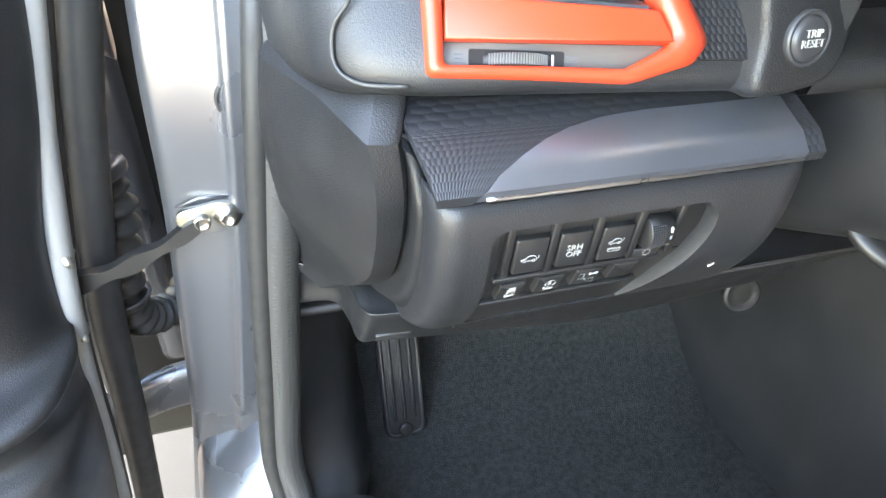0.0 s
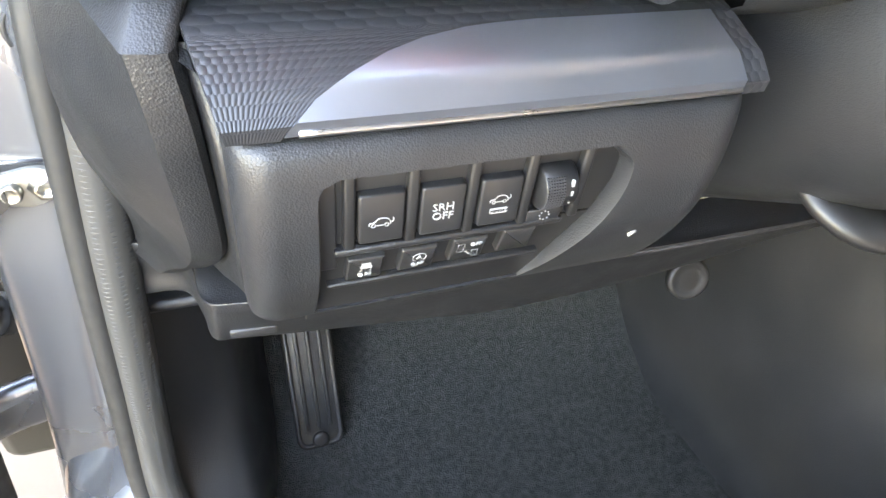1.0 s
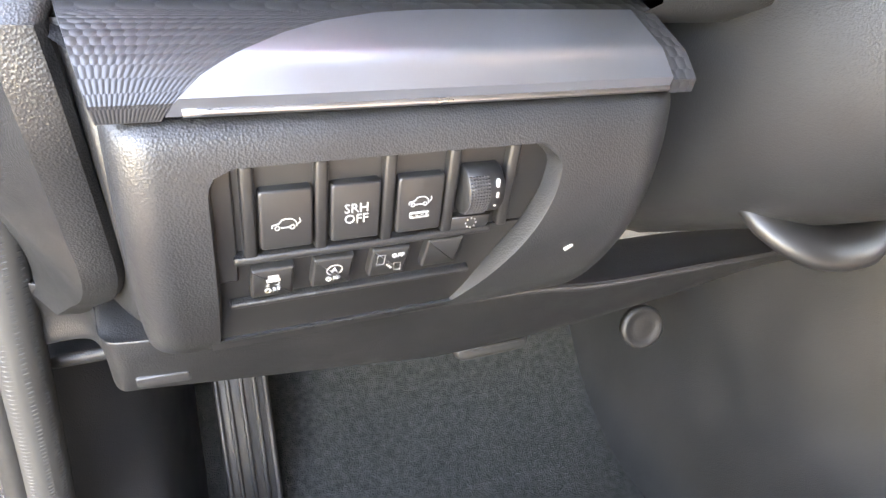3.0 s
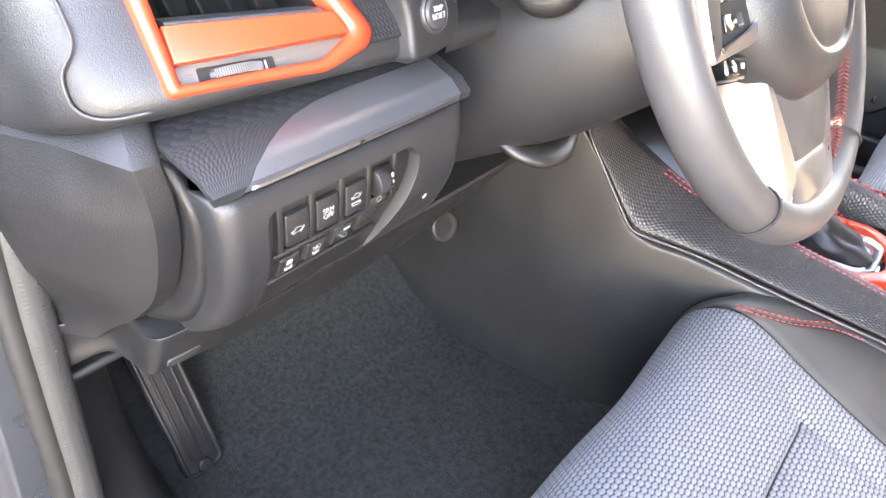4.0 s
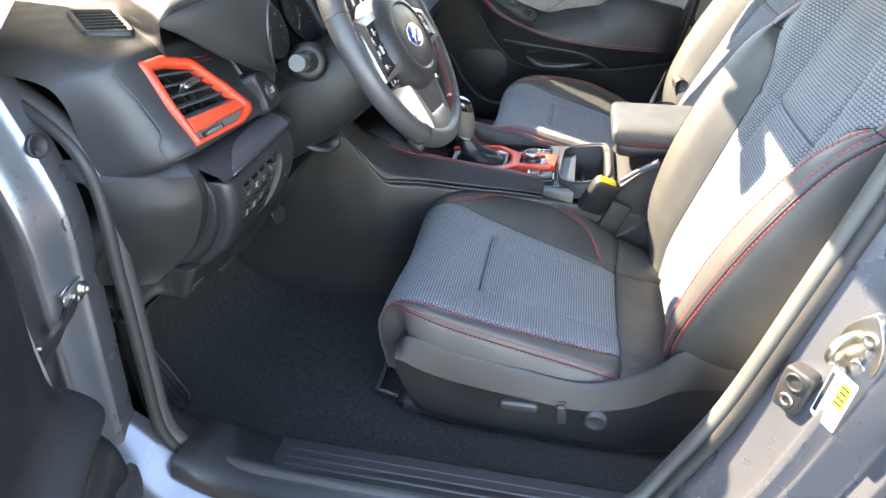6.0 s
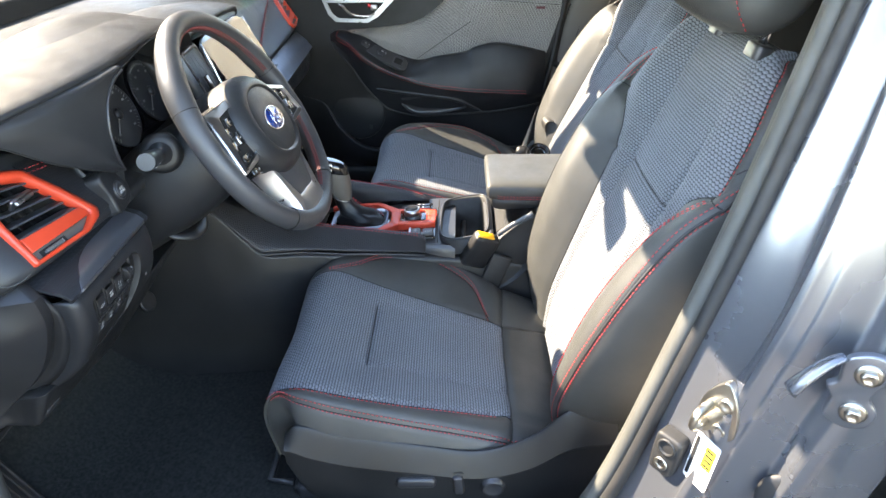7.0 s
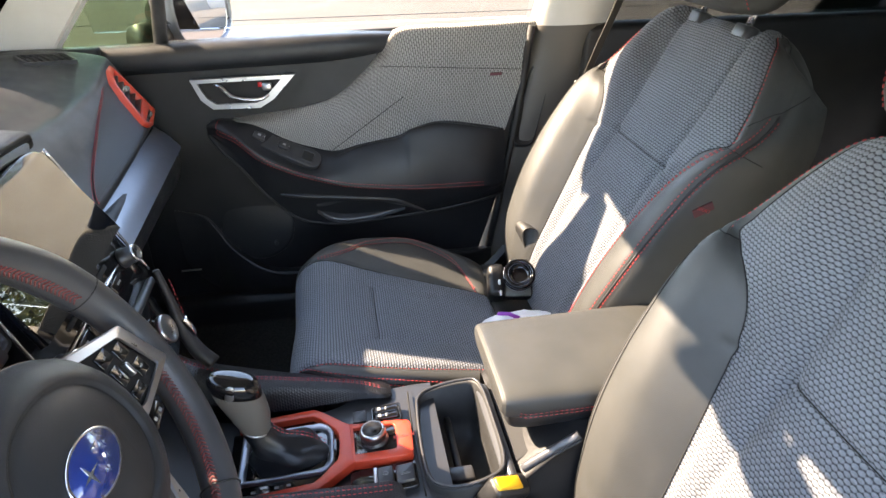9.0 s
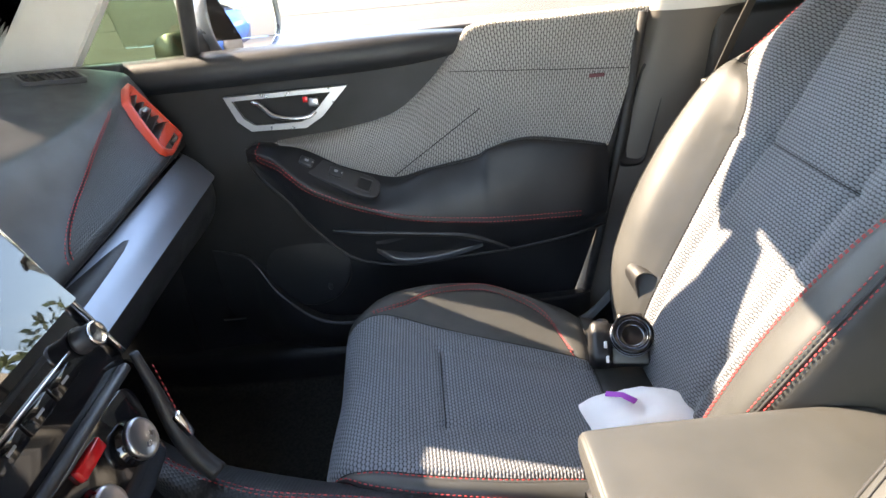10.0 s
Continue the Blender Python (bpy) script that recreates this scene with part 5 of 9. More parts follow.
# knee panel below: honeycomb shelf with a silver sweep
def shelf(x, t, lift=0.0):
    """The shelf surface, t from its front lip to its back edge."""
    y = np.interp(t, (0, 0.08, 0.25, 0.6, 1.0), (0.2475, 0.246, 0.254, 0.278, 0.310))
    z = np.interp(t, (0, 0.08, 0.25, 0.6, 1.0), (0.9075, 0.9135, 0.9225, 0.934, 0.941))
    k = 0.0006 * ((x + 0.60) / 0.1) ** 2
    return (x, y + k - 0.3 * lift, z + lift)


def shelf_part(name, f0, f1, lift, mat, label, n=40, depth=1.0):
    rows = [[shelf(x, t, lift) for x in np.linspace(f0(t), f1(t), n)] for t in (0, 0.02, 0.05, 0.08, 0.12, 0.18, 0.25, 0.30, 0.35, 0.40, 0.44, 0.47, 0.50, 0.52, 0.535, 0.545, 0.56, 0.65, 0.8, 1.0) if t <= depth]
    return part(name, thick(grid(rows), 0.004), mat, knee, label)


knee = part("knee_panel", bmesh.new(), SOFT, dash)
end = lambda t: -0.500 - 0.012 * t  # noqa: E731
sweep = lambda t: np.interp(t, (0, 0.06, 0.18, 0.30, 0.40, 0.47, 0.52, 0.535, 0.545), (-0.689, -0.6864, -0.6777, -0.6642, -0.6503, -0.636, -0.618, -0.606, -0.590)) if t < 0.55 else end(t)  # noqa: E731
shelf_part("hex_shelf", lambda t: -0.7065 - 0.012 * t, sweep, 0.0, HEX, "black honeycomb textured shelf")
shelf_part("hex_shelf", end, lambda t: end(t) + 0.012, 0.0, HEX, "black honeycomb textured shelf end", 8)
shelf_part("silver_sweep", lambda t: sweep(t) + 0.0012, lambda t: end(t) - 0.0008, 0.0014, GREY_TRIM, "smoky satin metallic trim blade", depth=0.546)
bm = tube([shelf(x, 0.02, 0.001) for x in np.linspace(-0.683, -0.502, 30)], 0.0014, 6)
part("bright_edge", bm, SATIN, knee, "bright lower edge of the blade")


KNEE = np.array(spline([(0, 0.262, 0.908), (0.05, 0.249, 0.9065), (0.15, 0.2435, 0.896), (0.35, 0.2425, 0.868), (0.55, 0.249, 0.838), (0.75, 0.268, 0.803), (0.9, 0.292, 0.780), (1.0, 0.315, 0.765)], 160))
XL, XR = -0.7070, -0.4805


def kneep(x, t, lift=0.0):
    """The rounded knee panel, t from its upper edge to its lower one; past its end the wall runs straight back."""
    y, z = np.interp(t, KNEE[:, 0], KNEE[:, 1]), np.interp(t, KNEE[:, 0], KNEE[:, 2])
    past = max(0.0, XL - x)
    x = max(x, XL)
    a, b = max(0.0, (-0.692 - x) / 0.015), max(0.0, (x + 0.510) / 0.030)
    d = 0.015 * (1 - math.sqrt(max(0.0, 1 - min(1, a) ** 2))) + 0.045 * (1 - math.sqrt(max(0.0, 1 - min(1, b) ** 2)))
    return (x - 0.06 * past, y + d + past - lift, z + 0.1 * lift)


RX0, RT0, RT1 = -0.679, 0.175, 0.745
rx1 = lambda t: -0.548 - 0.034 * max(0.0, (t - 0.30) / 0.5) ** 1.6 - 0.012 * max(0.0, (0.26 - t) / 0.085) ** 2  # noqa: E731
def rx0(t):
    """The recess's left edge, rounded at its upper corner."""
    k = max(0.0, 1 - (t - RT0) / 0.07)
    return RX0 + 0.0085 * (1 - math.sqrt(max(0.0, 1 - k * k)))


bm = bmesh.new()
XA = list(XL - np.array((0.05, 0.03, 0.012, 0.004))) + list(np.linspace(XL, -0.690, 14))
XB = XA + list(np.linspace(-0.689, XR, 60))
grid([[kneep(x, t) for x in XB] for t in np.linspace(0, RT0, 10)], bm=bm)
grid([[kneep(x, t) for x in XA + [-0.686, -0.682, rx0(t)]] for t in np.linspace(RT0, RT1, 28)], bm=bm)
grid([[kneep(x, t) for x in np.linspace(rx1(t), XR, 24)] for t in np.linspace(RT0, RT1, 28)], bm=bm)
grid([[kneep(x, t) for x in XB] for t in np.linspace(RT1, 1.0, 10)], bm=bm)
loop = [kneep(x, RT0) for x in np.linspace(rx0(RT0), rx1(RT0), 30)] + [kneep(rx1(t), t) for t in np.linspace(RT0, RT1, 30)][1:] + [kneep(x, RT1) for x in np.linspace(rx1(RT1), RX0, 24)][1:] + [kneep(rx0(t), t) for t in np.linspace(RT1, RT0, 28)][1:-1]
loop = np.array(loop)
mid = loop.mean(0)
rows = [loop, loop + (mid - loop) * 0.01 + np.array((0, 0.0015, 0)), loop + (mid - loop) * 0.03 + np.array((0, 0.010, 0)), loop + (mid - loop) * 0.04 + np.array((0, 0.016, 0))]
grid(rows, closed_u=True, bm=bm)
bmesh.ops.remove_doubles(bm, verts=bm.verts, dist=0.0003)
knee.data = part("tmp", bm, SOFT).data
bpy.data.objects.remove(bpy.data.objects["tmp"])
tagged(knee, "black grained knee panel with a switch recess")
mark = boxed(kneep(-0.531, 0.55, 0.0003), (0.0045, 0.0008, 0.002), 0.0003, pose(0, 0, 0, 0, -30, 0))
part("scuff_mark", mark, WHITE, knee, "small white scuff mark")

# switch bank: an upright face with the keys and a lower one that leans back
SW = frame_of((-0.6165, 0.2515, 0.868), (0, -1, -0.06))
LOWM = SW @ pose(0, -0.0145, 0.0, 15, 0, 0)
bank = part("switch_bank", plate([(-0.066, 0.030), (0.066, 0.030), (0.070, 0.010), (0.060, -0.0135), (-0.066, -0.0135)], SW @ pose(0, 0, 0.0), 0.008, 0.0004), BANK, knee, "black switch bank with white symbols")
part("lower_face", plate([(-0.066, 0.0), (0.060, 0.0), (0.050, -0.026), (0.040, -0.058), (-0.066, -0.061)], LOWM, 0.006, 0.0004), BANK, bank)
for k in range(5):
    x = -0.0500 + 0.0247 * k
    part("divider", boxed(SW @ Vector((x, 0.0055, 0.0008)), (0.0046, 0.037, 0.0070), 0.0012, SW.to_3x3().to_4x4()), BANK, bank)
part("ledge", boxed(SW @ Vector((-0.006, -0.0136, 0.0008)), (0.100, 0.0034, 0.0075), 0.0010, SW.to_3x3().to_4x4()), PLASTIC, bank)
part("end_wedge", boxed(SW @ Vector((-0.0605, 0.002, 0.000)), (0.012, 0.052, 0.004), 0.001, SW.to_3x3().to_4x4()), KEY, bank)
part("lower_rim", boxed(LOWM @ Vector((-0.008, -0.0262, 0.0010)), (0.100, 0.0028, 0.005), 0.0010, LOWM.to_3x3().to_4x4()), PLASTIC, bank)


def glyph_car(m, parent, size):
    """A small outline of a hatchback seen from the side."""
    bm = bmesh.new()
    pts = [(-1, -0.25), (-0.95, 0.0), (-0.5, 0.1), (-0.2, 0.42), (0.45, 0.42), (0.8, 0.1), (0.85, -0.25)]
    tube([m @ Vector((x * size, y * size, 0.0002)) for x, y in evenly(spline(pts, 40), 0.06)], size * 0.055, 5, bm)
    tube([m @ Vector((x * size, -0.28 * size, 0.0002)) for x in np.linspace(-0.35, 0.3, 6)], size * 0.055, 5, bm)
    for cx in (-0.62, 0.52):
        tube([m @ Vector(((cx + 0.17 * math.cos(w)) * size, (-0.28 + 0.17 * math.sin(w)) * size, 0.0002)) for w in np.linspace(0, 2 * math.pi, 14, endpoint=False)], size * 0.05, 5, bm, closed=True)
    tube([m @ Vector((x * size, y * size, 0.0002)) for x, y in spline([(0.95, -0.05), (1.12, 0.15), (1.05, 0.42)], 8)], size * 0.05, 5, bm)
    return part("symbol", bm, WHITE, parent)


for k in range(3):
    m = SW @ pose(-0.0376 + 0.0247 * k, 0.0022, 0.0046, -2, 0, 0)
    key = part("switch", plate(rounded(0.0182, 0.0235, 0.0012, 3), m, 0.010, 0.0009), KEY, bank)
    if k == 1:
        words("lettering", "SRH\nOFF", 0.0052, m @ pose(0, -0.0005, 0.0003), WHITE, key)
    else:
        glyph_car(m @ pose(-0.0005, -0.0015 if k == 0 else 0.0015, 0), key, 0.0046 if k == 0 else 0.0042)
    if k == 2:
        part("print", plate(rounded(0.0078, 0.0026, 0.0004, 2), m @ pose(-0.0003, -0.0042, 0.0004), 0.0004), WHITE, key)
        words("lettering", "MEMORY", 0.0019, m @ pose(-0.0003, -0.0042, 0.0005), DARK, key)
m = SW @ pose(0.0365, 0.0055, 0.0040)
dial = part("dimmer_wheel", lathe([(0.001, -0.0075), (0.0095, -0.0075), (0.0102, -0.0068), (0.0102, 0.0068), (0.0095, 0.0075), (0.001, 0.0075)], m @ pose(-0.0005, 0, -0.003) @ pose(0, 0, 0, 0, 90, 0), 40), BANK, bank, "knurled black dimmer wheel")
bm = bmesh.new()
for a in range(-7, 8):
    for b in range(7):
        w = radians(a * 7)
        box(bm, m @ Vector((-0.0072 + 0.0012 * b, 0.0103 * math.sin(w), -0.003 + 0.0103 * math.cos(w))), (0.0008, 0.0008, 0.0008))
part("knurling", bm, SMOOTH, dial, kind="stuff")
bm = bmesh.new()
for k, h in enumerate((0.0030, 0.0022, 0.0015)):
    box(bm, m @ Vector((0.0035, 0.0060 - 0.0046 * k, 0.0060 + 0.0006 * (1 - abs(k - 1)))), (0.0010, 0.0014, h))
part("marks", bm, WHITE, dial, kind="stuff")
part("dot", lathe([(0.0010, 0), (0.0010, 0.0004), (0.0002, 0.0005)], m @ pose(0.0088, -0.001, 0.0015), 12), WHITE, bank)
cap_ = part("dimmer_label", plate([(-0.0085, 0.003), (0.0085, 0.003), (0.0075, -0.003), (-0.0085, -0.003)], SW @ pose(0.0345, -0.0095, 0.004), 0.005, 0.0005), KEY, bank)
bm = bmesh.new()
for k in range(8):
    w = radians(45 * k)
    box(bm, SW @ Vector((0.0345 + 0.0022 * math.cos(w), -0.0095 + 0.0022 * math.sin(w), 0.0042)), (0.0005, 0.0004, 0.0005))
part("symbol", bm, WHITE, cap_, kind="stuff")
for k in range(4):
    m = LOWM @ pose(-0.0425 + 0.0226 * k, -0.0128 + 0.0012 * k, 0.0042) @ Matrix.Scale(1.15, 4)
    key = part("switch", plate(soften([(-0.0068, 0.0072), (0.0068, 0.0072), (0.0066, -0.0072), (-0.0070, -0.0072)], 0.0008), m, 0.008, 0.0010), KEY, bank)
    if k == 0:
        words("lettering", "OFF", 0.0030, m @ pose(-0.0003, -0.0034, 0.0003), WHITE, key)
        bm = boxed(m @ Vector((0, 0.0035, 0.0002)), (0.0040, 0.0004, 0.0018), 0.0002)
        box(bm, m @ Vector((0, 0.0018, 0.0002)), (0.0052, 0.0004, 0.0013), 0.0002)
        for sx in (-1, 1):
            tube([m @ Vector((sx * 0.0017 + 0.0006 * math.sin(q * 2.4), 0.0006 - 0.0006 * q, 0.0003)) for q in range(4)], 0.00022, 4, bm)
        part("symbol", bm, WHITE, key)
    elif k == 1:
        words("lettering", "OFF", 0.0028, m @ pose(0.0, -0.0032, 0.0003), WHITE, key)
        words("lettering", "A", 0.0032, m @ pose(0.0003, 0.0016, 0.0003), WHITE, key)
        bm = tube([m @ Vector((0.0003 + 0.0026 * math.cos(w), 0.0016 + 0.0026 * math.sin(w), 0.0003)) for w in np.linspace(-0.9, 4.3, 22)], 0.00022, 4)
        part("symbol", bm, WHITE, key)
    elif k == 2:
        words("lettering", "OFF", 0.0027, m @ pose(0.0024, 0.0036, 0.0003), WHITE, key)
        bm = bmesh.new()
        for ring in ([(-0.0048, 0.0048), (-0.0022, 0.0048), (-0.0022, -0.0002), (-0.0048, -0.0002)], [(0.0015, -0.0005), (0.0040, -0.0005), (0.0044, -0.0045), (0.0021, -0.0045)]):
            tube([m @ Vector((x, y, 0.0003)) for x, y in ring], 0.00022, 4, bm, closed=True)
        for q in range(3):
            tube([m @ Vector((-0.0012 + 0.0008 * q, -0.0012 - 0.001 * q, 0.0003)), m @ Vector((-0.0005 + 0.0008 * q, -0.0004 - 0.001 * q, 0.0003))], 0.0002, 4, bm)
        part("symbol", bm, WHITE, key)

# end cap with one crease, the strip beside the knee panel, and the lower strip
sect, side = [], []
CAP = ((0.929, -0.721, 0.272, -0.749, 0.326), (0.907, -0.7185, 0.2705, -0.750, 0.308), (0.885, -0.717, 0.273, -0.7505, 0.301), (0.852, -0.716, 0.284, -0.7495, 0.312), (0.820, -0.7165, 0.300, -0.748, 0.333), (0.795, -0.722, 0.321, -0.751, 0.352), (0.777, -0.731, 0.342, -0.757, 0.367), (0.765, -0.739, 0.354, -0.763, 0.377))
for z, xe, ye, xc, yc in CAP:
    sect.append([(-0.777, yc + 0.075, z), (-0.771, yc + 0.045, z), (xc, yc, z), (0.5 * (xc + xe - 0.0125), 0.5 * (yc + ye + 0.003), z), (xe - 0.0125, ye + 0.003, z), (xe - 0.0115, ye + 0.0018, z), (xe - 0.001, ye, z), (xe + 0.002, ye + 0.0005, z),
                 (xe + 0.0045, ye + 0.004, z), (xe + 0.006, ye + 0.014, z)])
    t = np.interp(z, KNEE[::-1, 2], KNEE[::-1, 0])
    ky = kneep(XL, t)[1]
    side.append([(xe + 0.001, ye + 0.016, z), (xe + 0.004, ye + 0.009, z), (0.5 * (xe + 0.004 + XL), 0.5 * (ye + ky + 0.012), z), (XL - 0.0005, ky + 0.007, z), (XL + 0.004, ky + 0.012, z)])
capm = part("end_cap", loft(sect, 0, 60), PLASTIC, dash, "black plastic end cap of the dashboard")
sharp(capm, 22)
part("side_strip", loft([side[0], *side[1:]], 0, 60), PLASTIC, dash, "black strip between end cap and knee panel")
part("cap_top", grid([sect[0], [(q[0] + 0.006, q[1] + 0.014, 0.940) for q in sect[0]], [(q[0] + 0.012, q[1] + 0.032, 0.952) for q in sect[0]]]), PLASTIC, dash)
part("strip_top", grid([[(-0.718, 0.276, 0.926), (-0.712, 0.272, 0.922), (-0.7045, 0.262, 0.914)], [(-0.726, 0.312, 0.9475), (-0.719, 0.313, 0.946), (-0.7145, 0.314, 0.9405)]]), PLASTIC, dash)
part("cap_base", grid([sect[-1], [(q[0] * 0.6 - 0.4 * 0.735, q[1] + 0.03, 0.766) for q in sect[-1]]]), SMOOTH, dash)
sect = []
for x, y0, z0, y1, z1 in ((-0.772, 0.385, 0.762, 0.390, 0.722), (-0.742, 0.368, 0.762, 0.374, 0.733), (-0.733, 0.350, 0.763, 0.357, 0.728), (-0.7285, 0.322, 0.765, 0.339, 0.724), (-0.712, 0.314, 0.766, 0.336, 0.723), (-0.65, 0.310, 0.767, 0.334, 0.717), (-0.59, 0.310, 0.769, 0.335, 0.709), (-0.55, 0.310, 0.771, 0.335, 0.704), (-0.50, 0.312, 0.760, 0.335, 0.704), (-0.45, 0.318, 0.747, 0.336, 0.705), (-0.36, 0.320, 0.744, 0.337, 0.712), (-0.26, 0.322, 0.742, 0.345, 0.716), (-0.17, 0.325, 0.740, 0.345, 0.716)):
    sect.append([(x, y0 + 0.075, z0 + 0.018), (x, y0 + 0.030, z0 + 0.014), (x, y0 + 0.002, z0 + 0.0105), (x, y0 - 0.004, z0 + 0.008), (x, y0 + 0.3 * (y1 - y0), z0 + 0.4 * (z1 - z0)), (x, y1 - 0.005, z1 + 0.005), (x, y1, z1), (x, y1 + 0.012, z1 + 0.001), (x, y1 + 0.09, z1 + 0.01)])
low = sharp(part("lower_strip", loft(sect, 44, 90), PLASTIC, dash, "black plastic strip along the lower edge"), 24)
# added ridge in paler plastic stands in for the highlight along the edge
part("lip", tube(spline([(-0.565, 0.3085, 0.768), (-0.50, 0.310, 0.764), (-0.45, 0.3155, 0.7535), (-0.36, 0.318, 0.7505), (-0.27, 0.320, 0.749)], 30), 0.0022, 8), SMOOTH, low)
part("column_underplate", thick(grid([[(x, 0.350 + 0.01 * (z - 0.74) / 0.07, z) for x in np.linspace(-0.47, -0.22, 14)] for z in np.linspace(0.735, 0.815, 6)]), 0.003), WHEEL_RIB, dash, "taupe plate under the steering column")
m = frame_of((-0.7060, 0.3265, 0.7370), (-0.05, -0.90, -0.43))
part("hatch_label", plate(rounded(0.026, 0.011, 0.002), m @ pose(0, 0, 0.002), 0.003, 0.0006), SMOOTH, low, "small embossed fuse cover label")
sect = []
for x, y, z in ((-0.678, 0.3325, 0.744), (-0.63, 0.3325, 0.743), (-0.595, 0.3325, 0.742)):
    sect.append([(x, y - 0.010, z + 0.012), (x, y - 0.010, z), (x, y - 0.001, z - 0.017), (x, y + 0.010, z - 0.020)])
part("pull_lip", loft(sect, 12, 12), PLASTIC, low)
part("filler", boxed((-0.595, 0.335, 0.86), (0.20, 0.06, 0.15), 0.01), SMOOTH, dash)
part("kick_pocket", boxed((-0.735, 0.42, 0.700), (0.075, 0.05, 0.010), 0.004), PLASTIC, dash)
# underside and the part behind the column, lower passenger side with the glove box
# near-black cover puts the shade under the dashboard into its colour
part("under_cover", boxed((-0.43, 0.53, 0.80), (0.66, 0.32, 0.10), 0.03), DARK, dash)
sect = []
for x in (0.17, 0.20, 0.35, 0.55, 0.72, 0.755, 0.770):
    e = max(0.0, (x - 0.72) / 0.05) ** 2 * 0.09
    sect.append([(x, 0.300 + e, 0.918), (x, 0.270 + e, 0.905), (x, 0.258 + e, 0.885), (x, 0.250 + e, 0.855), (x, 0.252 + e, 0.825), (x, 0.270 + e, 0.79), (x, 0.32 + e, 0.75), (x, 0.40 + e, 0.68), (x, 0.46 + e, 0.58), (x, 0.60, 0.56)])
glove = part("glove_box", loft(sect, 50, 50), SOFT, dash, "black grained glove box and lower dashboard")
rows = []
for t in np.linspace(0, 1, 10):
    z = 0.917 - 0.046 * t
    rows.append([(x, np.interp(t, (0, 0.15, 0.5, 1), (0.288, 0.279, 0.260, 0.242)) + 0.10 * max(0.0, (x - 0.70) / 0.05) ** 2 * 0.5, z - 0.018 * (0.60 - x) / 0.4 * 0.6) for x in np.linspace(0.205 + 0.01 * t, 0.748 - 0.02 * (1 - math.sin(math.pi * min(1, t + 0.2))), 40)])
part("silver_trim", thick(grid(rows), 0.006), GREY_TRIM, dash, "smoky satin metallic trim across the passenger side")
# near-black tube drawn as the shade in the slot above the trim
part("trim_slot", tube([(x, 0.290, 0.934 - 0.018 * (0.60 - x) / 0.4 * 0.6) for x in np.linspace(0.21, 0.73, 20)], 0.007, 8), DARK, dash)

# ---------------------------------------------------------------- centre stack
def stack(x, z, lift=0.0):
    """A place on the raked centre stack."""
    return Vector((x, 0.193 + 0.41 * (z - 0.913) - 0.925 * lift, z + 0.38 * lift))


STK = frame_of((0, 0.193 + 0.41 * 0.062, 0.975), (0, -0.925, 0.38))
unit = part("media_unit", plate(smooth_outline([(-0.128, 0.112), (0.0, 0.120), (0.128, 0.112), (0.140, 0.0), (0.148, -0.095), (0.10, -0.108), (0.0, -0.110), (-0.10, -0.108), (-0.148, -0.095), (-0.140, 0.0)], 80), STK, 0.05, 0.003), GLOSS, dash, "gloss black media unit with a touchscreen")
part("screen", plate([(-0.130, -0.066), (0.130, -0.066), (0.1245, 0.064), (-0.1245, 0.064)], STK @ pose(0, 0.049, 0.0102, -7, 0, 0), 0.012), SCREEN, unit, "dark reflecting touchscreen glass")
for s in (-1, 1):
    path = [STK @ Vector((s * x, y, 0.003)) for x, y in ((0.130, 0.113), (0.139, 0.02), (0.149, -0.094))]
    part("chrome_edge", tube(spline(path, 20), 0.0022, 8), CHROME, unit, "chrome strip along the media unit")
    m = STK @ pose(s * 0.116, -0.052, 0.0)
    kn = part("knob", lathe([(0.0140, 0.0), (0.0140, 0.004), (0.0122, 0.005), (0.0120, 0.021), (0.0112, 0.0225), (0.0095, 0.0215), (0.0005, 0.0212)], m, 36), SMOOTH, unit, "black knob with a chrome ring")
    part("ring", lathe([(0.0121, 0.0185), (0.0125, 0.0205), (0.0115, 0.0230), (0.0098, 0.0222)], m, 36), CHROME, kn)
for k in range(4):
    part("media_key", boxed(STK @ Vector((-0.066 + 0.044 * k, -0.062, 0.001)), (0.041, 0.016, 0.004), 0.0012, STK.to_3x3().to_4x4()), GLOSS, unit, "gloss key")
    part("key_print", boxed(STK @ Vector((-0.066 + 0.044 * k, -0.062, 0.0032)), (0.012, 0.0026, 0.0004), 0, STK.to_3x3().to_4x4()), WHITE, unit)
part("chrome_bar", boxed(STK @ Vector((0.0, -0.050, 0.001)), (0.19, 0.003, 0.004), 0.001, STK.to_3x3().to_4x4()), CHROME, unit)
part("disc_slot", boxed(STK @ Vector((0.0, -0.036, 0.0005)), (0.14, 0.006, 0.003), 0.001, STK.to_3x3().to_4x4()), DARK, unit)
part("lower_bezel", boxed(STK @ Vector((0.0, -0.104, 0.003)), (0.27, 0.011, 0.012), 0.004, STK.to_3x3().to_4x4()), SMOOTH, unit, "dark rail under the media unit")
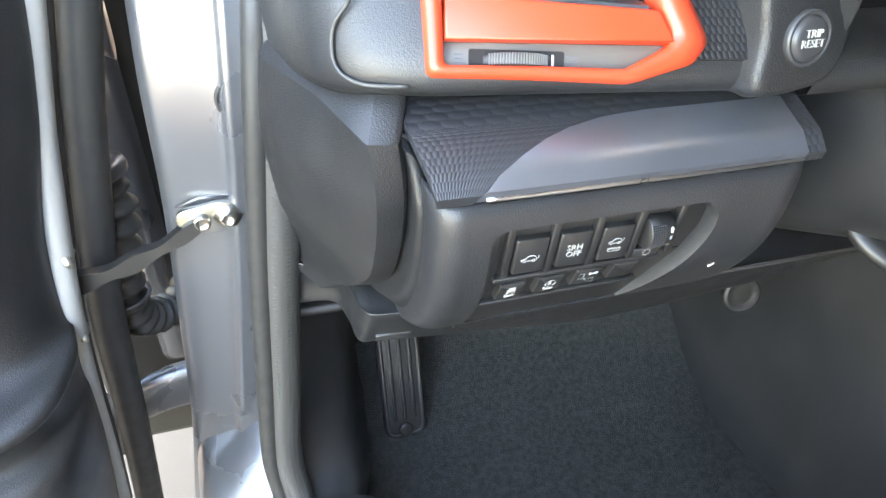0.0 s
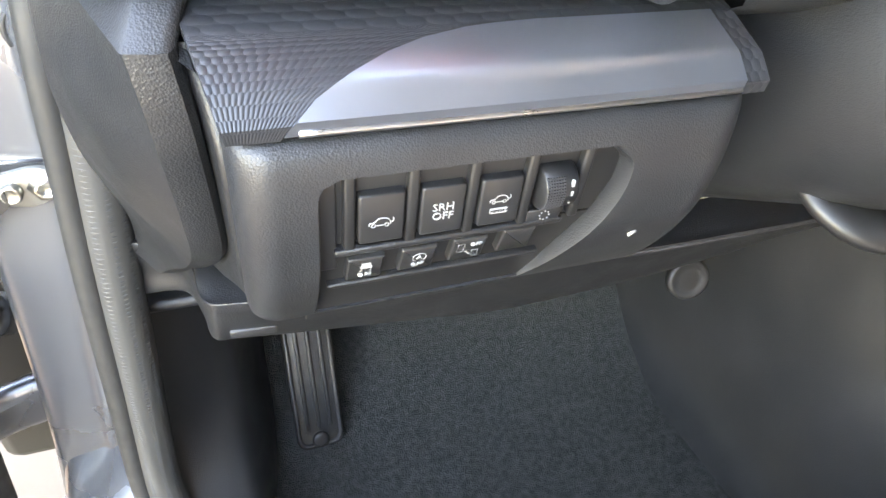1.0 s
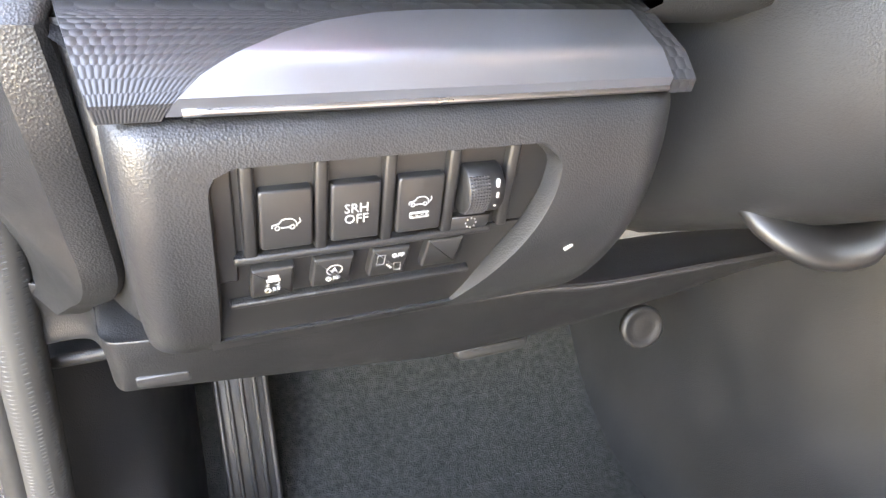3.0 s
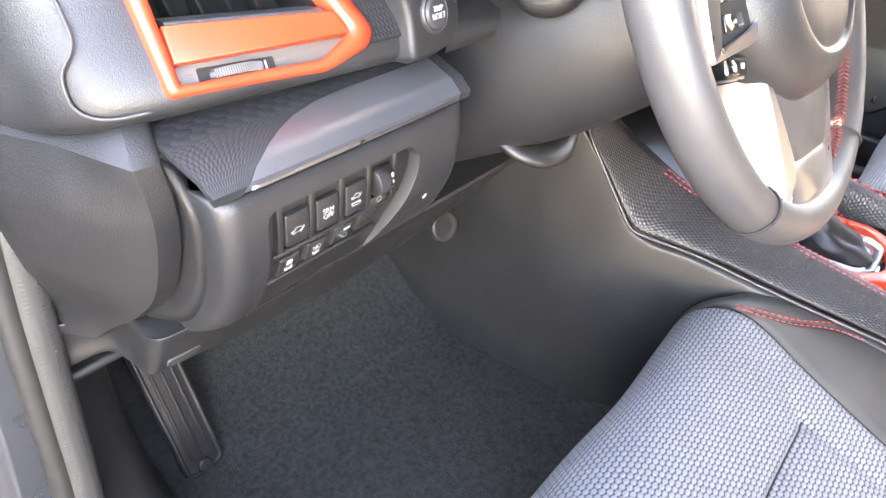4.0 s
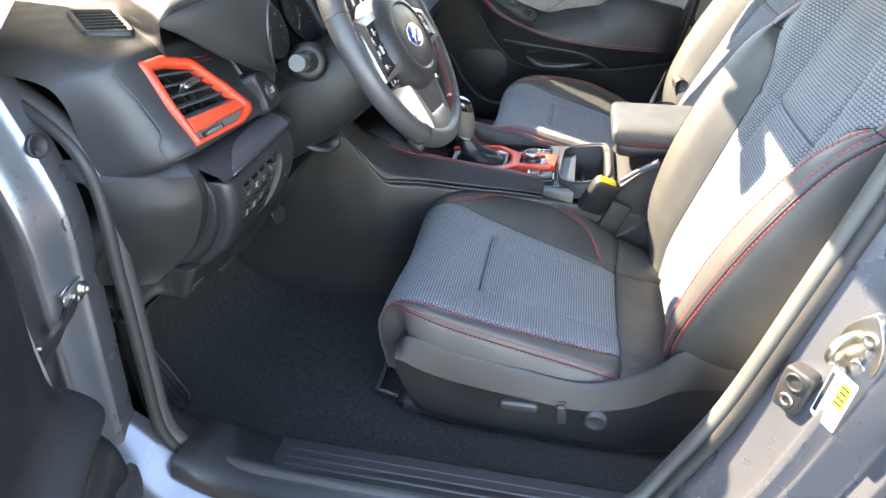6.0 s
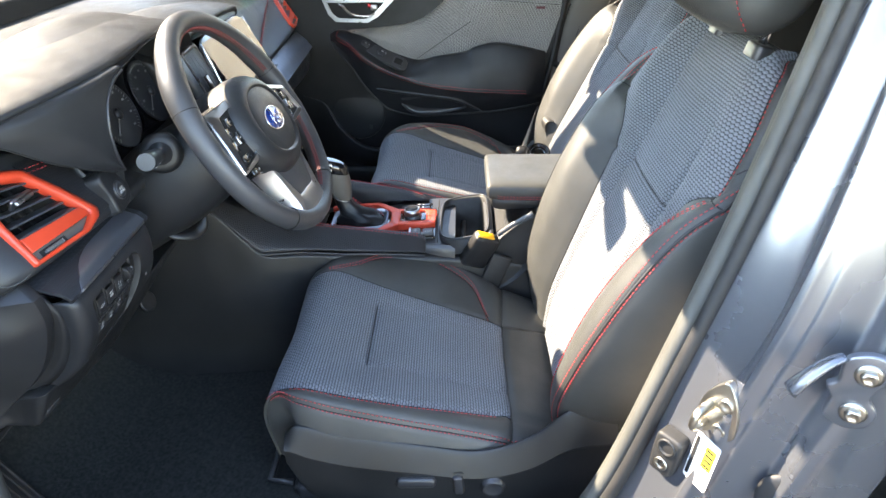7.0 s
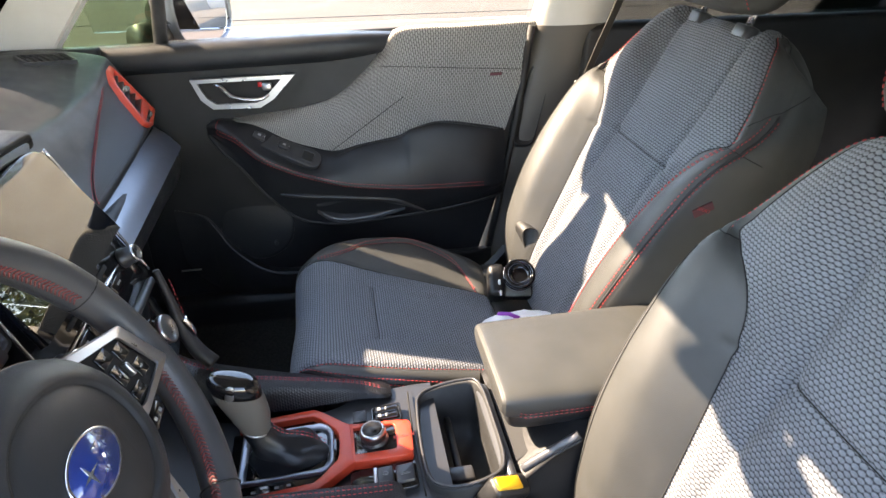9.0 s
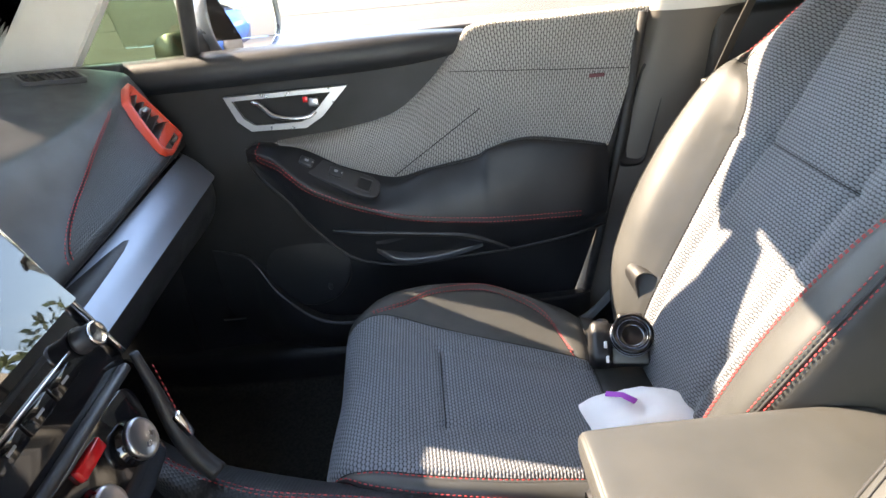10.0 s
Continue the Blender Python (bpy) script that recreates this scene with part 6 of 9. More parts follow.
# left centre vent and the hood above
for s in (-1,):
    m = STK @ pose(s * 0.178, 0.062, -0.004, 0, 0, -s * 3)
    v = part("centre_vent", ring_plate(rounded(0.074, 0.118, 0.008), rounded(0.062, 0.104, 0.005), m @ pose(0, 0, 0.004), 0.02), SMOOTH, dash, "black centre air vent")
    # near-black duct floor for the depth shade of the vent
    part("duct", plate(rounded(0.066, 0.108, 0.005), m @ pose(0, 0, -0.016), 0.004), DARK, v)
    for k in range(4):
        part("slat", boxed(m @ Vector((-0.021 + 0.014 * k, 0, -0.004)), (0.003, 0.102, 0.014), 0.001, m.to_3x3().to_4x4() @ pose(0, 0, 0, 0, 20, 0)), SMOOTH, v)
    part("louvre_tab", boxed(m @ Vector((0.004, -0.012, 0.004)), (0.006, 0.030, 0.008), 0.002, m.to_3x3().to_4x4()), SATIN, v, "satin silver louvre tab")
    part("bright_edge", tube([m @ Vector((-s * -0.035, q, 0.005)) for q in (-0.056, 0.056)], 0.0026, 6), SATIN, v)
sect = []
for x, k in ((-0.150, -0.012), (-0.135, 0.0), (0.0, 0.006), (0.120, 0.0), (0.132, -0.012)):
    sect.append([(x, 0.274, 1.092 + k), (x, 0.268, 1.100 + k), (x, 0.280, 1.108 + k), (x, 0.36, 1.112 + k), (x, 0.45, 1.10 + k), (x, 0.50, 1.085)])
part("centre_hood", loft(sect, 24, 30), SOFT, dash, "grained pad above the media unit")
# climate panel
part("climate_panel", plate(smooth_outline([(-0.125, 0.03), (0.0, 0.035), (0.125, 0.03), (0.115, -0.03), (0.09, -0.055), (-0.09, -0.055), (-0.115, -0.03)], 60), STK @ pose(0, -0.150, -0.008), 0.05, 0.003), GLOSS, dash, "gloss black climate panel")
for x, y, r in ((-0.080, -0.158, 0.0205), (0.0, -0.162, 0.0185), (0.080, -0.158, 0.0205)):
    m = STK @ pose(x, y, -0.008)
    kn = part("climate_knob", lathe([(r + 0.003, 0), (r + 0.003, 0.003), (r, 0.004), (r, 0.014), (r - 0.002, 0.016), (r - 0.004, 0.0135), (0.0005, 0.0130)], m, 40), GLOSS, dash, "black climate knob with a silver ring")
    part("ring", lathe([(r + 0.0004, 0.009), (r + 0.0010, 0.0145), (r - 0.0008, 0.0175), (r - 0.0036, 0.0155)], m, 40), SATIN, kn, "satin silver ring")
    bm = tube([m @ Vector((0.62 * r * math.cos(w), 0.62 * r * math.sin(w), 0.0134)) for w in np.linspace(1.9, 4.4, 16)], 0.0006, 5)
    for qx, qy in ((0.004, 0.003), (0.006, -0.004), (-0.002, -0.001)):
        box(bm, m @ Vector((qx, qy, 0.0134)), (0.003, 0.0022, 0.0005), 0, m.to_3x3().to_4x4())
    part("knob_print", bm, WHITE, kn, "unreadable white knob print")
part("hazard_switch", boxed(STK @ Vector((0.030, -0.127, -0.005)), (0.044, 0.014, 0.008), 0.002, STK.to_3x3().to_4x4()), RED_GLOSS, dash, "red hazard switch")

# ---------------------------------------------------------------- steering column and wheel
TILT = radians(31)
WC = Vector((-0.345, 0.110, 1.010))
EN, EV = Vector((0, -math.cos(TILT), math.sin(TILT))), Vector((0, math.sin(TILT), math.cos(TILT)))
WM = Matrix.Translation(WC) @ Matrix((Vector((1, 0, 0)), EV, EN)).transposed().to_4x4() @ pose(0, 0, 0, 0, 0, -6)
col = thing("steering_column", "grained black steering column shroud with two stalks", "steering column", (-0.345, 0.25, 0.93))
sect = []
for d, rx, ru, rl in ((0.030, 0.060, 0.048, 0.052), (0.045, 0.070, 0.056, 0.062), (0.10, 0.088, 0.062, 0.075), (0.17, 0.098, 0.066, 0.085), (0.25, 0.104, 0.068, 0.088), (0.34, 0.108, 0.07, 0.09)):
    c = WC - EN * d
    row = []
    for w in np.linspace(0, 2 * math.pi, 24, endpoint=False):
        a, b = math.cos(w), math.sin(w)
        row.append(c + Vector((1, 0, 0)) * rx * math.copysign(abs(a) ** 0.7, a) + EV * (ru if b > 0 else rl) * math.copysign(abs(b) ** 0.8, b))
    sect.append(row)
part("shroud", loft(sect, 0, 30, True, True), SOFT, col, "grained black column shroud")
part("tilt_lever", tube(spline([(-0.405, 0.285, 0.848), (-0.402, 0.255, 0.832), (-0.385, 0.236, 0.824), (-0.355, 0.232, 0.822), (-0.325, 0.240, 0.826)], 20), [0.010, 0.013, 0.015, 0.014, 0.010], 12, flat=0.55), BANK, col, "dark tilt lever")
for s, tip, base, nm in ((-1, (-0.535, 0.204, 1.020), (-0.462, 0.222, 1.000), "light stalk"), (1, (-0.222, 0.190, 1.028), (-0.285, 0.215, 1.000), "wiper stalk")):
    a, b = Vector(base), Vector(tip)
    m = Matrix.Translation(a) @ (b - a).to_track_quat("Z", "Y").to_matrix().to_4x4()
    L = (b - a).length
    st = part("stalk", lathe([(0.017, -0.03), (0.017, -0.012), (0.0112, -0.010), (0.0105, L * 0.2), (0.0112, L * 0.45), (0.0124, L * 0.52), (0.0126, L - 0.004), (0.0115, L), (0.0005, L + 0.0012)], m, 28), SMOOTH, col, "black " + nm)
    sharp(part("end_face", lathe([(0.0127, L - 0.007), (0.0129, L - 0.006), (0.0129, L - 0.001), (0.0120, L + 0.0012), (0.0005, L + 0.0016)], m, 28), LIGHT_CAP, st, "mid grey end of the stalk"), 35)
    part("collar", lathe([(0.026, -0.10), (0.027, -0.040), (0.030, -0.034), (0.031, -0.026), (0.027, -0.020), (0.021, -0.018)], m, 28), PLASTIC, st)
    bm = bmesh.new()
    for k in range(5):
        w = radians(-150 + 30 * k)
        q = m @ Vector((0.0124 * math.cos(w), 0.0124 * math.sin(w), L * (0.62 + 0.06 * (k % 2))))
        box(bm, q, (0.0022, 0.0022, 0.0022), 0.0006)
    part("stalk_print", bm, WHITE, st, "unreadable white stalk symbols")

wheel = thing("steering_wheel", "black leather steering wheel with red stitching and silver spokes", "steering wheel", WC)


def wpt(r, deg, h=0.0):
    return WM @ Vector((r * math.cos(radians(deg)), r * math.sin(radians(deg)), h))


def rim_ring(a0, a1, n):
    rows = []
    for a in np.linspace(a0, a1, n):
        grip = 0.0025 * (math.exp(-((((a % 360) - 150) / 16) ** 2)) + math.exp(-((((a % 360) - 30) / 16) ** 2)))
        rows.append([WM @ Vector(((0.1765 + (0.0155 + grip) * math.cos(w)) * math.cos(radians(a)), (0.1765 + (0.0155 + grip) * math.cos(w)) * math.sin(radians(a)), (0.0175 + grip) * math.sin(w))) for w in np.linspace(0, 2 * math.pi, 18, endpoint=False)])
    return rows


def on_rim(a, w, lift=0.0003):
    grip = 0.0025 * (math.exp(-((((a % 360) - 150) / 16) ** 2)) + math.exp(-((((a % 360) - 30) / 16) ** 2)))
    r = 0.1765 + (0.0155 + grip + lift) * math.cos(radians(w))
    return wpt(r, a, (0.0175 + grip + lift) * math.sin(radians(w)))


part("rim", grid(rim_ring(0, 357, 120), closed_u=True, closed_v=True), HIDE, wheel, "black leather steering wheel rim")
bm = bmesh.new()
for a0, a1 in ((22, 158), (202, 248), (292, 356)):
    for k in range(int((a1 - a0) * 0.75)):
        a = a0 + k / 0.75
        for e in (-1, 1):
            tube([on_rim(a, 163 + 13 * e), on_rim(a + 1.2, 163)], 0.0009, 4, bm)
part("stitching", bm, RED_DARK, wheel, "red cross stitching inside the rim", kind="stuff")
for a in (20, 160, 235, 305):
    part("rim_seam", tube([WM @ Vector(((0.1765 + 0.0166 * math.cos(w)) * math.cos(radians(a)), (0.1765 + 0.0166 * math.cos(w)) * math.sin(radians(a)), 0.0186 * math.sin(w))) for w in np.linspace(0, 2 * math.pi, 20, endpoint=False)], 0.0010, 5, closed=True), DARK, wheel)
# hub: fat rounded cover with a flat disc behind a moulded ring
HUBC = Vector((-0.010, -0.007, 0))
rows = []
for k, h in ((1.0, -0.045), (1.0, 0.002), (0.985, 0.012), (0.94, 0.021), (0.86, 0.029), (0.76, 0.0345), (0.685, 0.0365), (0.660, 0.0362), (0.645, 0.0338), (0.625, 0.0336), (0.600, 0.0350), (0.30, 0.0364), (0.01, 0.0370)):
    rows.append([WM @ (HUBC + Vector((k * 0.099 * math.copysign(abs(math.cos(w)) ** 0.88, math.cos(w)), k * (0.082 if math.sin(w) > 0 else 0.086) * math.copysign(abs(math.sin(w)) ** 0.93, math.sin(w)), h))) for w in np.linspace(0, 2 * math.pi, 72, endpoint=False)])
hub = part("hub", grid(rows, closed_u=True, caps=True), SOFT, wheel, "grained black airbag cover")
EMB = WM @ pose(-0.012, -0.009, 0.0365, 0, 0, 3)
bd = part("badge", lathe([(1.0, 0.0), (1.0, 0.0018), (0.95, 0.0026), (0.91, 0.0018), (0.001, 0.0018)], EMB @ Matrix.Diagonal((0.0335, 0.0195, 1, 1)), 40), [CHROME], wheel, "oval chrome and blue badge")
part("badge_field", lathe([(0.91, 0.0010), (0.91, 0.0021), (0.001, 0.0024)], EMB @ Matrix.Diagonal((0.0335, 0.0195, 1, 1)), 40), BLUE, bd, "blue enamel")
for x, y, r in ((-0.011, 0.000, 0.0125), (0.010, 0.008, 0.0045), (0.018, 0.002, 0.0045), (0.012, -0.005, 0.0045), (0.003, -0.010, 0.004), (0.021, 0.008, 0.004)):
    out = [(x + r * k * math.cos(radians(w)), y + 0.7 * r * k * math.sin(radians(w))) for w, k in ((0, 1), (45, 0.18), (90, 1), (135, 0.18), (180, 1), (225, 0.18), (270, 1), (315, 0.18))]
    part("badge_mark", plate(out, EMB @ pose(0, 0, 0.0030), 0.0008), CHROME, bd)


def key_pod(out, cut, keys, toggle):
    """A side spoke: angular silver bezel round a black pad of flush keys."""
    mx, my = (sum(q[i] for q in cut) / len(cut) for i in (0, 1))
    sp = part("spoke", plate(soften([(mx + 1.02 * (x - mx), my + 1.02 * (y - my)) for x, y in out], 0.006, 4), WM @ pose(0, 0, 0.008), 0.030, 0.004), SMOOTH, wheel, "black side spoke with keys")
    lip = [(a[0] + 0.14 * (b[0] - a[0]), a[1] + 0.14 * (b[1] - a[1])) for a, b in zip(out, cut)]
    rows = [[WM @ Vector((*q, h)) for q in soften(ring, 0.004, 4)] for ring, h in ((out, 0.002), (out, 0.0165), (lip, 0.0185), (cut, 0.0210), ([(mx + 0.985 * (x - mx), my + 0.985 * (y - my)) for x, y in cut], 0.0185))]
    sharp(part("bezel", grid(rows, closed_u=True), SATIN, sp, "satin silver bezel round the keys"), 30)
    part("key_pad", plate(cut, WM @ pose(0, 0, 0.0172), 0.008, 0.0006), DARK, sp)
    for kx, ky, w, h in keys:
        key = part("key", plate(rounded(w, h, 0.0012, 3), WM @ pose(kx, ky, 0.0190), 0.004, 0.0006), GLOSS, sp)
        bm = boxed(WM @ Vector((kx - 0.0008, ky, 0.0191)), (0.0018, 0.0014, 0.0004), 0, WM.to_3x3().to_4x4())
        box(bm, WM @ Vector((kx + 0.0016, ky + 0.0006, 0.0191)), (0.0009, 0.0022, 0.0004), 0, WM.to_3x3().to_4x4())
        part("key_mark", bm, WHITE, key, "unreadable white key mark")
    part("toggle", boxed(WM @ Vector((*toggle, 0.0195)), (0.0042, 0.013, 0.006), 0.0012, WM.to_3x3().to_4x4()), SATIN, sp)


key_pod([(0.058, 0.046), (0.146, 0.024), (0.166, -0.030), (0.086, -0.040), (0.076, -0.036)], [(0.062, 0.036), (0.128, 0.020), (0.1435, -0.0235), (0.090, -0.031), (0.080, -0.028)],
        [(0.098, 0.018, 0.020, 0.013), (0.120, 0.010, 0.016, 0.014), (0.124, -0.012, 0.016, 0.015), (0.100, -0.021, 0.020, 0.010), (0.096, -0.001, 0.012, 0.018)], (0.109, -0.004))
key_pod([(-0.096, -0.044), (-0.106, -0.046), (-0.1645, -0.050), (-0.160, 0.046), (-0.078, 0.052)], [(-0.100, -0.034), (-0.110, -0.037), (-0.158, -0.044), (-0.136, 0.034), (-0.082, 0.040)],
        [(-0.112, 0.022, 0.020, 0.013), (-0.133, 0.010, 0.013, 0.014), (-0.141, -0.012, 0.015, 0.016), (-0.130, -0.031, 0.026, 0.010), (-0.112, -0.004, 0.012, 0.020)], (-0.126, -0.005))
# small key group under the pads
for kx, ky, a in ((0.104, -0.050, 8), (-0.112, -0.056, -8)):
    low = part("lower_keys", boxed((0, 0, 0), (0.030, 0.013, 0.022), 0.003, WM @ pose(kx, ky, 0.000, 0, 0, a)), GLOSS, wheel, "gloss black lower key pair")
    for d in (-0.007, 0.006):
        part("key_mark", boxed((0, 0, 0), (0.0040, 0.0034, 0.0004), 0, WM @ pose(kx + d, ky, 0.0112, 0, 0, a)), WHITE, low, "unreadable white key mark")
# bottom spoke: dark flat panel in a slim silver frame that widens into the foot
CX = -0.008
sharp(part("spoke", plate(soften([(CX - 0.062, -0.070), (CX - 0.052, -0.092), (CX - 0.038, -0.122), (CX - 0.030, -0.131), (CX + 0.030, -0.131), (CX + 0.038, -0.122), (CX + 0.052, -0.092), (CX + 0.062, -0.070)], 0.004, 4), WM @ pose(0, 0, 0.0135), 0.018, 0.0025), HIDE, wheel, "black centre panel of the bottom spoke"), 30)
for s in (-1, 1):
    rows = []
    for t in np.linspace(0, 1, 14):
        y0 = -0.066 - 0.099 * t
        xi = 0.064 - 0.029 * min(1.0, t / 0.62)
        xo = 0.074 - 0.022 * t ** 0.7 + 0.006 * max(0.0, t - 0.7) / 0.3
        z = 0.0125 - 0.004 * t ** 2
        rows.append([WM @ Vector((CX + s * x, y0, h)) for x, h in ((xi - 0.006, z - 0.012), (xi, z), (xi + 0.0025, z + 0.0015), (xo - 0.002, z + 0.0005), (xo, z - 0.0015), (xo + 0.010, z - 0.030), (xi, z - 0.032))])
    sharp(part("spoke_leg", grid(rows, closed_u=True, caps=True), SATIN, wheel, "satin silver leg of the bottom spoke"), 30)
sharp(part("spoke_foot", plate(soften([(CX - 0.037, -0.130), (CX + 0.037, -0.130), (CX + 0.055, -0.163), (CX + 0.030, -0.168), (CX - 0.030, -0.168), (CX - 0.055, -0.163)], 0.005, 4), WM @ pose(0, 0, 0.0115), 0.014, 0.003), SATIN, wheel, "satin silver foot of the bottom spoke"), 30)

# ---------------------------------------------------------------- centre console
con = thing("centre_console", "black centre console with orange shifter frame and cup holder", "console", (0, -0.1, 0.5))


def deck(x, y, lift=0.0):
    return Vector((x, y, 0.656 + 0.10 * (-0.11 - y) * -0.0 + 0.12 * (-0.11 - y) * 1.0 * (1 if y > -0.11 else 0.25) * 1.0 + lift))


def deck_m(x, y, lift=0.0, turn=0):
    return frame_of(deck(x, y, lift), (0, 0.115, 1.0), (0, 1, 0)) @ pose(0, 0, 0, 0, 0, turn)


# body: deck and inner walls
sect = []
for y, w, zt in ((0.36, 0.20, 0.70), (0.26, 0.17, 0.680), (0.15, 0.120, 0.640), (0.05, 0.100, 0.634), (-0.05, 0.098, 0.645), (-0.10, 0.112, 0.652), (-0.17, 0.122, 0.655), (-0.215, 0.124, 0.655)):
    sect.append([(-w - 0.02, y, 0.40), (-w - 0.01, y, zt - 0.10), (-w, y, zt - 0.03), (-w + 0.008, y, zt - 0.008), (-w + 0.02, y, zt - 0.006), (0.0, y, zt - 0.008), (w - 0.02, y, zt - 0.006), (w - 0.008, y, zt - 0.008), (w, y, zt - 0.03), (w + 0.01, y, zt - 0.10), (w + 0.02, y, 0.40)])
part("body", loft(sect, 60, 50), SMOOTH, con)
# padded rails at both sides: a stitched crest, a fine textured outer face and a moulded joint below it
RAIL = ((0.272, 0.168, 0.790, 0.182, 0.800, 0.2135, 0.776), (0.235, 0.150, 0.755, 0.168, 0.768, 0.2115, 0.735), (0.187, 0.125, 0.715, 0.150, 0.735, 0.2085, 0.678), (0.150, 0.108, 0.680, 0.138, 0.718, 0.196, 0.672), (0.08, 0.096, 0.650, 0.119, 0.700, 0.178, 0.666),
        (0.014, 0.094, 0.645, 0.113, 0.690, 0.1655, 0.657), (-0.05, 0.090, 0.652, 0.109, 0.681, 0.155, 0.651), (-0.10, 0.088, 0.656, 0.104, 0.673, 0.147, 0.646), (-0.135, 0.084, 0.656, 0.097, 0.664, 0.139, 0.641), (-0.150, 0.092, 0.652, 0.102, 0.655, 0.134, 0.636))
for s in (-1, 1):
    sect = []
    for y, xi, zi, xc, zc, xo, zo in RAIL:
        sect.append([(s * xi, y, zi), (s * (xi + 0.25 * (xc - xi)), y, zi + 0.75 * (zc - zi)), (s * (xc - 0.004), y, zc - 0.001), (s * (xc + 0.006), y, zc - 0.001), (s * (xc + 0.45 * (xo - xc)), y, zc - 0.28 * (zc - zo)), (s * (xo - 0.004), y, zc - 0.72 * (zc - zo)), (s * xo, y, zo + 0.004), (s * (xo - 0.004), y, zo)])
    pad = part("knee_rail", loft(sect, 40, 60), CARBON, con, "padded black console rail with a fine woven texture")
    bm = bmesh.new()
    pts = spline([(s * xc, y, zc + 0.0016) for y, xi, zi, xc, zc, xo, zo in RAIL[2:-1]], 70)
    stitches(pts, (0, 0.2, 1), bm=bm, width=0.00085)
    stitches([q + np.array((s * 0.007, 0, -0.0016)) for q in pts], (0, 0.2, 1), bm=bm, width=0.00085)
    part("stitching", bm, RED, pad, "red stitching", kind="stuff")
    path = evenly(soften([(s * 0.186, 0.285, 0.803), (s * 0.2135, 0.268, 0.776), (s * 0.2095, 0.188, 0.676), (s * 0.184, 0.112, 0.668), (s * 0.1665, 0.014, 0.655), (s * 0.149, -0.090, 0.6455), (s * 0.136, -0.150, 0.635)], 0.012, 6, False), 0.008)
    part("panel_joint", tube([tuple(np.array(q) + np.array((s * 0.0015, 0, 0))) for q in path], 0.0022, 6), SMOOTH, con, "narrow bright joint under the textured panel")
    # slim padded strip from the stack down to the rail, with a bright clip
    path = spline([(s * 0.150, 0.172, 0.885), (s * 0.149, 0.166, 0.855), (s * 0.147, 0.160, 0.820), (s * 0.144, 0.152, 0.780), (s * 0.141, 0.138, 0.745), (s * 0.136, 0.118, 0.722)], 30)
    part("console_leg", tube(path, [0.005, 0.006, 0.008, 0.010, 0.012, 0.012], 12), SOFT, con)
    bm = bmesh.new()
    stitches([q + np.array((s * 0.002, -0.0095, 0.003)) for q in path[4:16]], (0, -1, 0.3), bm=bm)
    part("stitching", bm, RED, con, "red stitching", kind="stuff")
    part("clip", boxed((s * 0.1445, 0.1435, 0.789), (0.012, 0.010, 0.034), 0.003, pose(0, 0, 0, -18, 0, 0)), CHROME, con, "satin silver clip")
# front side walls of the console towards the footwell
for s in (-1, 1):
    sect = []
    for y, x, zt in ((0.69, 0.235, 0.86), (0.55, 0.232, 0.85), (0.42, 0.23, 0.84), (0.30, 0.222, 0.80), (0.24, 0.214, 0.745), (0.185, 0.206, 0.678), (0.11, 0.182, 0.664), (0.014, 0.164, 0.652), (-0.15, 0.135, 0.632), (-0.30, 0.130, 0.62), (-0.5, 0.13, 0.60)):
        sect.append([(s * (x - 0.03), y, zt), (s * (x - 0.006), y, zt - 0.006), (s * x, y, zt - 0.03), (s * (x + 0.010), y, 0.50), (s * (x + 0.02), y, 0.38)])
    part("side_wall", loft(sect, 24, 60), PLASTIC, con)


def on_deck(q, lift):
    return deck(q[0], q[1], lift)


def densify(pts, n):
    return [tuple(np.array(pts[i]) + (np.array(pts[(i + 1) % len(pts)]) - np.array(pts[i])) * k / n) for i in range(len(pts)) for k in range(n)]


def strip(a, b, low, high, bm, closed=False, edge=0.0018):
    """A raised moulding on the deck between two outlines of equal count, its edges rounded."""
    a, b = (np.array(q, float) for q in (a, b))
    d = (b - a) / (np.linalg.norm(b - a, axis=1)[:, None] + 1e-9) * edge
    rows = [(a, low), (a, high - edge), (a + 0.35 * d, high - 0.3 * edge), (a + d, high), (b - d, high), (b - 0.35 * d, high - 0.3 * edge), (b, high - edge), (b, low)]
    return grid([[on_deck(q, h) for q in r] for r, h in rows], closed_u=closed, bm=bm)


# orange frame: two arms round the shifter, a waist, and a box round the knob
bm = bmesh.new()
arm_o, arm_i = [(0.081, 0.085), (0.080, 0.03), (0.078, -0.028), (0.066, -0.044), (0.036, -0.074), (0.030, -0.082)], [(0.068, 0.085), (0.067, 0.03), (0.064, -0.026), (0.054, -0.038), (0.026, -0.060), (0.012, -0.066)]
strip(arm_i, arm_o, -0.006, 0.0095, bm)
arm_o, arm_i = [(-0.078, 0.085), (-0.078, 0.03), (-0.078, -0.034), (-0.070, -0.048), (-0.050, -0.078), (-0.046, -0.086)], [(-0.065, 0.085), (-0.065, 0.03), (-0.065, -0.028), (-0.058, -0.038), (-0.034, -0.061), (-0.020, -0.066)]
strip(arm_o, arm_i, -0.006, 0.0095, bm)
strip([(0.0305, -0.0825), (0.0, -0.0845), (-0.0465, -0.0865)], [(0.014, -0.0645), (-0.003, -0.0655), (-0.022, -0.0645)], -0.006, 0.0096, bm)
outer = [(0.0305, -0.080), (0.026, -0.100), (0.022, -0.150), (0.018, -0.168), (0.012, -0.171), (-0.040, -0.169), (-0.047, -0.166), (-0.049, -0.150), (-0.048, -0.100), (-0.0465, -0.084)]
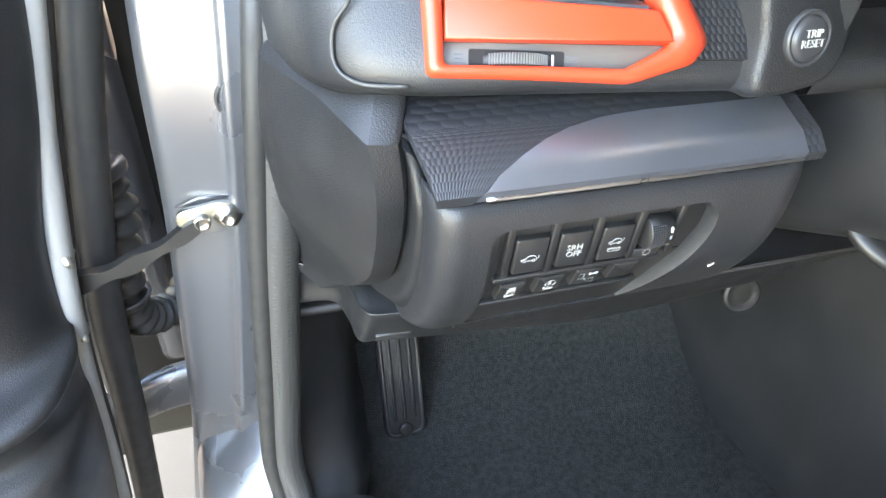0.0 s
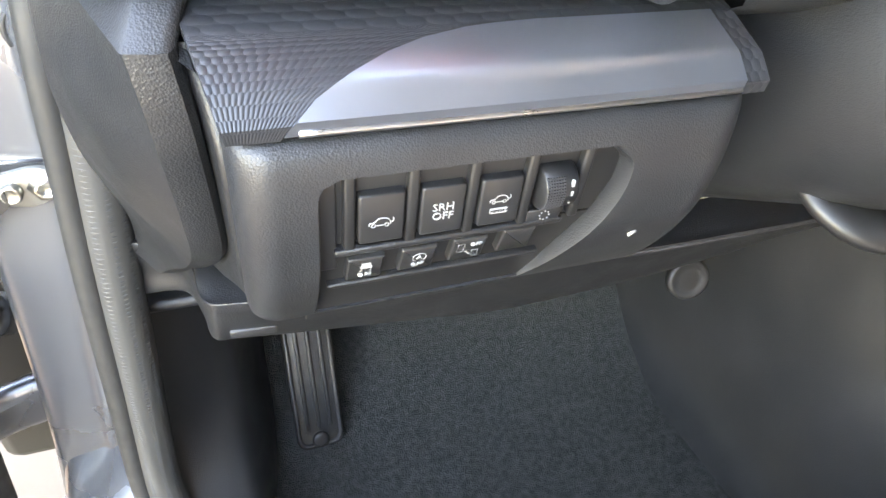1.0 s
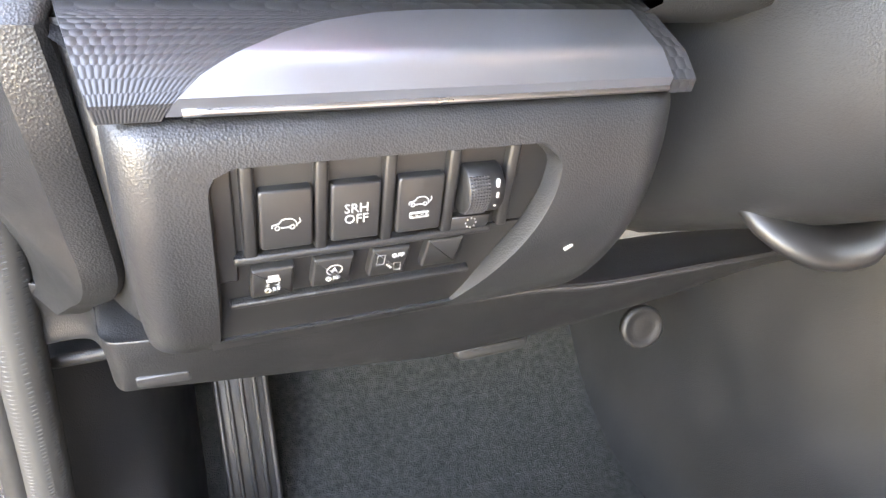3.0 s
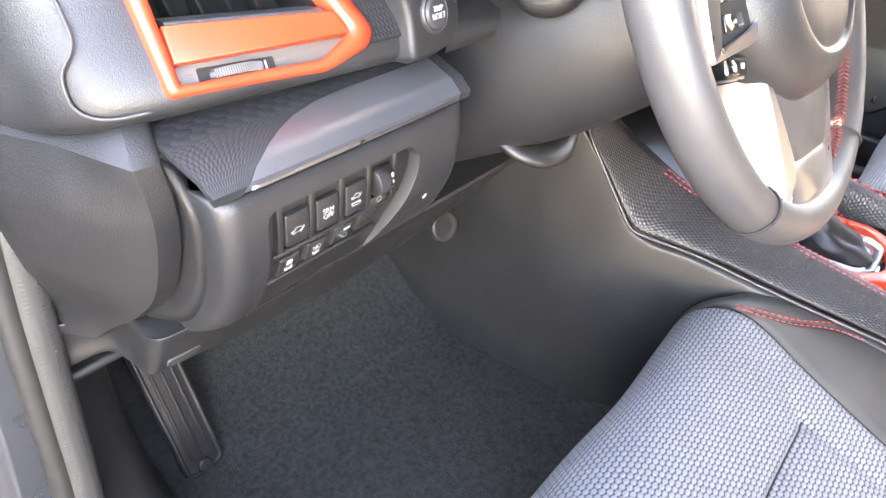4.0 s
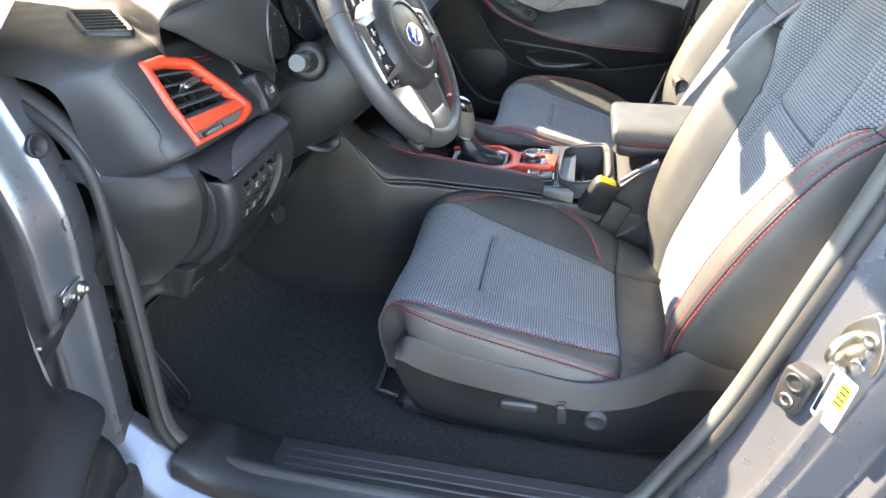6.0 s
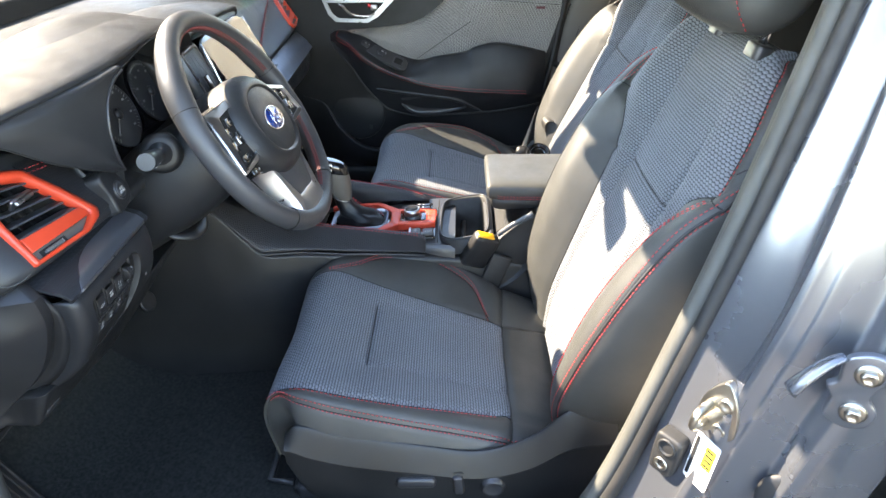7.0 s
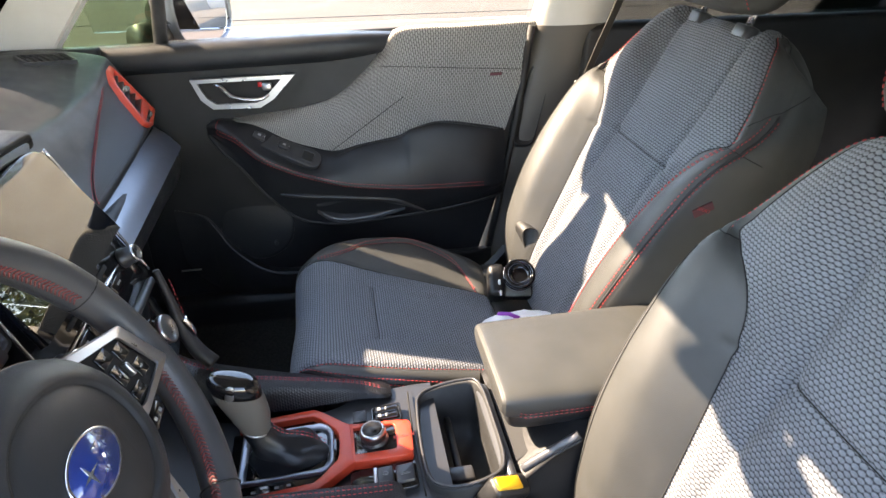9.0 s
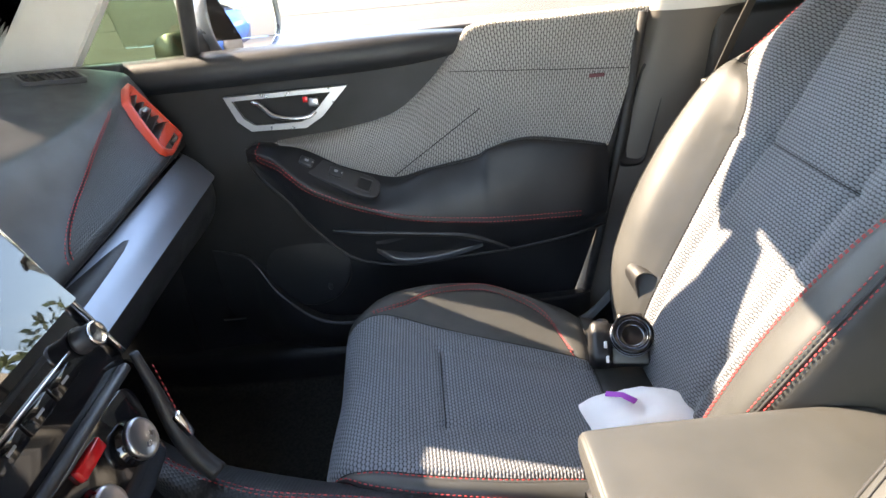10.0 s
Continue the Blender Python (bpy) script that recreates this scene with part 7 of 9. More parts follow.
inner = [(0.019, -0.086), (0.018, -0.100), (0.015, -0.140), (0.014, -0.145), (0.008, -0.147), (-0.026, -0.146), (-0.033, -0.145), (-0.034, -0.140), (-0.033, -0.100), (-0.031, -0.087)]
strip(outer, inner, -0.006, 0.0100, bm, True)
sharp(part("orange_frame", bm, ORANGE, con, "orange painted frame round shifter and knob"), 60)
part("mode_plate", plate(rounded(0.056, 0.066, 0.004), deck_m(-0.0085, -0.115, 0.004), 0.008, 0.001), GLOSS, con, "gloss black plate under the knob")
bm = bmesh.new()
for x, y in ((0.009, -0.092), (0.009, -0.139), (-0.027, -0.092), (-0.027, -0.139)):
    for k in range(2):
        box(bm, deck(x, y - 0.0035 + 0.007 * k, 0.0045), (0.008, 0.0022, 0.0006))
part("mode_print", bm, WHITE, con, "unreadable white print round the knob", kind="stuff")
m = deck_m(-0.007, -0.116, 0.004)
kn = part("mode_knob", lathe([(0.0205, 0.0), (0.0205, 0.004), (0.0178, 0.006), (0.0182, 0.018), (0.0172, 0.0215), (0.0150, 0.0222), (0.0140, 0.0210), (0.0005, 0.0208)], m, 40), SMOOTH, con, "round mode knob with a satin rim")
part("ring", lathe([(0.0184, 0.008), (0.0188, 0.0185), (0.0174, 0.0222), (0.0150, 0.0225)], m, 40), SATIN, kn)
part("knob_top", lathe([(0.0149, 0.0210), (0.0147, 0.0226), (0.0005, 0.0230)], m, 36), BANK, kn, "dull black top of the knob")
words("lettering", "X-MODE", 0.0080, deck_m(-0.013, -0.1580, 0.0106, 90), RED, con)
part("key_tray", plate(rounded(0.046, 0.092, 0.006), deck_m(-0.074, -0.124, -0.003), 0.006, 0.001), GLOSS, con, "gloss black tray round the keys")
for k in range(2):
    y = -0.124 - 0.0287 * k
    key = part("console_key", plate(rounded(0.030, 0.0255, 0.003), deck_m(-0.0735, y, 0.004), 0.010, 0.002), SMOOTH, con, "black console key")
    if k:
        words("lettering", "HOLD", 0.0050, deck_m(-0.076, y, 0.0044, 90), WHITE, key)
    else:
        part("symbol", tube([deck_m(-0.072, y - 0.002, 0.0045) @ Vector((0.0034 * math.cos(w), 0.0034 * math.sin(w), 0)) for w in np.linspace(0, 2 * math.pi, 18, endpoint=False)], 0.0004, 4, closed=True), WHITE, key)
        words("lettering", "P", 0.0045, deck_m(-0.072, y - 0.002, 0.0044, 90), WHITE, key)
        part("lever_lip", boxed(deck(-0.0735, y + 0.0115, 0.005), (0.026, 0.005, 0.003), 0.001, pose(0, 0, 0, -6, 0, 0)), SATIN, key, "bright lifting lip")
part("blank_plate", plate(rounded(0.024, 0.020, 0.002), deck_m(0.051, -0.096, 0.001), 0.006, 0.001), SMOOTH, con, "blank switch plate")
part("heater_frame", ring_plate(rounded(0.036, 0.046, 0.004), rounded(0.030, 0.040, 0.003), deck_m(0.047, -0.137, 0.0018), 0.006), GLOSS, con, "gloss black frame of the seat heater keys")
for k in range(2):
    x = 0.0545 - 0.0145 * k
    key = part("heater_rocker", plate(rounded(0.0125, 0.037, 0.003), deck_m(x, -0.137, 0.005), 0.010, 0.0025), GLOSS, con, "gloss black seat heater rocker")
    for e in (-0.0105, 0.0, 0.0105):
        part("key_mark", boxed(deck(x, -0.137 + e, 0.0053), (0.006, 0.005 if e else 0.002, 0.0006), 0, pose(0, 0, 0, -6, 0, 0)), WHITE, key)
part("deck_seam", tube([deck(x, -0.1745 + 0.002 * math.cos(20 * x), -0.0015) for x in np.linspace(-0.115, 0.09, 20)], 0.0012, 6), DARK, con)
# shifter gate with a bluish satin rim that slopes inwards
part("gate_plate", plate([(0.066, 0.095), (0.063, -0.027), (0.024, -0.061), (-0.033, -0.062), (-0.064, -0.030), (-0.064, 0.095)], deck_m(0, 0, 0.0), 0.01, 0.001), GLOSS, con, "gloss black gate plate")
rim_o = densify([(0.056, 0.078), (0.049, -0.038), (0.040, -0.050), (0.027, -0.057), (-0.033, -0.057), (-0.042, -0.050), (-0.046, -0.036), (-0.040, 0.078)], 4)
rim_i = densify([(0.044, 0.066), (0.040, -0.032), (0.034, -0.041), (0.024, -0.046), (-0.024, -0.046), (-0.031, -0.041), (-0.033, -0.030), (-0.028, 0.066)], 4)
bm = grid([[on_deck(q, 0.000) for q in rim_o], [on_deck(q, 0.006) for q in rim_o], [on_deck(np.array(a) * 0.75 + np.array(b) * 0.25, 0.0075) for a, b in zip(rim_o, rim_i)], [on_deck(q, -0.001) for q in rim_i], [on_deck(q, -0.012) for q in rim_i]], closed_u=True)
part("gate_rim", bm, GREY_TRIM, con, "blue grey satin rim of the boot")
bm = bmesh.new()
for k in range(4):
    box(bm, deck(-0.053, 0.055 - 0.016 * k, 0.0012), (0.004, 0.006, 0.0006))
part("gate_print", bm, WHITE, con, "unreadable white gear marks", kind="stuff")
sh = thing("gear_shifter", "gear shifter with gloss and satin grip on a stitched boot", "gear lever", deck(0, 0.02))
secs = []
for t, (x, y, z, rx, ry) in enumerate(((0.004, 0.008, 0.640, 0.040, 0.058), (0.004, 0.006, 0.650, 0.038, 0.054), (0.003, 0.010, 0.660, 0.033, 0.048), (0.002, 0.018, 0.668, 0.028, 0.040), (0.001, 0.030, 0.680, 0.024, 0.029), (0.0, 0.040, 0.693, 0.020, 0.022), (0.0, 0.047, 0.708, 0.0185, 0.019))):
    row = []
    for w in np.linspace(0, 2 * math.pi, 48, endpoint=False):
        fold = 1 + 0.075 * math.sin(3 * w + 1.9 * t) * (1 - t / 7) + 0.05 * math.sin(5 * w - 1.3 * t)
        row.append((x + rx * math.cos(w) * fold, y + ry * math.sin(w) * fold, z + 0.004 * math.sin(4 * w + 2.1 * t) * (1 - t / 7)))
    secs.append(row)
part("boot", loft(secs, 0, 40, True), DOOR_PAD, sh, "slumped black leather boot with folds")
bm = bmesh.new()
for d in (-0.003, 0.003):
    stitches(spline([(0.004 + d, -0.045, 0.657), (0.003 + d, -0.030, 0.671), (0.002 + d, -0.012, 0.682), (0.0 + d, 0.010, 0.690), (0.0 + d, 0.026, 0.706)], 30), (0, -0.5, 0.8), bm=bm, lift=0.002)
part("stitching", bm, RED, sh, "red stitching", kind="stuff")
secs = []
for x, y, z, rx, ry in ((0, 0.046, 0.703, 0.0180, 0.019), (0, 0.048, 0.716, 0.0205, 0.023), (0, 0.052, 0.738, 0.0220, 0.0285), (0, 0.058, 0.760, 0.0225, 0.032), (0, 0.061, 0.774, 0.0215, 0.0325)):
    secs.append([(x + rx * math.copysign(abs(math.cos(w)) ** 0.8, math.cos(w)), y + ry * math.sin(w), z + 0.25 * ry * math.sin(w)) for w in np.linspace(0, 2 * math.pi, 28, endpoint=False)])
grip = part("grip", loft(secs, 0, 24, True), GREY_PLASTIC, sh, "satin taupe grip")
part("collar", tube([(0.0188 * math.cos(w), 0.0465 + 0.0200 * math.sin(w), 0.706 + 0.005 * math.sin(w)) for w in np.linspace(0, 2 * math.pi, 28, endpoint=False)], 0.0016, 6, closed=True), SATIN, sh, "satin ring under the grip")
secs = []
for x, y, z, rx, ry in ((0, 0.061, 0.772, 0.0212, 0.0320), (0, 0.063, 0.785, 0.0215, 0.0335), (0, 0.064, 0.794, 0.0195, 0.0310), (0, 0.064, 0.799, 0.013, 0.0230), (0, 0.064, 0.800, 0.001, 0.002)):
    secs.append([(x + rx * math.copysign(abs(math.cos(w)) ** 0.8, math.cos(w)), y + ry * math.sin(w), z + 0.25 * ry * math.sin(w)) for w in np.linspace(0, 2 * math.pi, 28, endpoint=False)])
part("grip_top", loft(secs, 0, 20, True), GLOSS, sh, "gloss black top of the grip")
part("release_button", plate(rounded(0.012, 0.022, 0.005), frame_of((-0.0212, 0.066, 0.786), (-1, 0, 0.15), (0, 1, 0.2)) @ pose(0, 0, 0, 0, 0, 90), 0.004, 0.001), SATIN, sh, "satin release button")
# cup holder box
cup_o = smooth_outline([(0.043, -0.182), (0.075, -0.188), (0.089, -0.212), (0.088, -0.262), (0.070, -0.288), (-0.02, -0.292), (-0.100, -0.288), (-0.120, -0.262), (-0.119, -0.215), (-0.101, -0.187), (-0.07, -0.179), (-0.01, -0.179)], 72)
cc = np.array((-0.016, -0.235))
cup_i = [tuple(cc + (np.array(q) - cc) * 0.90) for q in cup_o]
zf = lambda y: 0.654 + 0.02 * max(0.0, (-0.19 - y) / 0.1)  # noqa: E731
rows = [[(x, y, zf(y) - 0.03) for x, y in cup_o], [(x, y, zf(y) + 0.001) for x, y in cup_o], [(x, y, zf(y) + 0.007) for x, y in [tuple(cc + (np.array(q) - cc) * 0.95) for q in cup_o]], [(x, y, zf(y) + 0.004) for x, y in cup_i], [(x, y, 0.60) for x, y in cup_i], [(*(cc + (np.array(q) - cc) * 0.86), 0.565) for q in cup_o], [(*cc, 0.565)] * 72]
# black material puts the shadow inside the cup into its colour
part("cup_holder", grid(rows, closed_u=True), RUBBER, con, "cup holder with a satin rim, near-black for the shadow inside")
part("cup_rim", tube([(x, y, zf(y) + 0.0068) for x, y in [tuple(cc + (np.array(q) - cc) * 0.955) for q in cup_o]], 0.0024, 8, closed=True), SMOOTH, con, "thin black rim of the cup holder")
part("cup_divider", boxed((-0.020, -0.235, 0.606), (0.18, 0.010, 0.018), 0.004), RUBBER, con)
part("cup_clip", boxed((-0.058, -0.235, 0.622), (0.026, 0.036, 0.010), 0.003), SMOOTH, con)
part("cup_clip", boxed((-0.078, -0.235, 0.615), (0.012, 0.030, 0.012), 0.003), SMOOTH, con)
part("cup_clip", boxed((-0.094, -0.235, 0.608), (0.010, 0.028, 0.012), 0.003), SMOOTH, con)
# box under the armrest
sect = []
for y, w, zt in ((-0.30, 0.118, 0.66), (-0.36, 0.120, 0.715), (-0.42, 0.120, 0.73), (-0.62, 0.118, 0.735)):
    sect.append([(-w - 0.012, y, 0.40), (-w - 0.006, y, 0.58), (-w, y, zt - 0.02), (-w + 0.012, y, zt), (0, y, zt), (w - 0.012, y, zt), (w, y, zt - 0.02), (w + 0.006, y, 0.58), (w + 0.012, y, 0.40)])
part("box_body", loft(sect, 40, 24), PLASTIC, con, "black plastic console box")
for s in (-1, 1):
    part("box_edge", tube(spline([(s * 0.105, -0.31, 0.672), (s * 0.112, -0.345, 0.705), (s * 0.114, -0.38, 0.73)], 12), 0.006, 8), DARK_TRIM, con, "satin edge of the console box")
part("cup_bar", boxed((-0.028, -0.290, 0.668), (0.19, 0.013, 0.020), 0.004, pose(0, 0, 0, 25, 0, 0)), DARK_TRIM, con, "satin bar behind the cup holder")
part("front_tray", boxed((-0.005, -0.318, 0.672), (0.17, 0.040, 0.012), 0.004, pose(0, 0, 0, -40, 0, 0)), DARK, con, "dark tray in front of the armrest")
# armrest lid
secs = []
for y, w, h, zc in ((-0.281, 0.082, 0.010, 0.766), (-0.284, 0.088, 0.016, 0.766), (-0.30, 0.092, 0.022, 0.764), (-0.40, 0.094, 0.024, 0.763), (-0.52, 0.093, 0.024, 0.765), (-0.59, 0.086, 0.020, 0.764), (-0.605, 0.07, 0.012, 0.762)):
    row = []
    for w_ in np.linspace(0, 2 * math.pi, 32, endpoint=False):
        a, b = math.cos(w_), math.sin(w_)
        row.append((w * math.copysign(abs(a) ** 0.35, a), y, zc + h * math.copysign(abs(b) ** 0.55, b)))
    secs.append(row)
arm = thing("armrest", "padded black vinyl armrest lid with red stitching, sunlit", "armrest", (0, -0.44, 0.73))
part("lid", loft(secs, 0, 40, True, True), VINYL, arm)
secs = []
for y, w, zb in ((-0.292, 0.07, 0.738), (-0.305, 0.082, 0.716), (-0.40, 0.088, 0.722), (-0.59, 0.085, 0.73)):
    secs.append([(w * math.copysign(abs(math.cos(q)) ** 0.4, math.cos(q)), y, zb + 0.018 + 0.020 * math.copysign(abs(math.sin(q)) ** 0.6, math.sin(q))) for q in np.linspace(0, 2 * math.pi, 32, endpoint=False)])
part("lid_base", loft(secs, 0, 20, True, True), PLASTIC, arm)
bm = bmesh.new()
for d in (0.0, 0.005):
    ring = [(-0.0955, y, 0.752 + d) for y in np.linspace(-0.58, -0.31, 30)] + [(x, -0.2835 - 0.02 * (abs(x) / 0.09) ** 6, 0.754 + d) for x in np.linspace(-0.085, 0.085, 20)] + [(0.0955, y, 0.752 + d) for y in np.linspace(-0.31, -0.58, 30)]
    stitches(ring, (0.01, -0.3, 1), bm=bm)
part("stitching", bm, RED, arm, "red stitching", kind="stuff")
# belt buckle by the driver seat
buck = thing("belt_buckle", "black belt buckle with a yellow release button", "buckle", (-0.135, -0.27, 0.62))
T = pose(-0.132, -0.268, 0.648, 22, -14, 12)
bm = boxed((0, 0, 0), (0.030, 0.058, 0.085), 0.007, T)
part("body", bm, PLASTIC, buck)
part("release_button", boxed((0, 0, 0), (0.019, 0.040, 0.010), 0.003, T @ pose(0, 0.006, 0.040)), AMBER, buck, "yellow release button")
part("strap", boxed((-0.136, -0.295, 0.57), (0.010, 0.045, 0.14), 0.004, pose(0, 0, 0, 20, 0, 0)), RUBBER, buck)

# ---------------------------------------------------------------- passenger door
door = thing("passenger_door", "closed black and grey passenger door panel with chrome handle", "car door", (0.78, -0.1, 0.5))


def door_x(y, z):
    """The panel's surface: a vertical sheet, tucked in below."""
    return 0.772 + 0.030 * min(1.0, max(0.0, (z - 0.86) / 0.2)) - 0.010 * max(0.0, (y - 0.25) / 0.2)


rows = []
for z in np.linspace(0.42, 1.075, 30):
    ymin = -0.44 - 0.30 * (z - 0.52)
    rows.append([(door_x(y, z) + (0.0 if z > 0.6 else 0.0), y, z + 0.035 * max(0, (0.45 - y)) * max(0.0, (z - 0.9) / 0.175) * -0.0) for y in np.linspace(0.47, ymin, 50)])
part("panel", grid(rows), DOOR_PLASTIC, door, "black finely grained door panel")
# belt line: rounded sill of black plastic with the painted strip and the seal outside
def belt(y):
    return 1.075 + 0.021 * (0.40 - y) / 0.9


secs = []
for y, d in ((0.50, 0.0), (0.30, 0.0), (0.0, 0.0), (-0.09, 0.002), (-0.16, 0.009), (-0.22, 0.021), (-0.27, 0.035), (-0.31, 0.046)):
    b = belt(y) - 0.4 * d
    secs.append([(0.788 + 0.3 * d, y, b - 0.060 + d), (0.772 + d, y, b - 0.042 + 0.5 * d), (0.772 + d, y, b - 0.020), (0.785 + 0.7 * d, y, b - 0.004), (0.805 + 0.5 * d, y, b), (0.830, y, b - 0.002), (0.838, y, b - 0.03)])
part("belt_rail", loft(secs, 30, 30), SOFT, door, "soft black upper rail of the door")
part("window_seal", tube([(0.842, y, belt(y) - 0.010) for y in np.linspace(0.42, -0.62, 24)], 0.006, 8), RUBBER, door)
ob = part("window_glass", boxed((0.835, -0.08, 1.32), (0.004, 1.02, 0.52), 0.0, pose(0, 0, 0, 0, -24, 0)), GLASS, door, "clear door window", smooth=False)
ob.visible_shadow = False
# cloth insert: sweeps from the armrest front up to the rear top
low = spline([(0.135, 0.908), (0.08, 0.893), (0.018, 0.858), (-0.04, 0.835), (-0.086, 0.820), (-0.175, 0.832), (-0.274, 0.855), (-0.36, 0.870), (-0.50, 0.850)], 60)
top = spline([(0.130, 0.911), (0.07, 0.916), (0.013, 0.921), (-0.066, 0.934), (-0.114, 0.953), (-0.164, 0.992), (-0.212, 1.040), (-0.256, 1.084), (-0.40, 1.089), (-0.57, 1.095)], 60)
rows = []
for a, b in zip(low, top):
    row = [(door_x(*(a + (b - a) * t)) - 0.006 - 0.010 * math.sin(math.pi * min(1, max(0, t))) - 0.02 * min(1.0, t / 0.9) * max(0.0, (a[0] * -1 - 0.2) / 0.4), *(a + (b - a) * t)) for t in np.linspace(0, 1, 20)]
    x, y, z = row[-1]
    rows.append(row + [(x + 0.004, y, z + 0.003), (x + 0.012, y, z + 0.004), (max(x + 0.02, 0.832) if z > 1.07 else x + 0.02, y, z + 0.002)])
cl = part("cloth_insert", thick(grid(rows), -0.006), DOOR_CLOTH, door, "grey woven cloth insert")
part("insert_tag", boxed((0.751, -0.47, 0.990), (0.003, 0.028, 0.007), 0.001), RED_TAG, door, "small dark red woven tag")
part("insert_seam", tube([Vector((0.7575 + 0.004 * t, -0.086 - 0.17 * t, 0.831 + 0.115 * t)) for t in np.linspace(0, 1, 16)], 0.0009, 5), DARK, door)
part("insert_seam", tube([Vector((0.768 - 0.024 * t, -0.205 - 0.32 * t, 1.016 - 0.016 * t)) for t in np.linspace(0, 1, 16)], 0.0007, 5), DARK, door)
# armrest: dips behind the switches, rises to the rear and overhangs the pocket
secs = []
for y, zo, zi, xi, zs, xs, zb, xb in ((0.190, 0.905, 0.902, 0.770, 0.893, 0.766, 0.878, 0.768), (0.165, 0.915, 0.911, 0.755, 0.897, 0.742, 0.845, 0.752), (0.125, 0.910, 0.898, 0.739, 0.878, 0.724, 0.802, 0.742), (0.08, 0.894, 0.862, 0.731, 0.838, 0.712, 0.737, 0.738),
                                      (0.02, 0.862, 0.822, 0.728, 0.806, 0.709, 0.675, 0.735), (-0.03, 0.842, 0.800, 0.728, 0.787, 0.706, 0.655, 0.735), (-0.09, 0.826, 0.814, 0.734, 0.768, 0.704, 0.645, 0.735), (-0.15, 0.838, 0.836, 0.738, 0.757, 0.703, 0.648, 0.735),
                                      (-0.24, 0.853, 0.850, 0.738, 0.747, 0.703, 0.655, 0.735), (-0.27, 0.866, 0.868, 0.736, 0.745, 0.703, 0.657, 0.735), (-0.34, 0.882, 0.879, 0.734, 0.742, 0.705, 0.664, 0.735), (-0.44, 0.868, 0.862, 0.736, 0.738, 0.712, 0.680, 0.738), (-0.495, 0.855, 0.848, 0.752, 0.737, 0.735, 0.690, 0.748)):
    mid = 0.5 * (zi + zs)
    secs.append([(0.785, y, zo - 0.002), (0.768, y, zo), (0.5 * (0.768 + xi), y, 0.5 * (zo + zi) + 0.002), (xi, y, zi), (0.45 * xi + 0.55 * xs - 0.004, y, mid), (xs, y, zs), (xs + 0.002, y, zs - 0.012), (xs + 0.014, y, zs - 0.55 * (zs - zb)), (xb, y, zb + 0.006), (xb + 0.006, y, zb), (xb + 0.03, y, zb + 0.004)])
ar = part("armrest", loft(secs, 60, 90), DOOR_PAD, door, "padded black vinyl armrest")
bm = bmesh.new()
line = [(q[5][0] - 0.0012, q[5][1], q[5][2]) for q in secs[1:-1]]
for d in (0.0, 0.009):
    stitches(spline([(x, y, z + 0.004 - d) for x, y, z in [(0.757, 0.158, 0.915)] + line], 90), (-1, 0, 0.3), bm=bm, lift=0.0012)
part("stitching", bm, RED, ar, "red double stitching", kind="stuff")
part("armrest_edge", tube(evenly(spline([(q[8][0] - 0.001, q[8][1], q[8][2] - 0.003) for q in secs], 80), 0.006), 0.0028, 8), PLASTIC, door, "moulded lower edge of the armrest")
# pull ridge and hollow below the stitching
part("pull_ridge", tube(spline([(0.722, 0.045, 0.742), (0.716, -0.01, 0.736), (0.714, -0.10, 0.727), (0.714, -0.19, 0.716), (0.716, -0.235, 0.703), (0.727, -0.297, 0.668)], 40), [0.003, 0.006, 0.0065, 0.007, 0.007, 0.003], 8), SOFT, ar, "raised pull ridge")
secs = []
for y, zt, zb in ((-0.035, 0.715, 0.690), (-0.075, 0.718, 0.662), (-0.15, 0.712, 0.660), (-0.21, 0.704, 0.672), (-0.245, 0.694, 0.682)):
    secs.append([(0.7135, y, zt), (0.722, y, 0.6 * zt + 0.4 * zb), (0.7245, y, zb + 0.006), (0.716, y, zb)])
part("pull_hollow", loft(secs, 12, 24), GLOSS_VINYL, ar, "smooth hollow below the pull ridge")
# window switches on the sloping front of the armrest
m = frame_of((0.7465, 0.034, 0.8505), (-0.62, -0.30, 0.78), (0.10, 1.0, 0.48))
sw = part("window_switch_panel", plate(smooth_outline([(-0.021, -0.088), (0.020, -0.088), (0.021, -0.02), (0.019, 0.05), (0.010, 0.082), (-0.004, 0.084), (-0.016, 0.060), (-0.021, 0.0)], 40), m @ pose(0, 0, 0.004), 0.012, 0.002), SMOOTH, door, "black window switch panel")
for q in (0.050, -0.008):
    key = part("window_switch", boxed(m @ Vector((0.001, q, 0.008)), (0.018, 0.026, 0.009), 0.003, m.to_3x3().to_4x4()), SMOOTH, sw)
    part("key_mark", boxed(m @ Vector((0.002, q, 0.0127)), (0.005, 0.007, 0.0006), 0, m.to_3x3().to_4x4()), WHITE, key)
    part("key_mark", boxed(m @ Vector((0.002, q - 0.011, 0.0122)), (0.003, 0.003, 0.0006), 0, m.to_3x3().to_4x4()), WHITE, key)
part("pull_cup", ring_plate(rounded(0.030, 0.030, 0.004), rounded(0.024, 0.024, 0.003), m @ pose(0.0, -0.066, 0.0062), 0.004), SMOOTH, sw, "rim of the pull cup")
# cup floor coloured near-black for its inner shade
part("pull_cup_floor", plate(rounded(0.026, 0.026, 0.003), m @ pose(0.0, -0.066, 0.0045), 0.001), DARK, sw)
# inner handle in a chrome frame
H = frame_of((0.758, 0.094, 0.984), (-1, 0, 0.12))
out = [(-x, y) for x, y in [(-0.112, 0.026), (0.110, 0.024), (0.092, -0.020), (0.070, -0.040), (-0.030, -0.042), (-0.062, -0.024)]]
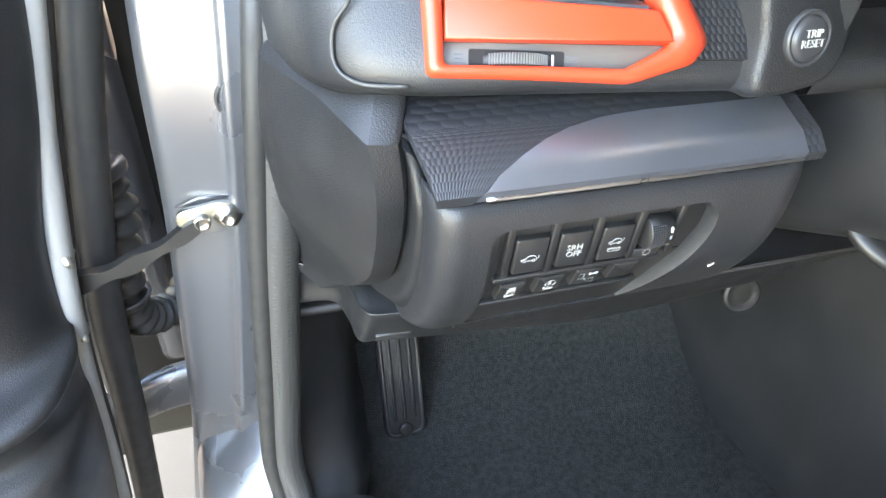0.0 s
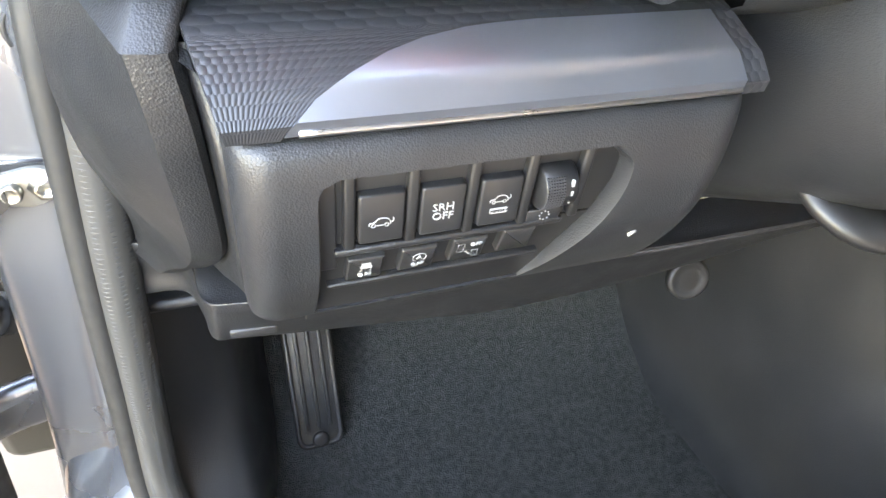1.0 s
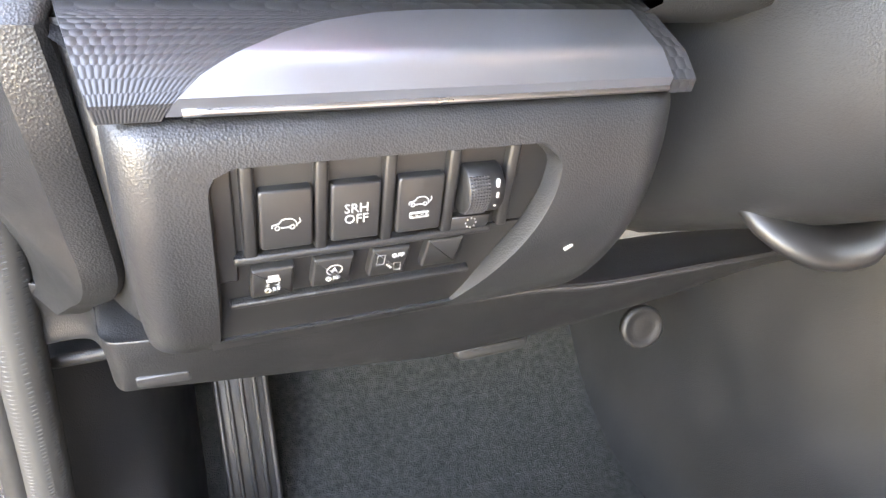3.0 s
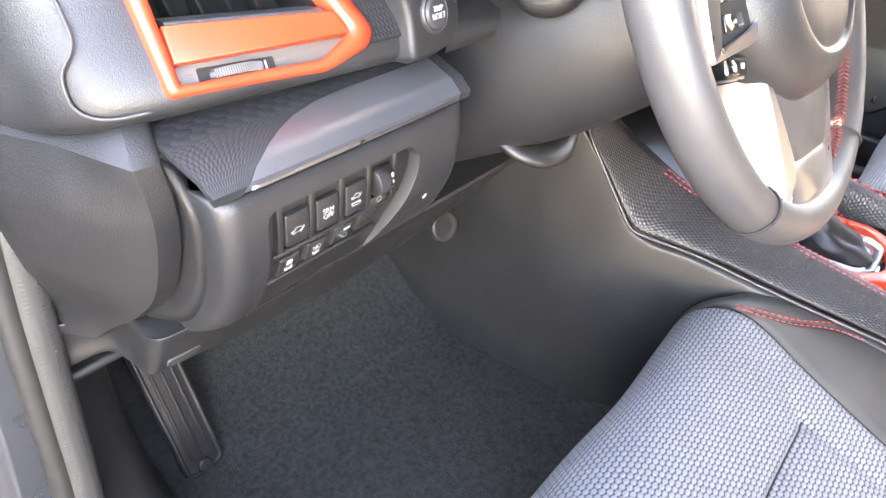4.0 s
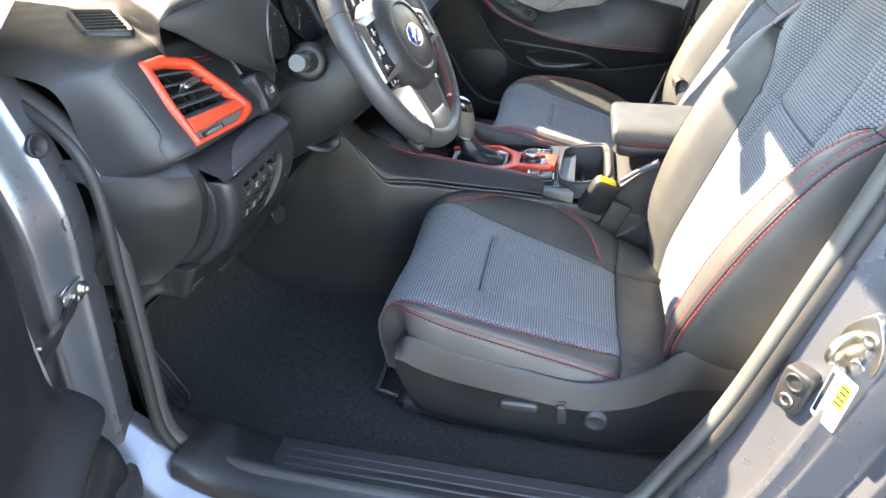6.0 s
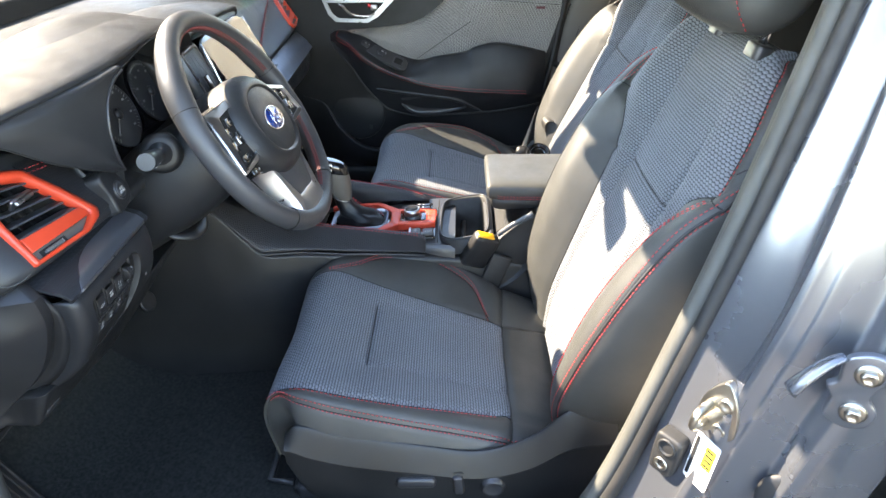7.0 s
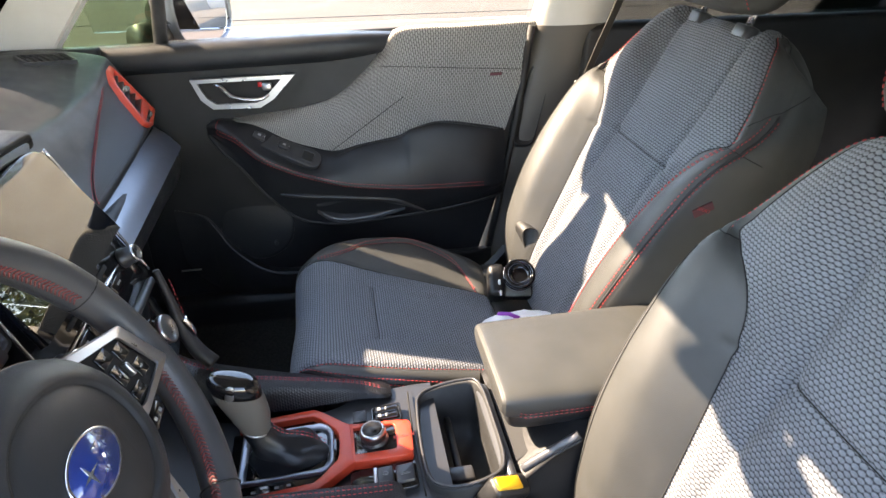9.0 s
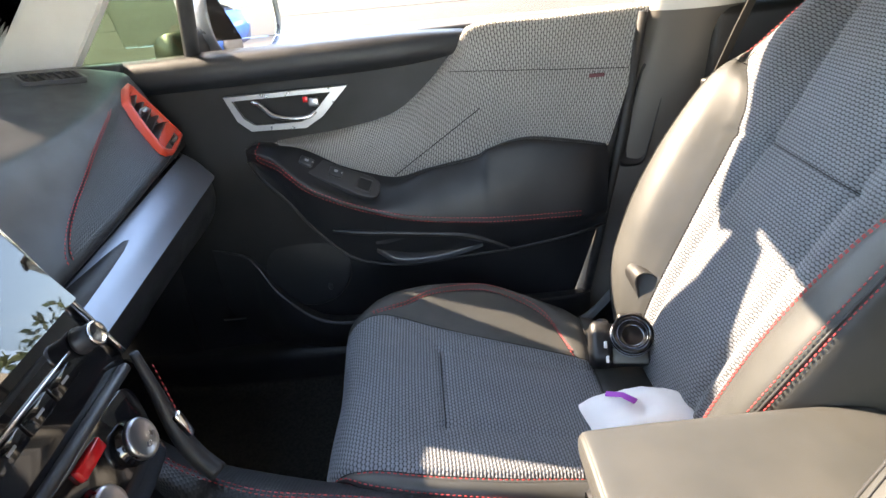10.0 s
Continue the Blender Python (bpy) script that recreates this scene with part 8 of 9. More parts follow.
inn = [(-x, y) for x, y in [(-0.082, 0.018), (0.096, 0.016), (0.080, -0.016), (0.062, -0.030), (-0.024, -0.031), (-0.048, -0.016)]]
hn = part("door_handle", ring_plate(densify(out, 6), densify(inn, 6), H @ pose(0, 0, 0.010), 0.02), SATIN, door, "satin chrome handle frame")
sharp(hn, 40)
# recess floor coloured near-black for the shade behind the lever
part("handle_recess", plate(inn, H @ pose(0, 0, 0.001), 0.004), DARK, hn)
part("lever", tube([H @ Vector(q) for q in spline([(-0.060, 0.012, 0.010), (-0.046, 0.006, 0.014), (-0.026, -0.013, 0.016), (0.0, -0.021, 0.016), (0.034, -0.022, 0.014), (0.052, -0.014, 0.010)], 24)], [0.004, 0.0055, 0.006, 0.006, 0.006, 0.004], 8, flat=0.8), CHROME, hn, "chrome door lever")
part("lock_tab", boxed(H @ Vector((0.050, 0.003, 0.009)), (0.016, 0.020, 0.014), 0.003, H.to_3x3().to_4x4() @ pose(0, 0, 0, 0, 0, 90)), SATIN, hn, "satin lock lever")
part("lock_mark", boxed(H @ Vector((0.036, 0.009, 0.013)), (0.009, 0.010, 0.004), 0.0006, H.to_3x3().to_4x4()), RED_GLOSS, hn, "red lock mark")
# lower door: hollow behind, map pocket with a moulded rim
secs = []
for y, zt, d in ((0.30, 0.70, 0.002), (0.24, 0.685, 0.010), (0.215, 0.662, 0.018), (0.175, 0.597, 0.030), (0.10, 0.537, 0.040), (0.0, 0.528, 0.045), (-0.20, 0.540, 0.045), (-0.40, 0.538, 0.040), (-0.47, 0.535, 0.02)):
    secs.append([(0.782 - 0.5 * d, y, zt - 0.004), (0.772 - d, y, zt), (0.768 - d, y, zt - 0.012), (0.772 - d, y, 0.5 * (zt + 0.42)), (0.785 - 0.3 * d, y, 0.42)])
part("map_pocket", loft(secs, 24, 60), PLASTIC, door, "black moulded map pocket")
part("pocket_rim", tube(evenly(spline([(q[1][0] - 0.0008, q[1][1], q[1][2]) for q in secs], 80), 0.006), 0.0024, 8), SMOOTH, door, "moulded rim of the map pocket")
part("speaker_cover", lathe([(0.088, 0.0), (0.086, 0.0025), (0.080, 0.0035), (0.0005, 0.0045)], frame_of((0.773, 0.115, 0.640), (-1, 0, 0.05)), 44), PLASTIC, door, "black perforated speaker cover")
part("hook", boxed((0.757, 0.075, 0.600), (0.006, 0.008, 0.014), 0.002), SMOOTH, door)
part("trim_strip", boxed((0.760, 0.289, 0.541), (0.004, 0.048, 0.004), 0.001), SATIN, door, "thin satin strip")
# outside mirror and the quarter light
mir = thing("wing_mirror", "silver wing mirror on the passenger door", "mirror", (0.93, 0.22, 1.10))
MF = frame_of((0.965, 0.190, 1.125), (-0.42, -0.90, 0.06))


def mirror_loop(k, h):
    return [MF @ Vector((0.112 * k * math.copysign(abs(math.cos(w)) ** 0.7, math.cos(w)), 0.086 * k * math.copysign(abs(math.sin(w)) ** 0.75, math.sin(w)), h)) for w in np.linspace(0, 2 * math.pi, 44, endpoint=False)]


part("housing", grid([mirror_loop(0.45, -0.115), mirror_loop(0.80, -0.085), mirror_loop(0.98, -0.035), mirror_loop(1.0, 0.004), mirror_loop(0.97, 0.008), mirror_loop(0.93, 0.002), mirror_loop(0.92, -0.01)], closed_u=True, caps=False), PAINT, mir, "silver painted mirror housing")
part("mirror_glass", plate([(0.103 * math.copysign(abs(math.cos(w)) ** 0.7, math.cos(w)), 0.079 * math.copysign(abs(math.sin(w)) ** 0.75, math.sin(w))) for w in np.linspace(0, 2 * math.pi, 44, endpoint=False)], MF, 0.004), MIRROR, mir, "mirror glass")
part("foot", tube([(0.83, 0.30, 1.075), (0.90, 0.27, 1.085), (0.95, 0.23, 1.10)], [0.042, 0.032, 0.034], 12), SMOOTH, mir)
ob = part("quarter_light", boxed((0.79, 0.366, 1.19), (0.004, 0.208, 0.24), 0.0, pose(0, 0, 0, 0, -11, 0)), QUARTER, None, "greenish tinted quarter light glass", False, "structure")
ob["category"], ob.visible_shadow = "window", False
part("window_post", tube([(0.815, 0.262, 1.06), (0.803, 0.252, 1.12), (0.755, 0.215, 1.33), (0.72, 0.19, 1.45)], 0.015, 10), RUBBER, None, "black post between quarter light and window", kind="structure")["category"] = "trim"
# passenger centre pillar with the belt
secs = []
for z, x, y in ((0.42, 0.78, -0.47), (0.7, 0.785, -0.53), (1.0, 0.785, -0.60), (1.09, 0.777, -0.620), (1.35, 0.73, -0.66), (1.55, 0.69, -0.69)):
    secs.append([(x + 0.03, y + 0.06, z), (x - 0.005, y + 0.045, z), (x - 0.02, y + 0.01, z), (x - 0.02, y - 0.06, z), (x, y - 0.12, z)])
part("passenger_pillar", loft(secs[:4], 20, 24), GREY_PLASTIC, None, "black lower trim of the passenger centre pillar", kind="structure")["category"] = "pillar"
part("passenger_pillar", loft(secs[3:], 20, 16), PILLAR, None, "light grey upper trim of the passenger centre pillar", kind="structure")["category"] = "pillar"
pocket = [(-0.562, 1.004), (-0.585, 1.016), (-0.612, 1.012), (-0.616, 0.998), (-0.596, 0.922), (-0.574, 0.812), (-0.562, 0.802), (-0.530, 0.803), (-0.520, 0.812), (-0.520, 0.832)]
rows = []
for k, d in ((1.0, 0.004), (0.96, -0.001), (0.90, -0.002), (0.82, 0.006), (0.4, 0.010), (0.02, 0.011)):
    cy, cz = -0.568, 0.905
    rows.append([(0.7615 + d + 0.012 * max(0.0, (cz + (z - cz) * k - 0.9) / 0.1), cy + (y - cy) * k, cz + (z - cz) * k) for y, z in soften(pocket, 0.012, 4)])
part("pillar_pocket", grid(rows, closed_u=True), PLASTIC, None, "dark recessed grip in the pillar trim", kind="structure")["category"] = "trim"
part("door_edge_seal", tube([(0.772, -0.556, 1.09), (0.768, -0.527, 0.87), (0.764, -0.488, 0.65), (0.762, -0.46, 0.50)], 0.009, 10), RUBBER, None, "black rubber seal behind the passenger door", kind="structure")["category"] = "seal"
belt_ = thing("seat_belt", "dark grey seat belt hanging from the passenger pillar", "seat belt", (0.74, -0.62, 1.0))
rows = [[np.array(q) + np.array((d * 0.7, -0.7 * d, 0)) for d in (-0.022, 0.022)] for q in spline([(0.635, -0.755, 1.46), (0.645, -0.735, 1.28), (0.663, -0.712, 1.158), (0.683, -0.682, 1.052), (0.708, -0.660, 0.95), (0.73, -0.635, 0.80), (0.73, -0.61, 0.60)], 40)]
part("strap", thick(grid(rows), 0.002), GREY_PLASTIC, belt_)
part("buckle_tongue", boxed((0.702, -0.664, 0.962), (0.030, 0.040, 0.035), 0.005, pose(0, 0, 0, 8, 10, 45)), SMOOTH, belt_)
part("loop_cover", boxed((0.662, -0.655, 1.42), (0.02, 0.075, 0.05), 0.01), PILLAR, belt_)
# rear doors shut, seen dimly
for s in (-1, 1):
    if s > 0:
        part("rear_door", boxed((0.79, -1.15, 0.75), (0.06, 0.95, 0.68), 0.02), PLASTIC, None, "dark rear passenger door lining", kind="structure")["category"] = "car door"

# ---------------------------------------------------------------- pedals and footrest
foot = thing("footrest", "black ribbed rubber footrest beside the pedals", "footrest", (-0.655, 0.47, 0.42))
F = frame_of((-0.655, 0.497, 0.50), (0.03, -0.90, 0.42), (0.0, 0.3, 1))
part("pad", plate(rounded(0.050, 0.222, 0.010), F @ pose(0, 0.004, 0), 0.009, 0.003), PLASTIC, foot)
part("rim", ring_plate(rounded(0.048, 0.220, 0.010), rounded(0.040, 0.212, 0.008), F @ pose(0, 0.004, 0.003), 0.005), PLASTIC, foot)
for k in range(3):
    part("rib", boxed(F @ Vector((-0.012 + 0.012 * k, 0.01, 0.001)), (0.004, 0.19, 0.004), 0.0012, F.to_3x3().to_4x4()), PLASTIC, foot)
part("stud", lathe([(0.009, -0.002), (0.009, 0.003), (0.006, 0.004), (0.0005, 0.004)], F @ pose(0, -0.098, 0.0), 20), PLASTIC, foot)
ped = thing("brake_pedal", "black rubber brake pedal under the dashboard", "pedal", (-0.42, 0.50, 0.62))
P = frame_of((-0.43, 0.455, 0.600), (0, -0.85, 0.5))
part("pad", plate(rounded(0.075, 0.05, 0.008), P, 0.012, 0.003), RUBBER, ped)
for k in range(4):
    part("rib", boxed(P @ Vector((0, -0.015 + 0.010 * k, 0.0)), (0.064, 0.003, 0.004), 0.001, P.to_3x3().to_4x4()), RUBBER, ped)
part("arm", tube(spline([(-0.43, 0.46, 0.605), (-0.43, 0.50, 0.66), (-0.43, 0.53, 0.76)], 8), 0.008, 8), SMOOTH, ped)
plug = part("floor_cap", lathe([(0.020, 0.0), (0.020, 0.006), (0.017, 0.008), (0.014, 0.005), (0.008, 0.006), (0.0005, 0.006)], frame_of((-0.318, 0.388, 0.632), (-0.2, -0.9, 0.35)), 32), PLASTIC, None, "round black plastic cap on the tunnel side")
tagged(plug, category="cap")

# ---------------------------------------------------------------- open driver door
OPEN = radians(65)
DD, DN = Vector((-math.sin(OPEN), -math.cos(OPEN), 0)), Vector((math.cos(OPEN), -math.sin(OPEN), 0))
DO = Vector((-0.915, 0.448, 0.0))
ddoor = thing("driver_door", "open driver door with black lining, seals and bare steel edge", "car door", DO + Vector((0, 0, 0.4)))


def dp(u, w, z):
    """A place on the open door: u from its hinge edge, w out of its lining towards the cabin."""
    return DO + DD * (u + 0.096 * max(0.0, 0.95 - z) ** 1.5 + float(np.interp(z, (0.5, 0.6, 0.7, 0.8, 0.9, 1.0), (0.024, 0.020, 0.019, 0.012, -0.012, -0.028)))) + DN * w + Vector((0, 0, z))


EDGE_GREY = material("edge_grey", (0.22, 0.225, 0.225), 0.55)
sect = []
for u in (0.0, 0.012, 0.05, 0.12, 0.25, 0.5, 0.8, 1.0):
    e = min(1.0, u / 0.05)
    row = []
    for z, w in ((0.40, 0.02), (0.44, 0.075), (0.52, 0.105), (0.60, 0.110), (0.655, 0.104), (0.672, 0.085), (0.70, 0.088), (0.712, 0.104), (0.722, 0.100), (0.735, 0.060), (0.80, 0.052), (0.88, 0.050), (0.96, 0.048), (1.04, 0.04), (1.08, 0.02)):
        row.append(dp(u, 0.01 + (w - 0.01) * (0.25 + 0.75 * e ** 0.5), z))
    sect.append(row)
part("lining", loft(sect, 70, 40), PLASTIC, ddoor, "black moulded plastic door lining")
sect = []
for u in (0.035, 0.10, 0.20, 0.30, 0.36):
    k = math.sin(math.pi * (u - 0.02) / 0.36) ** 0.5
    sect.append([dp(u, 0.100 + 0.006 * k, 0.60 - 0.16 * k), dp(u, 0.112 + 0.006 * k, 0.60 - 0.08 * k), dp(u, 0.114 + 0.004 * k, 0.60 + 0.02 * k), dp(u, 0.106 + 0.003 * k, 0.60 + 0.05 * k)])
part("speaker_grille", loft(sect, 16, 20), SMOOTH, ddoor, "black ribbed speaker grille")
bm = bmesh.new()
for j in range(30):
    z = 0.455 + 0.0063 * j
    pts = [dp(u, 0.1195, z) for u in np.linspace(0.05 + 0.10 * abs(j - 14) ** 2 / 220, 0.34 - 0.10 * abs(j - 14) ** 2 / 220, 8)]
    tube(pts, 0.0016, 4, bm)
part("grille_ribs", bm, SMOOTH, ddoor, kind="stuff")
bm = tube(spline([dp(0.0, 0.020 if z > 0.7 else 0.03, z) for z in (0.42, 0.55, 0.70, 0.85, 1.0, 1.15)], 30), 0.0085, 8)
part("edge_trim", bm, EDGE_GREY, ddoor, "pale grey edge of the door lining")
bm = tube(spline([dp(-0.033, -0.004, z) for z in (0.40, 0.55, 0.70, 0.85, 1.0, 1.2)], 40), 0.0135, 12)
part("weather_seal", bm, RUBBER, ddoor, "thick black rubber door seal")
bm = tube(spline([dp(-0.010, 0.010, z) for z in (0.40, 0.55, 0.70, 0.85, 1.0, 1.2)], 40), 0.0045, 8)
part("weather_lip", bm, RUBBER, ddoor)
sect = []
for z in (0.38, 0.55, 0.75, 0.95, 1.2):
    sect.append([dp(-0.005, -0.004, z), dp(-0.020, -0.030, z), dp(-0.018, -0.055, z), dp(-0.024, -0.062, z), dp(-0.024, -0.085, z), dp(-0.006, -0.105, z), dp(0.03, -0.115, z)])
part("steel_edge", loft(sect, 30, 24), PAINT, ddoor, "bare silver painted steel of the door edge")
rows = [[dp(u, -0.12, z) for u in np.linspace(-0.02, 1.05, 8)] for z in np.linspace(0.36, 1.10, 8)]
part("outer_skin", grid(rows), PAINT, ddoor, "silver painted outer skin")
for z in (0.500, 0.905):
    a, b = Vector((-0.868, 0.515, z)), dp(-0.015, -0.05, z)
    secs = []
    for t in np.linspace(0, 1, 6):
        c = a + (b - a) * t + Vector((0, 0.012 * math.sin(math.pi * t), 0))
        secs.append([c + Vector((0, 0.012 * math.cos(w), 0.034 * math.copysign(abs(math.sin(w)) ** 0.5, math.sin(w)) * (1 - 0.3 * t))) for w in np.linspace(0, 2 * math.pi, 16, endpoint=False)])
    hg = part("hinge", loft(secs, 0, 10, True, True), PAINT, ddoor, "silver painted door hinge")
    part("hinge_pin", tube([b + Vector((0.012, 0, -0.045)), b + Vector((0.012, 0, 0.045))], 0.007, 12), ZINC, hg)
for z in (0.775, 0.705):
    m = frame_of(dp(-0.004, 0.024, z), DN)
    part("bolt", lathe([(0.0085, 0.0), (0.0085, 0.002), (0.0062, 0.002), (0.0062, 0.007), (0.003, 0.007), (0.003, 0.015), (0.0005, 0.0155)], m, 6), ZINC, ddoor, "zinc plated bolt")
# check strap between pillar and door
strap = thing("check_strap", "black door check strap bolted to the pillar", "check strap", (-0.82, 0.425, 0.785))
m = frame_of((-0.8075, 0.4285, 0.785), (0, -1, 0.05))
part("bolt", lathe([(0.0105, 0), (0.0105, 0.0035), (0.0072, 0.004), (0.0066, 0.0085), (0.0042, 0.0095), (0.0042, 0.006), (0.0005, 0.006)], m, 6), ZINC, strap, "zinc plated bolt")
part("bracket", plate(smooth_outline([(-0.034, 0.006), (-0.020, 0.010), (0.0, 0.012), (0.010, 0.0), (0.0, -0.010), (-0.014, -0.013), (-0.034, -0.006)], 30), m @ pose(0, 0, 0.003), 0.004, 0.001), ZINC, strap, "folded zinc bracket")
part("arch", tube([(-0.842, 0.43, 0.795), (-0.825, 0.4285, 0.802), (-0.805, 0.427, 0.802)], 0.0014, 6), PAINT, strap)
a, b = Vector((-0.828, 0.424, 0.783)), dp(-0.004, 0.012, 0.737)
rows = []
for t in np.linspace(0, 1, 48):
    c = a + (b - a) * t + Vector((0, 0, -0.006 * math.sin(math.pi * t)))
    h = 0.0050 + 0.0016 * math.sin(t * 16) + 0.0020 * t
    rows.append([c + Vector((0, -0.004, h)), c + Vector((0, 0.004, h)), c + Vector((0, 0.005, -h)), c + Vector((0, -0.005, -h))])
sharp(part("arm", grid(rows, closed_u=True, caps=True), BANK, strap, "black plastic coated check arm"), 40)
m = frame_of((-0.826, 0.4225, 0.784), (0, -1, 0.05))
part("pivot", lathe([(0.0062, -0.012), (0.0062, 0.002), (0.0045, 0.003), (0.0035, 0.0015), (0.0005, 0.0015)], m, 24), ZINC, strap)
# wiring boot
boot = thing("wiring_boot", "black corrugated rubber wiring boot between body and door", "wiring boot", (-0.89, 0.5, 0.7))
path = np.array(spline([(-0.862, 0.545, 0.605), (-0.892, 0.515, 0.610), (-0.908, 0.490, 0.640), (-0.905, 0.483, 0.70), (-0.895, 0.487, 0.757), (-0.902, 0.492, 0.797)], 90))
part("sleeve", tube(path, [0.0155 + 0.0035 * math.sin(k * 1.05) for k in range(90)], 14), RUBBER, boot)
for q, d in ((path[2], path[5] - path[2]), (path[-3], path[-3] - path[-6])):
    part("end_collar", lathe([(0.016, -0.006), (0.0235, -0.005), (0.0245, 0.0), (0.0235, 0.005), (0.016, 0.006)], frame_of(q, d, (1, 0, 0.1)), 24), SMOOTH, boot)
part("clamp", tube([path[45] + 0.0195 * (math.cos(w) * np.array((1.0, 0, 0)) + math.sin(w) * np.array((0, 1.0, 0))) for w in np.linspace(0, 2 * math.pi, 24, endpoint=False)], 0.0022, 6, closed=True), SMOOTH, boot)
# near-black block added as the shade behind the hinge gap
part("wing_gap_shade", boxed((-0.93, 0.66, 0.70), (0.16, 0.10, 0.85), 0.02), DARK, None, "near-black block standing in for the shade behind the front wing", kind="structure")["category"] = "wing"
part("front_wing", boxed((-0.905, 1.05, 0.68), (0.05, 0.9, 0.50), 0.02), PAINT, None, "silver painted front wing", kind="structure")["category"] = "wing"

# ---------------------------------------------------------------- centre pillar hardware
latch = thing("door_striker", "zinc plated door striker on the centre pillar", "striker", (-0.80, -0.53, 0.82))
n = Vector((-0.62, 0.76, 0.05)).normalized()
m = frame_of((-0.796, -0.516, 0.832), n)
part("plate", plate(smooth_outline([(-0.022, -0.022), (0.0, -0.028), (0.022, -0.020), (0.020, 0.016), (0.004, 0.046), (-0.008, 0.040), (-0.022, 0.014)], 36), m @ pose(0, 0, 0.006), 0.010, 0.001), ZINC, latch)
part("loop", tube([m @ Vector(q) for q in soften([(-0.012, 0.012, 0.0), (-0.012, 0.012, 0.034), (-0.012, -0.014, 0.034), (-0.012, -0.014, 0.0)], 0.012, 6, False)], 0.0048, 10), ZINC, latch)
for q in ((0.006, 0.020), (0.006, -0.016)):
    part("screw", lathe([(0.0085, 0.005), (0.0085, 0.009), (0.006, 0.0105), (0.004, 0.008), (0.0005, 0.008)], m @ pose(*q, 0.0), 20), ZINC, latch)
bump = thing("door_bumper", "black rubber door bumper on the centre pillar", "bumper", (-0.78, -0.49, 0.75))
m = frame_of((-0.779, -0.478, 0.752), n)
part("block", plate(soften([(-0.018, -0.030), (0.014, -0.030), (0.018, 0.010), (0.018, 0.030), (-0.016, 0.030), (-0.018, 0.005)], 0.008), m @ pose(0, 0, 0.012), 0.02, 0.004), RUBBER, bump)
part("cup", lathe([(0.012, 0.010), (0.012, 0.014), (0.009, 0.0145), (0.008, 0.011), (0.0005, 0.011)], m @ pose(0.001, 0.014, 0.0), 24), RUBBER, bump)
part("screw", lathe([(0.009, 0.010), (0.009, 0.0135), (0.0055, 0.014), (0.0045, 0.0115), (0.0005, 0.0115)], m @ pose(-0.001, -0.014, 0.0), 20), ZINC, bump)
# stickers
m = frame_of((-0.807, -0.5035, 0.772), Vector((-0.45, 0.89, 0.12)))
st = thing("tyre_sticker", "white tyre pressure sticker with a yellow field", "sticker", (-0.79, -0.51, 0.74))
part("paper", plate(rounded(0.034, 0.068, 0.003), m @ pose(0.004, 0, 0.0045), 0.0006), PAPER_WHITE, st)
part("print", plate(rounded(0.014, 0.030, 0.001), m @ pose(0.011, 0.010, 0.0052), 0.0003), YELLOW, st, "yellow field")
for k in range(4):
    part("bar", boxed(m @ Vector((0.011, 0.0 + 0.007 * k, 0.0055)), (0.010, 0.0028, 0.0004), 0, m.to_3x3().to_4x4()), DARK, st, "unreadable dark line of print")
part("bar", boxed(m @ Vector((-0.009, 0.0, 0.0052)), (0.0045, 0.056, 0.0004), 0, m.to_3x3().to_4x4()), DARK, st, "unreadable dark line of print")
# rear door hinge, boot and the open rear door's edge
for z in (0.925, 0.62):
    m = frame_of((-0.852, -0.612, z), (-0.9, 0.42, 0))
    hg = part("hinge", plate(smooth_outline([(-0.004, -0.046), (0.014, -0.040), (0.020, -0.022), (0.010, -0.006), (0.012, 0.008), (0.022, 0.024), (0.016, 0.042), (-0.004, 0.046), (-0.022, 0.034), (-0.022, 0.010), (-0.030, 0.0), (-0.022, -0.014), (-0.024, -0.036)], 60), m @ pose(0, 0, 0.009), 0.008, 0.0025), PAINT, pillar, "silver painted rear door hinge")
    part("hinge_arm", tube([m @ Vector(q) for q in spline([(-0.024, 0.036, 0.006), (-0.036, 0.030, 0.014), (-0.052, 0.010, 0.022), (-0.060, -0.006, 0.024)], 14)], [0.006, 0.007, 0.009, 0.010], 10, flat=0.6), PAINT, hg)
    for q in (-0.024, 0.024):
        part("bolt", lathe([(0.0125, 0.008), (0.0125, 0.0105), (0.009, 0.0115)], m @ pose(0.0, q, 0.0), 24), ZINC, hg, "zinc washer")
        part("bolt", lathe([(0.0082, 0.0100), (0.0080, 0.0165), (0.0062, 0.0182), (0.0045, 0.0160), (0.0005, 0.0160)], m @ pose(0.0, q, 0.0), 6), ZINC, hg, "zinc plated bolt")
bt2 = thing("rear_wiring_boot", "black corrugated rubber boot at the rear door", "wiring boot", (-0.85, -0.58, 0.74))
m = frame_of((-0.846, -0.580, 0.755), (-0.85, 0.5, 0.1))
part("grommet", lathe([(1.0, 0), (1.0, 0.004), (0.82, 0.007), (0.45, 0.008), (0.3, 0.009)], m @ Matrix.Diagonal((0.024, 0.034, 1, 1)), 32), RUBBER, bt2)
path = np.array(spline([(-0.846, -0.578, 0.755), (-0.868, -0.568, 0.745), (-0.885, -0.575, 0.70), (-0.895, -0.60, 0.65)], 60))
part("sleeve", tube(path, [0.0085 + 0.0016 * math.sin(k * 1.1) for k in range(60)], 12), RUBBER, bt2)
rd = thing("rear_door", "open silver rear door seen at its edge", "car door", (-0.92, -0.66, 0.4))
sect = []
for z in (0.32, 0.5, 0.75, 1.0, 1.10):
    sect.append([(-0.885, -0.665, z), (-0.905, -0.655, z), (-0.918, -0.662, z), (-0.96, -0.69, z), (-1.2, -0.86, z), (-1.5, -1.05, z)])
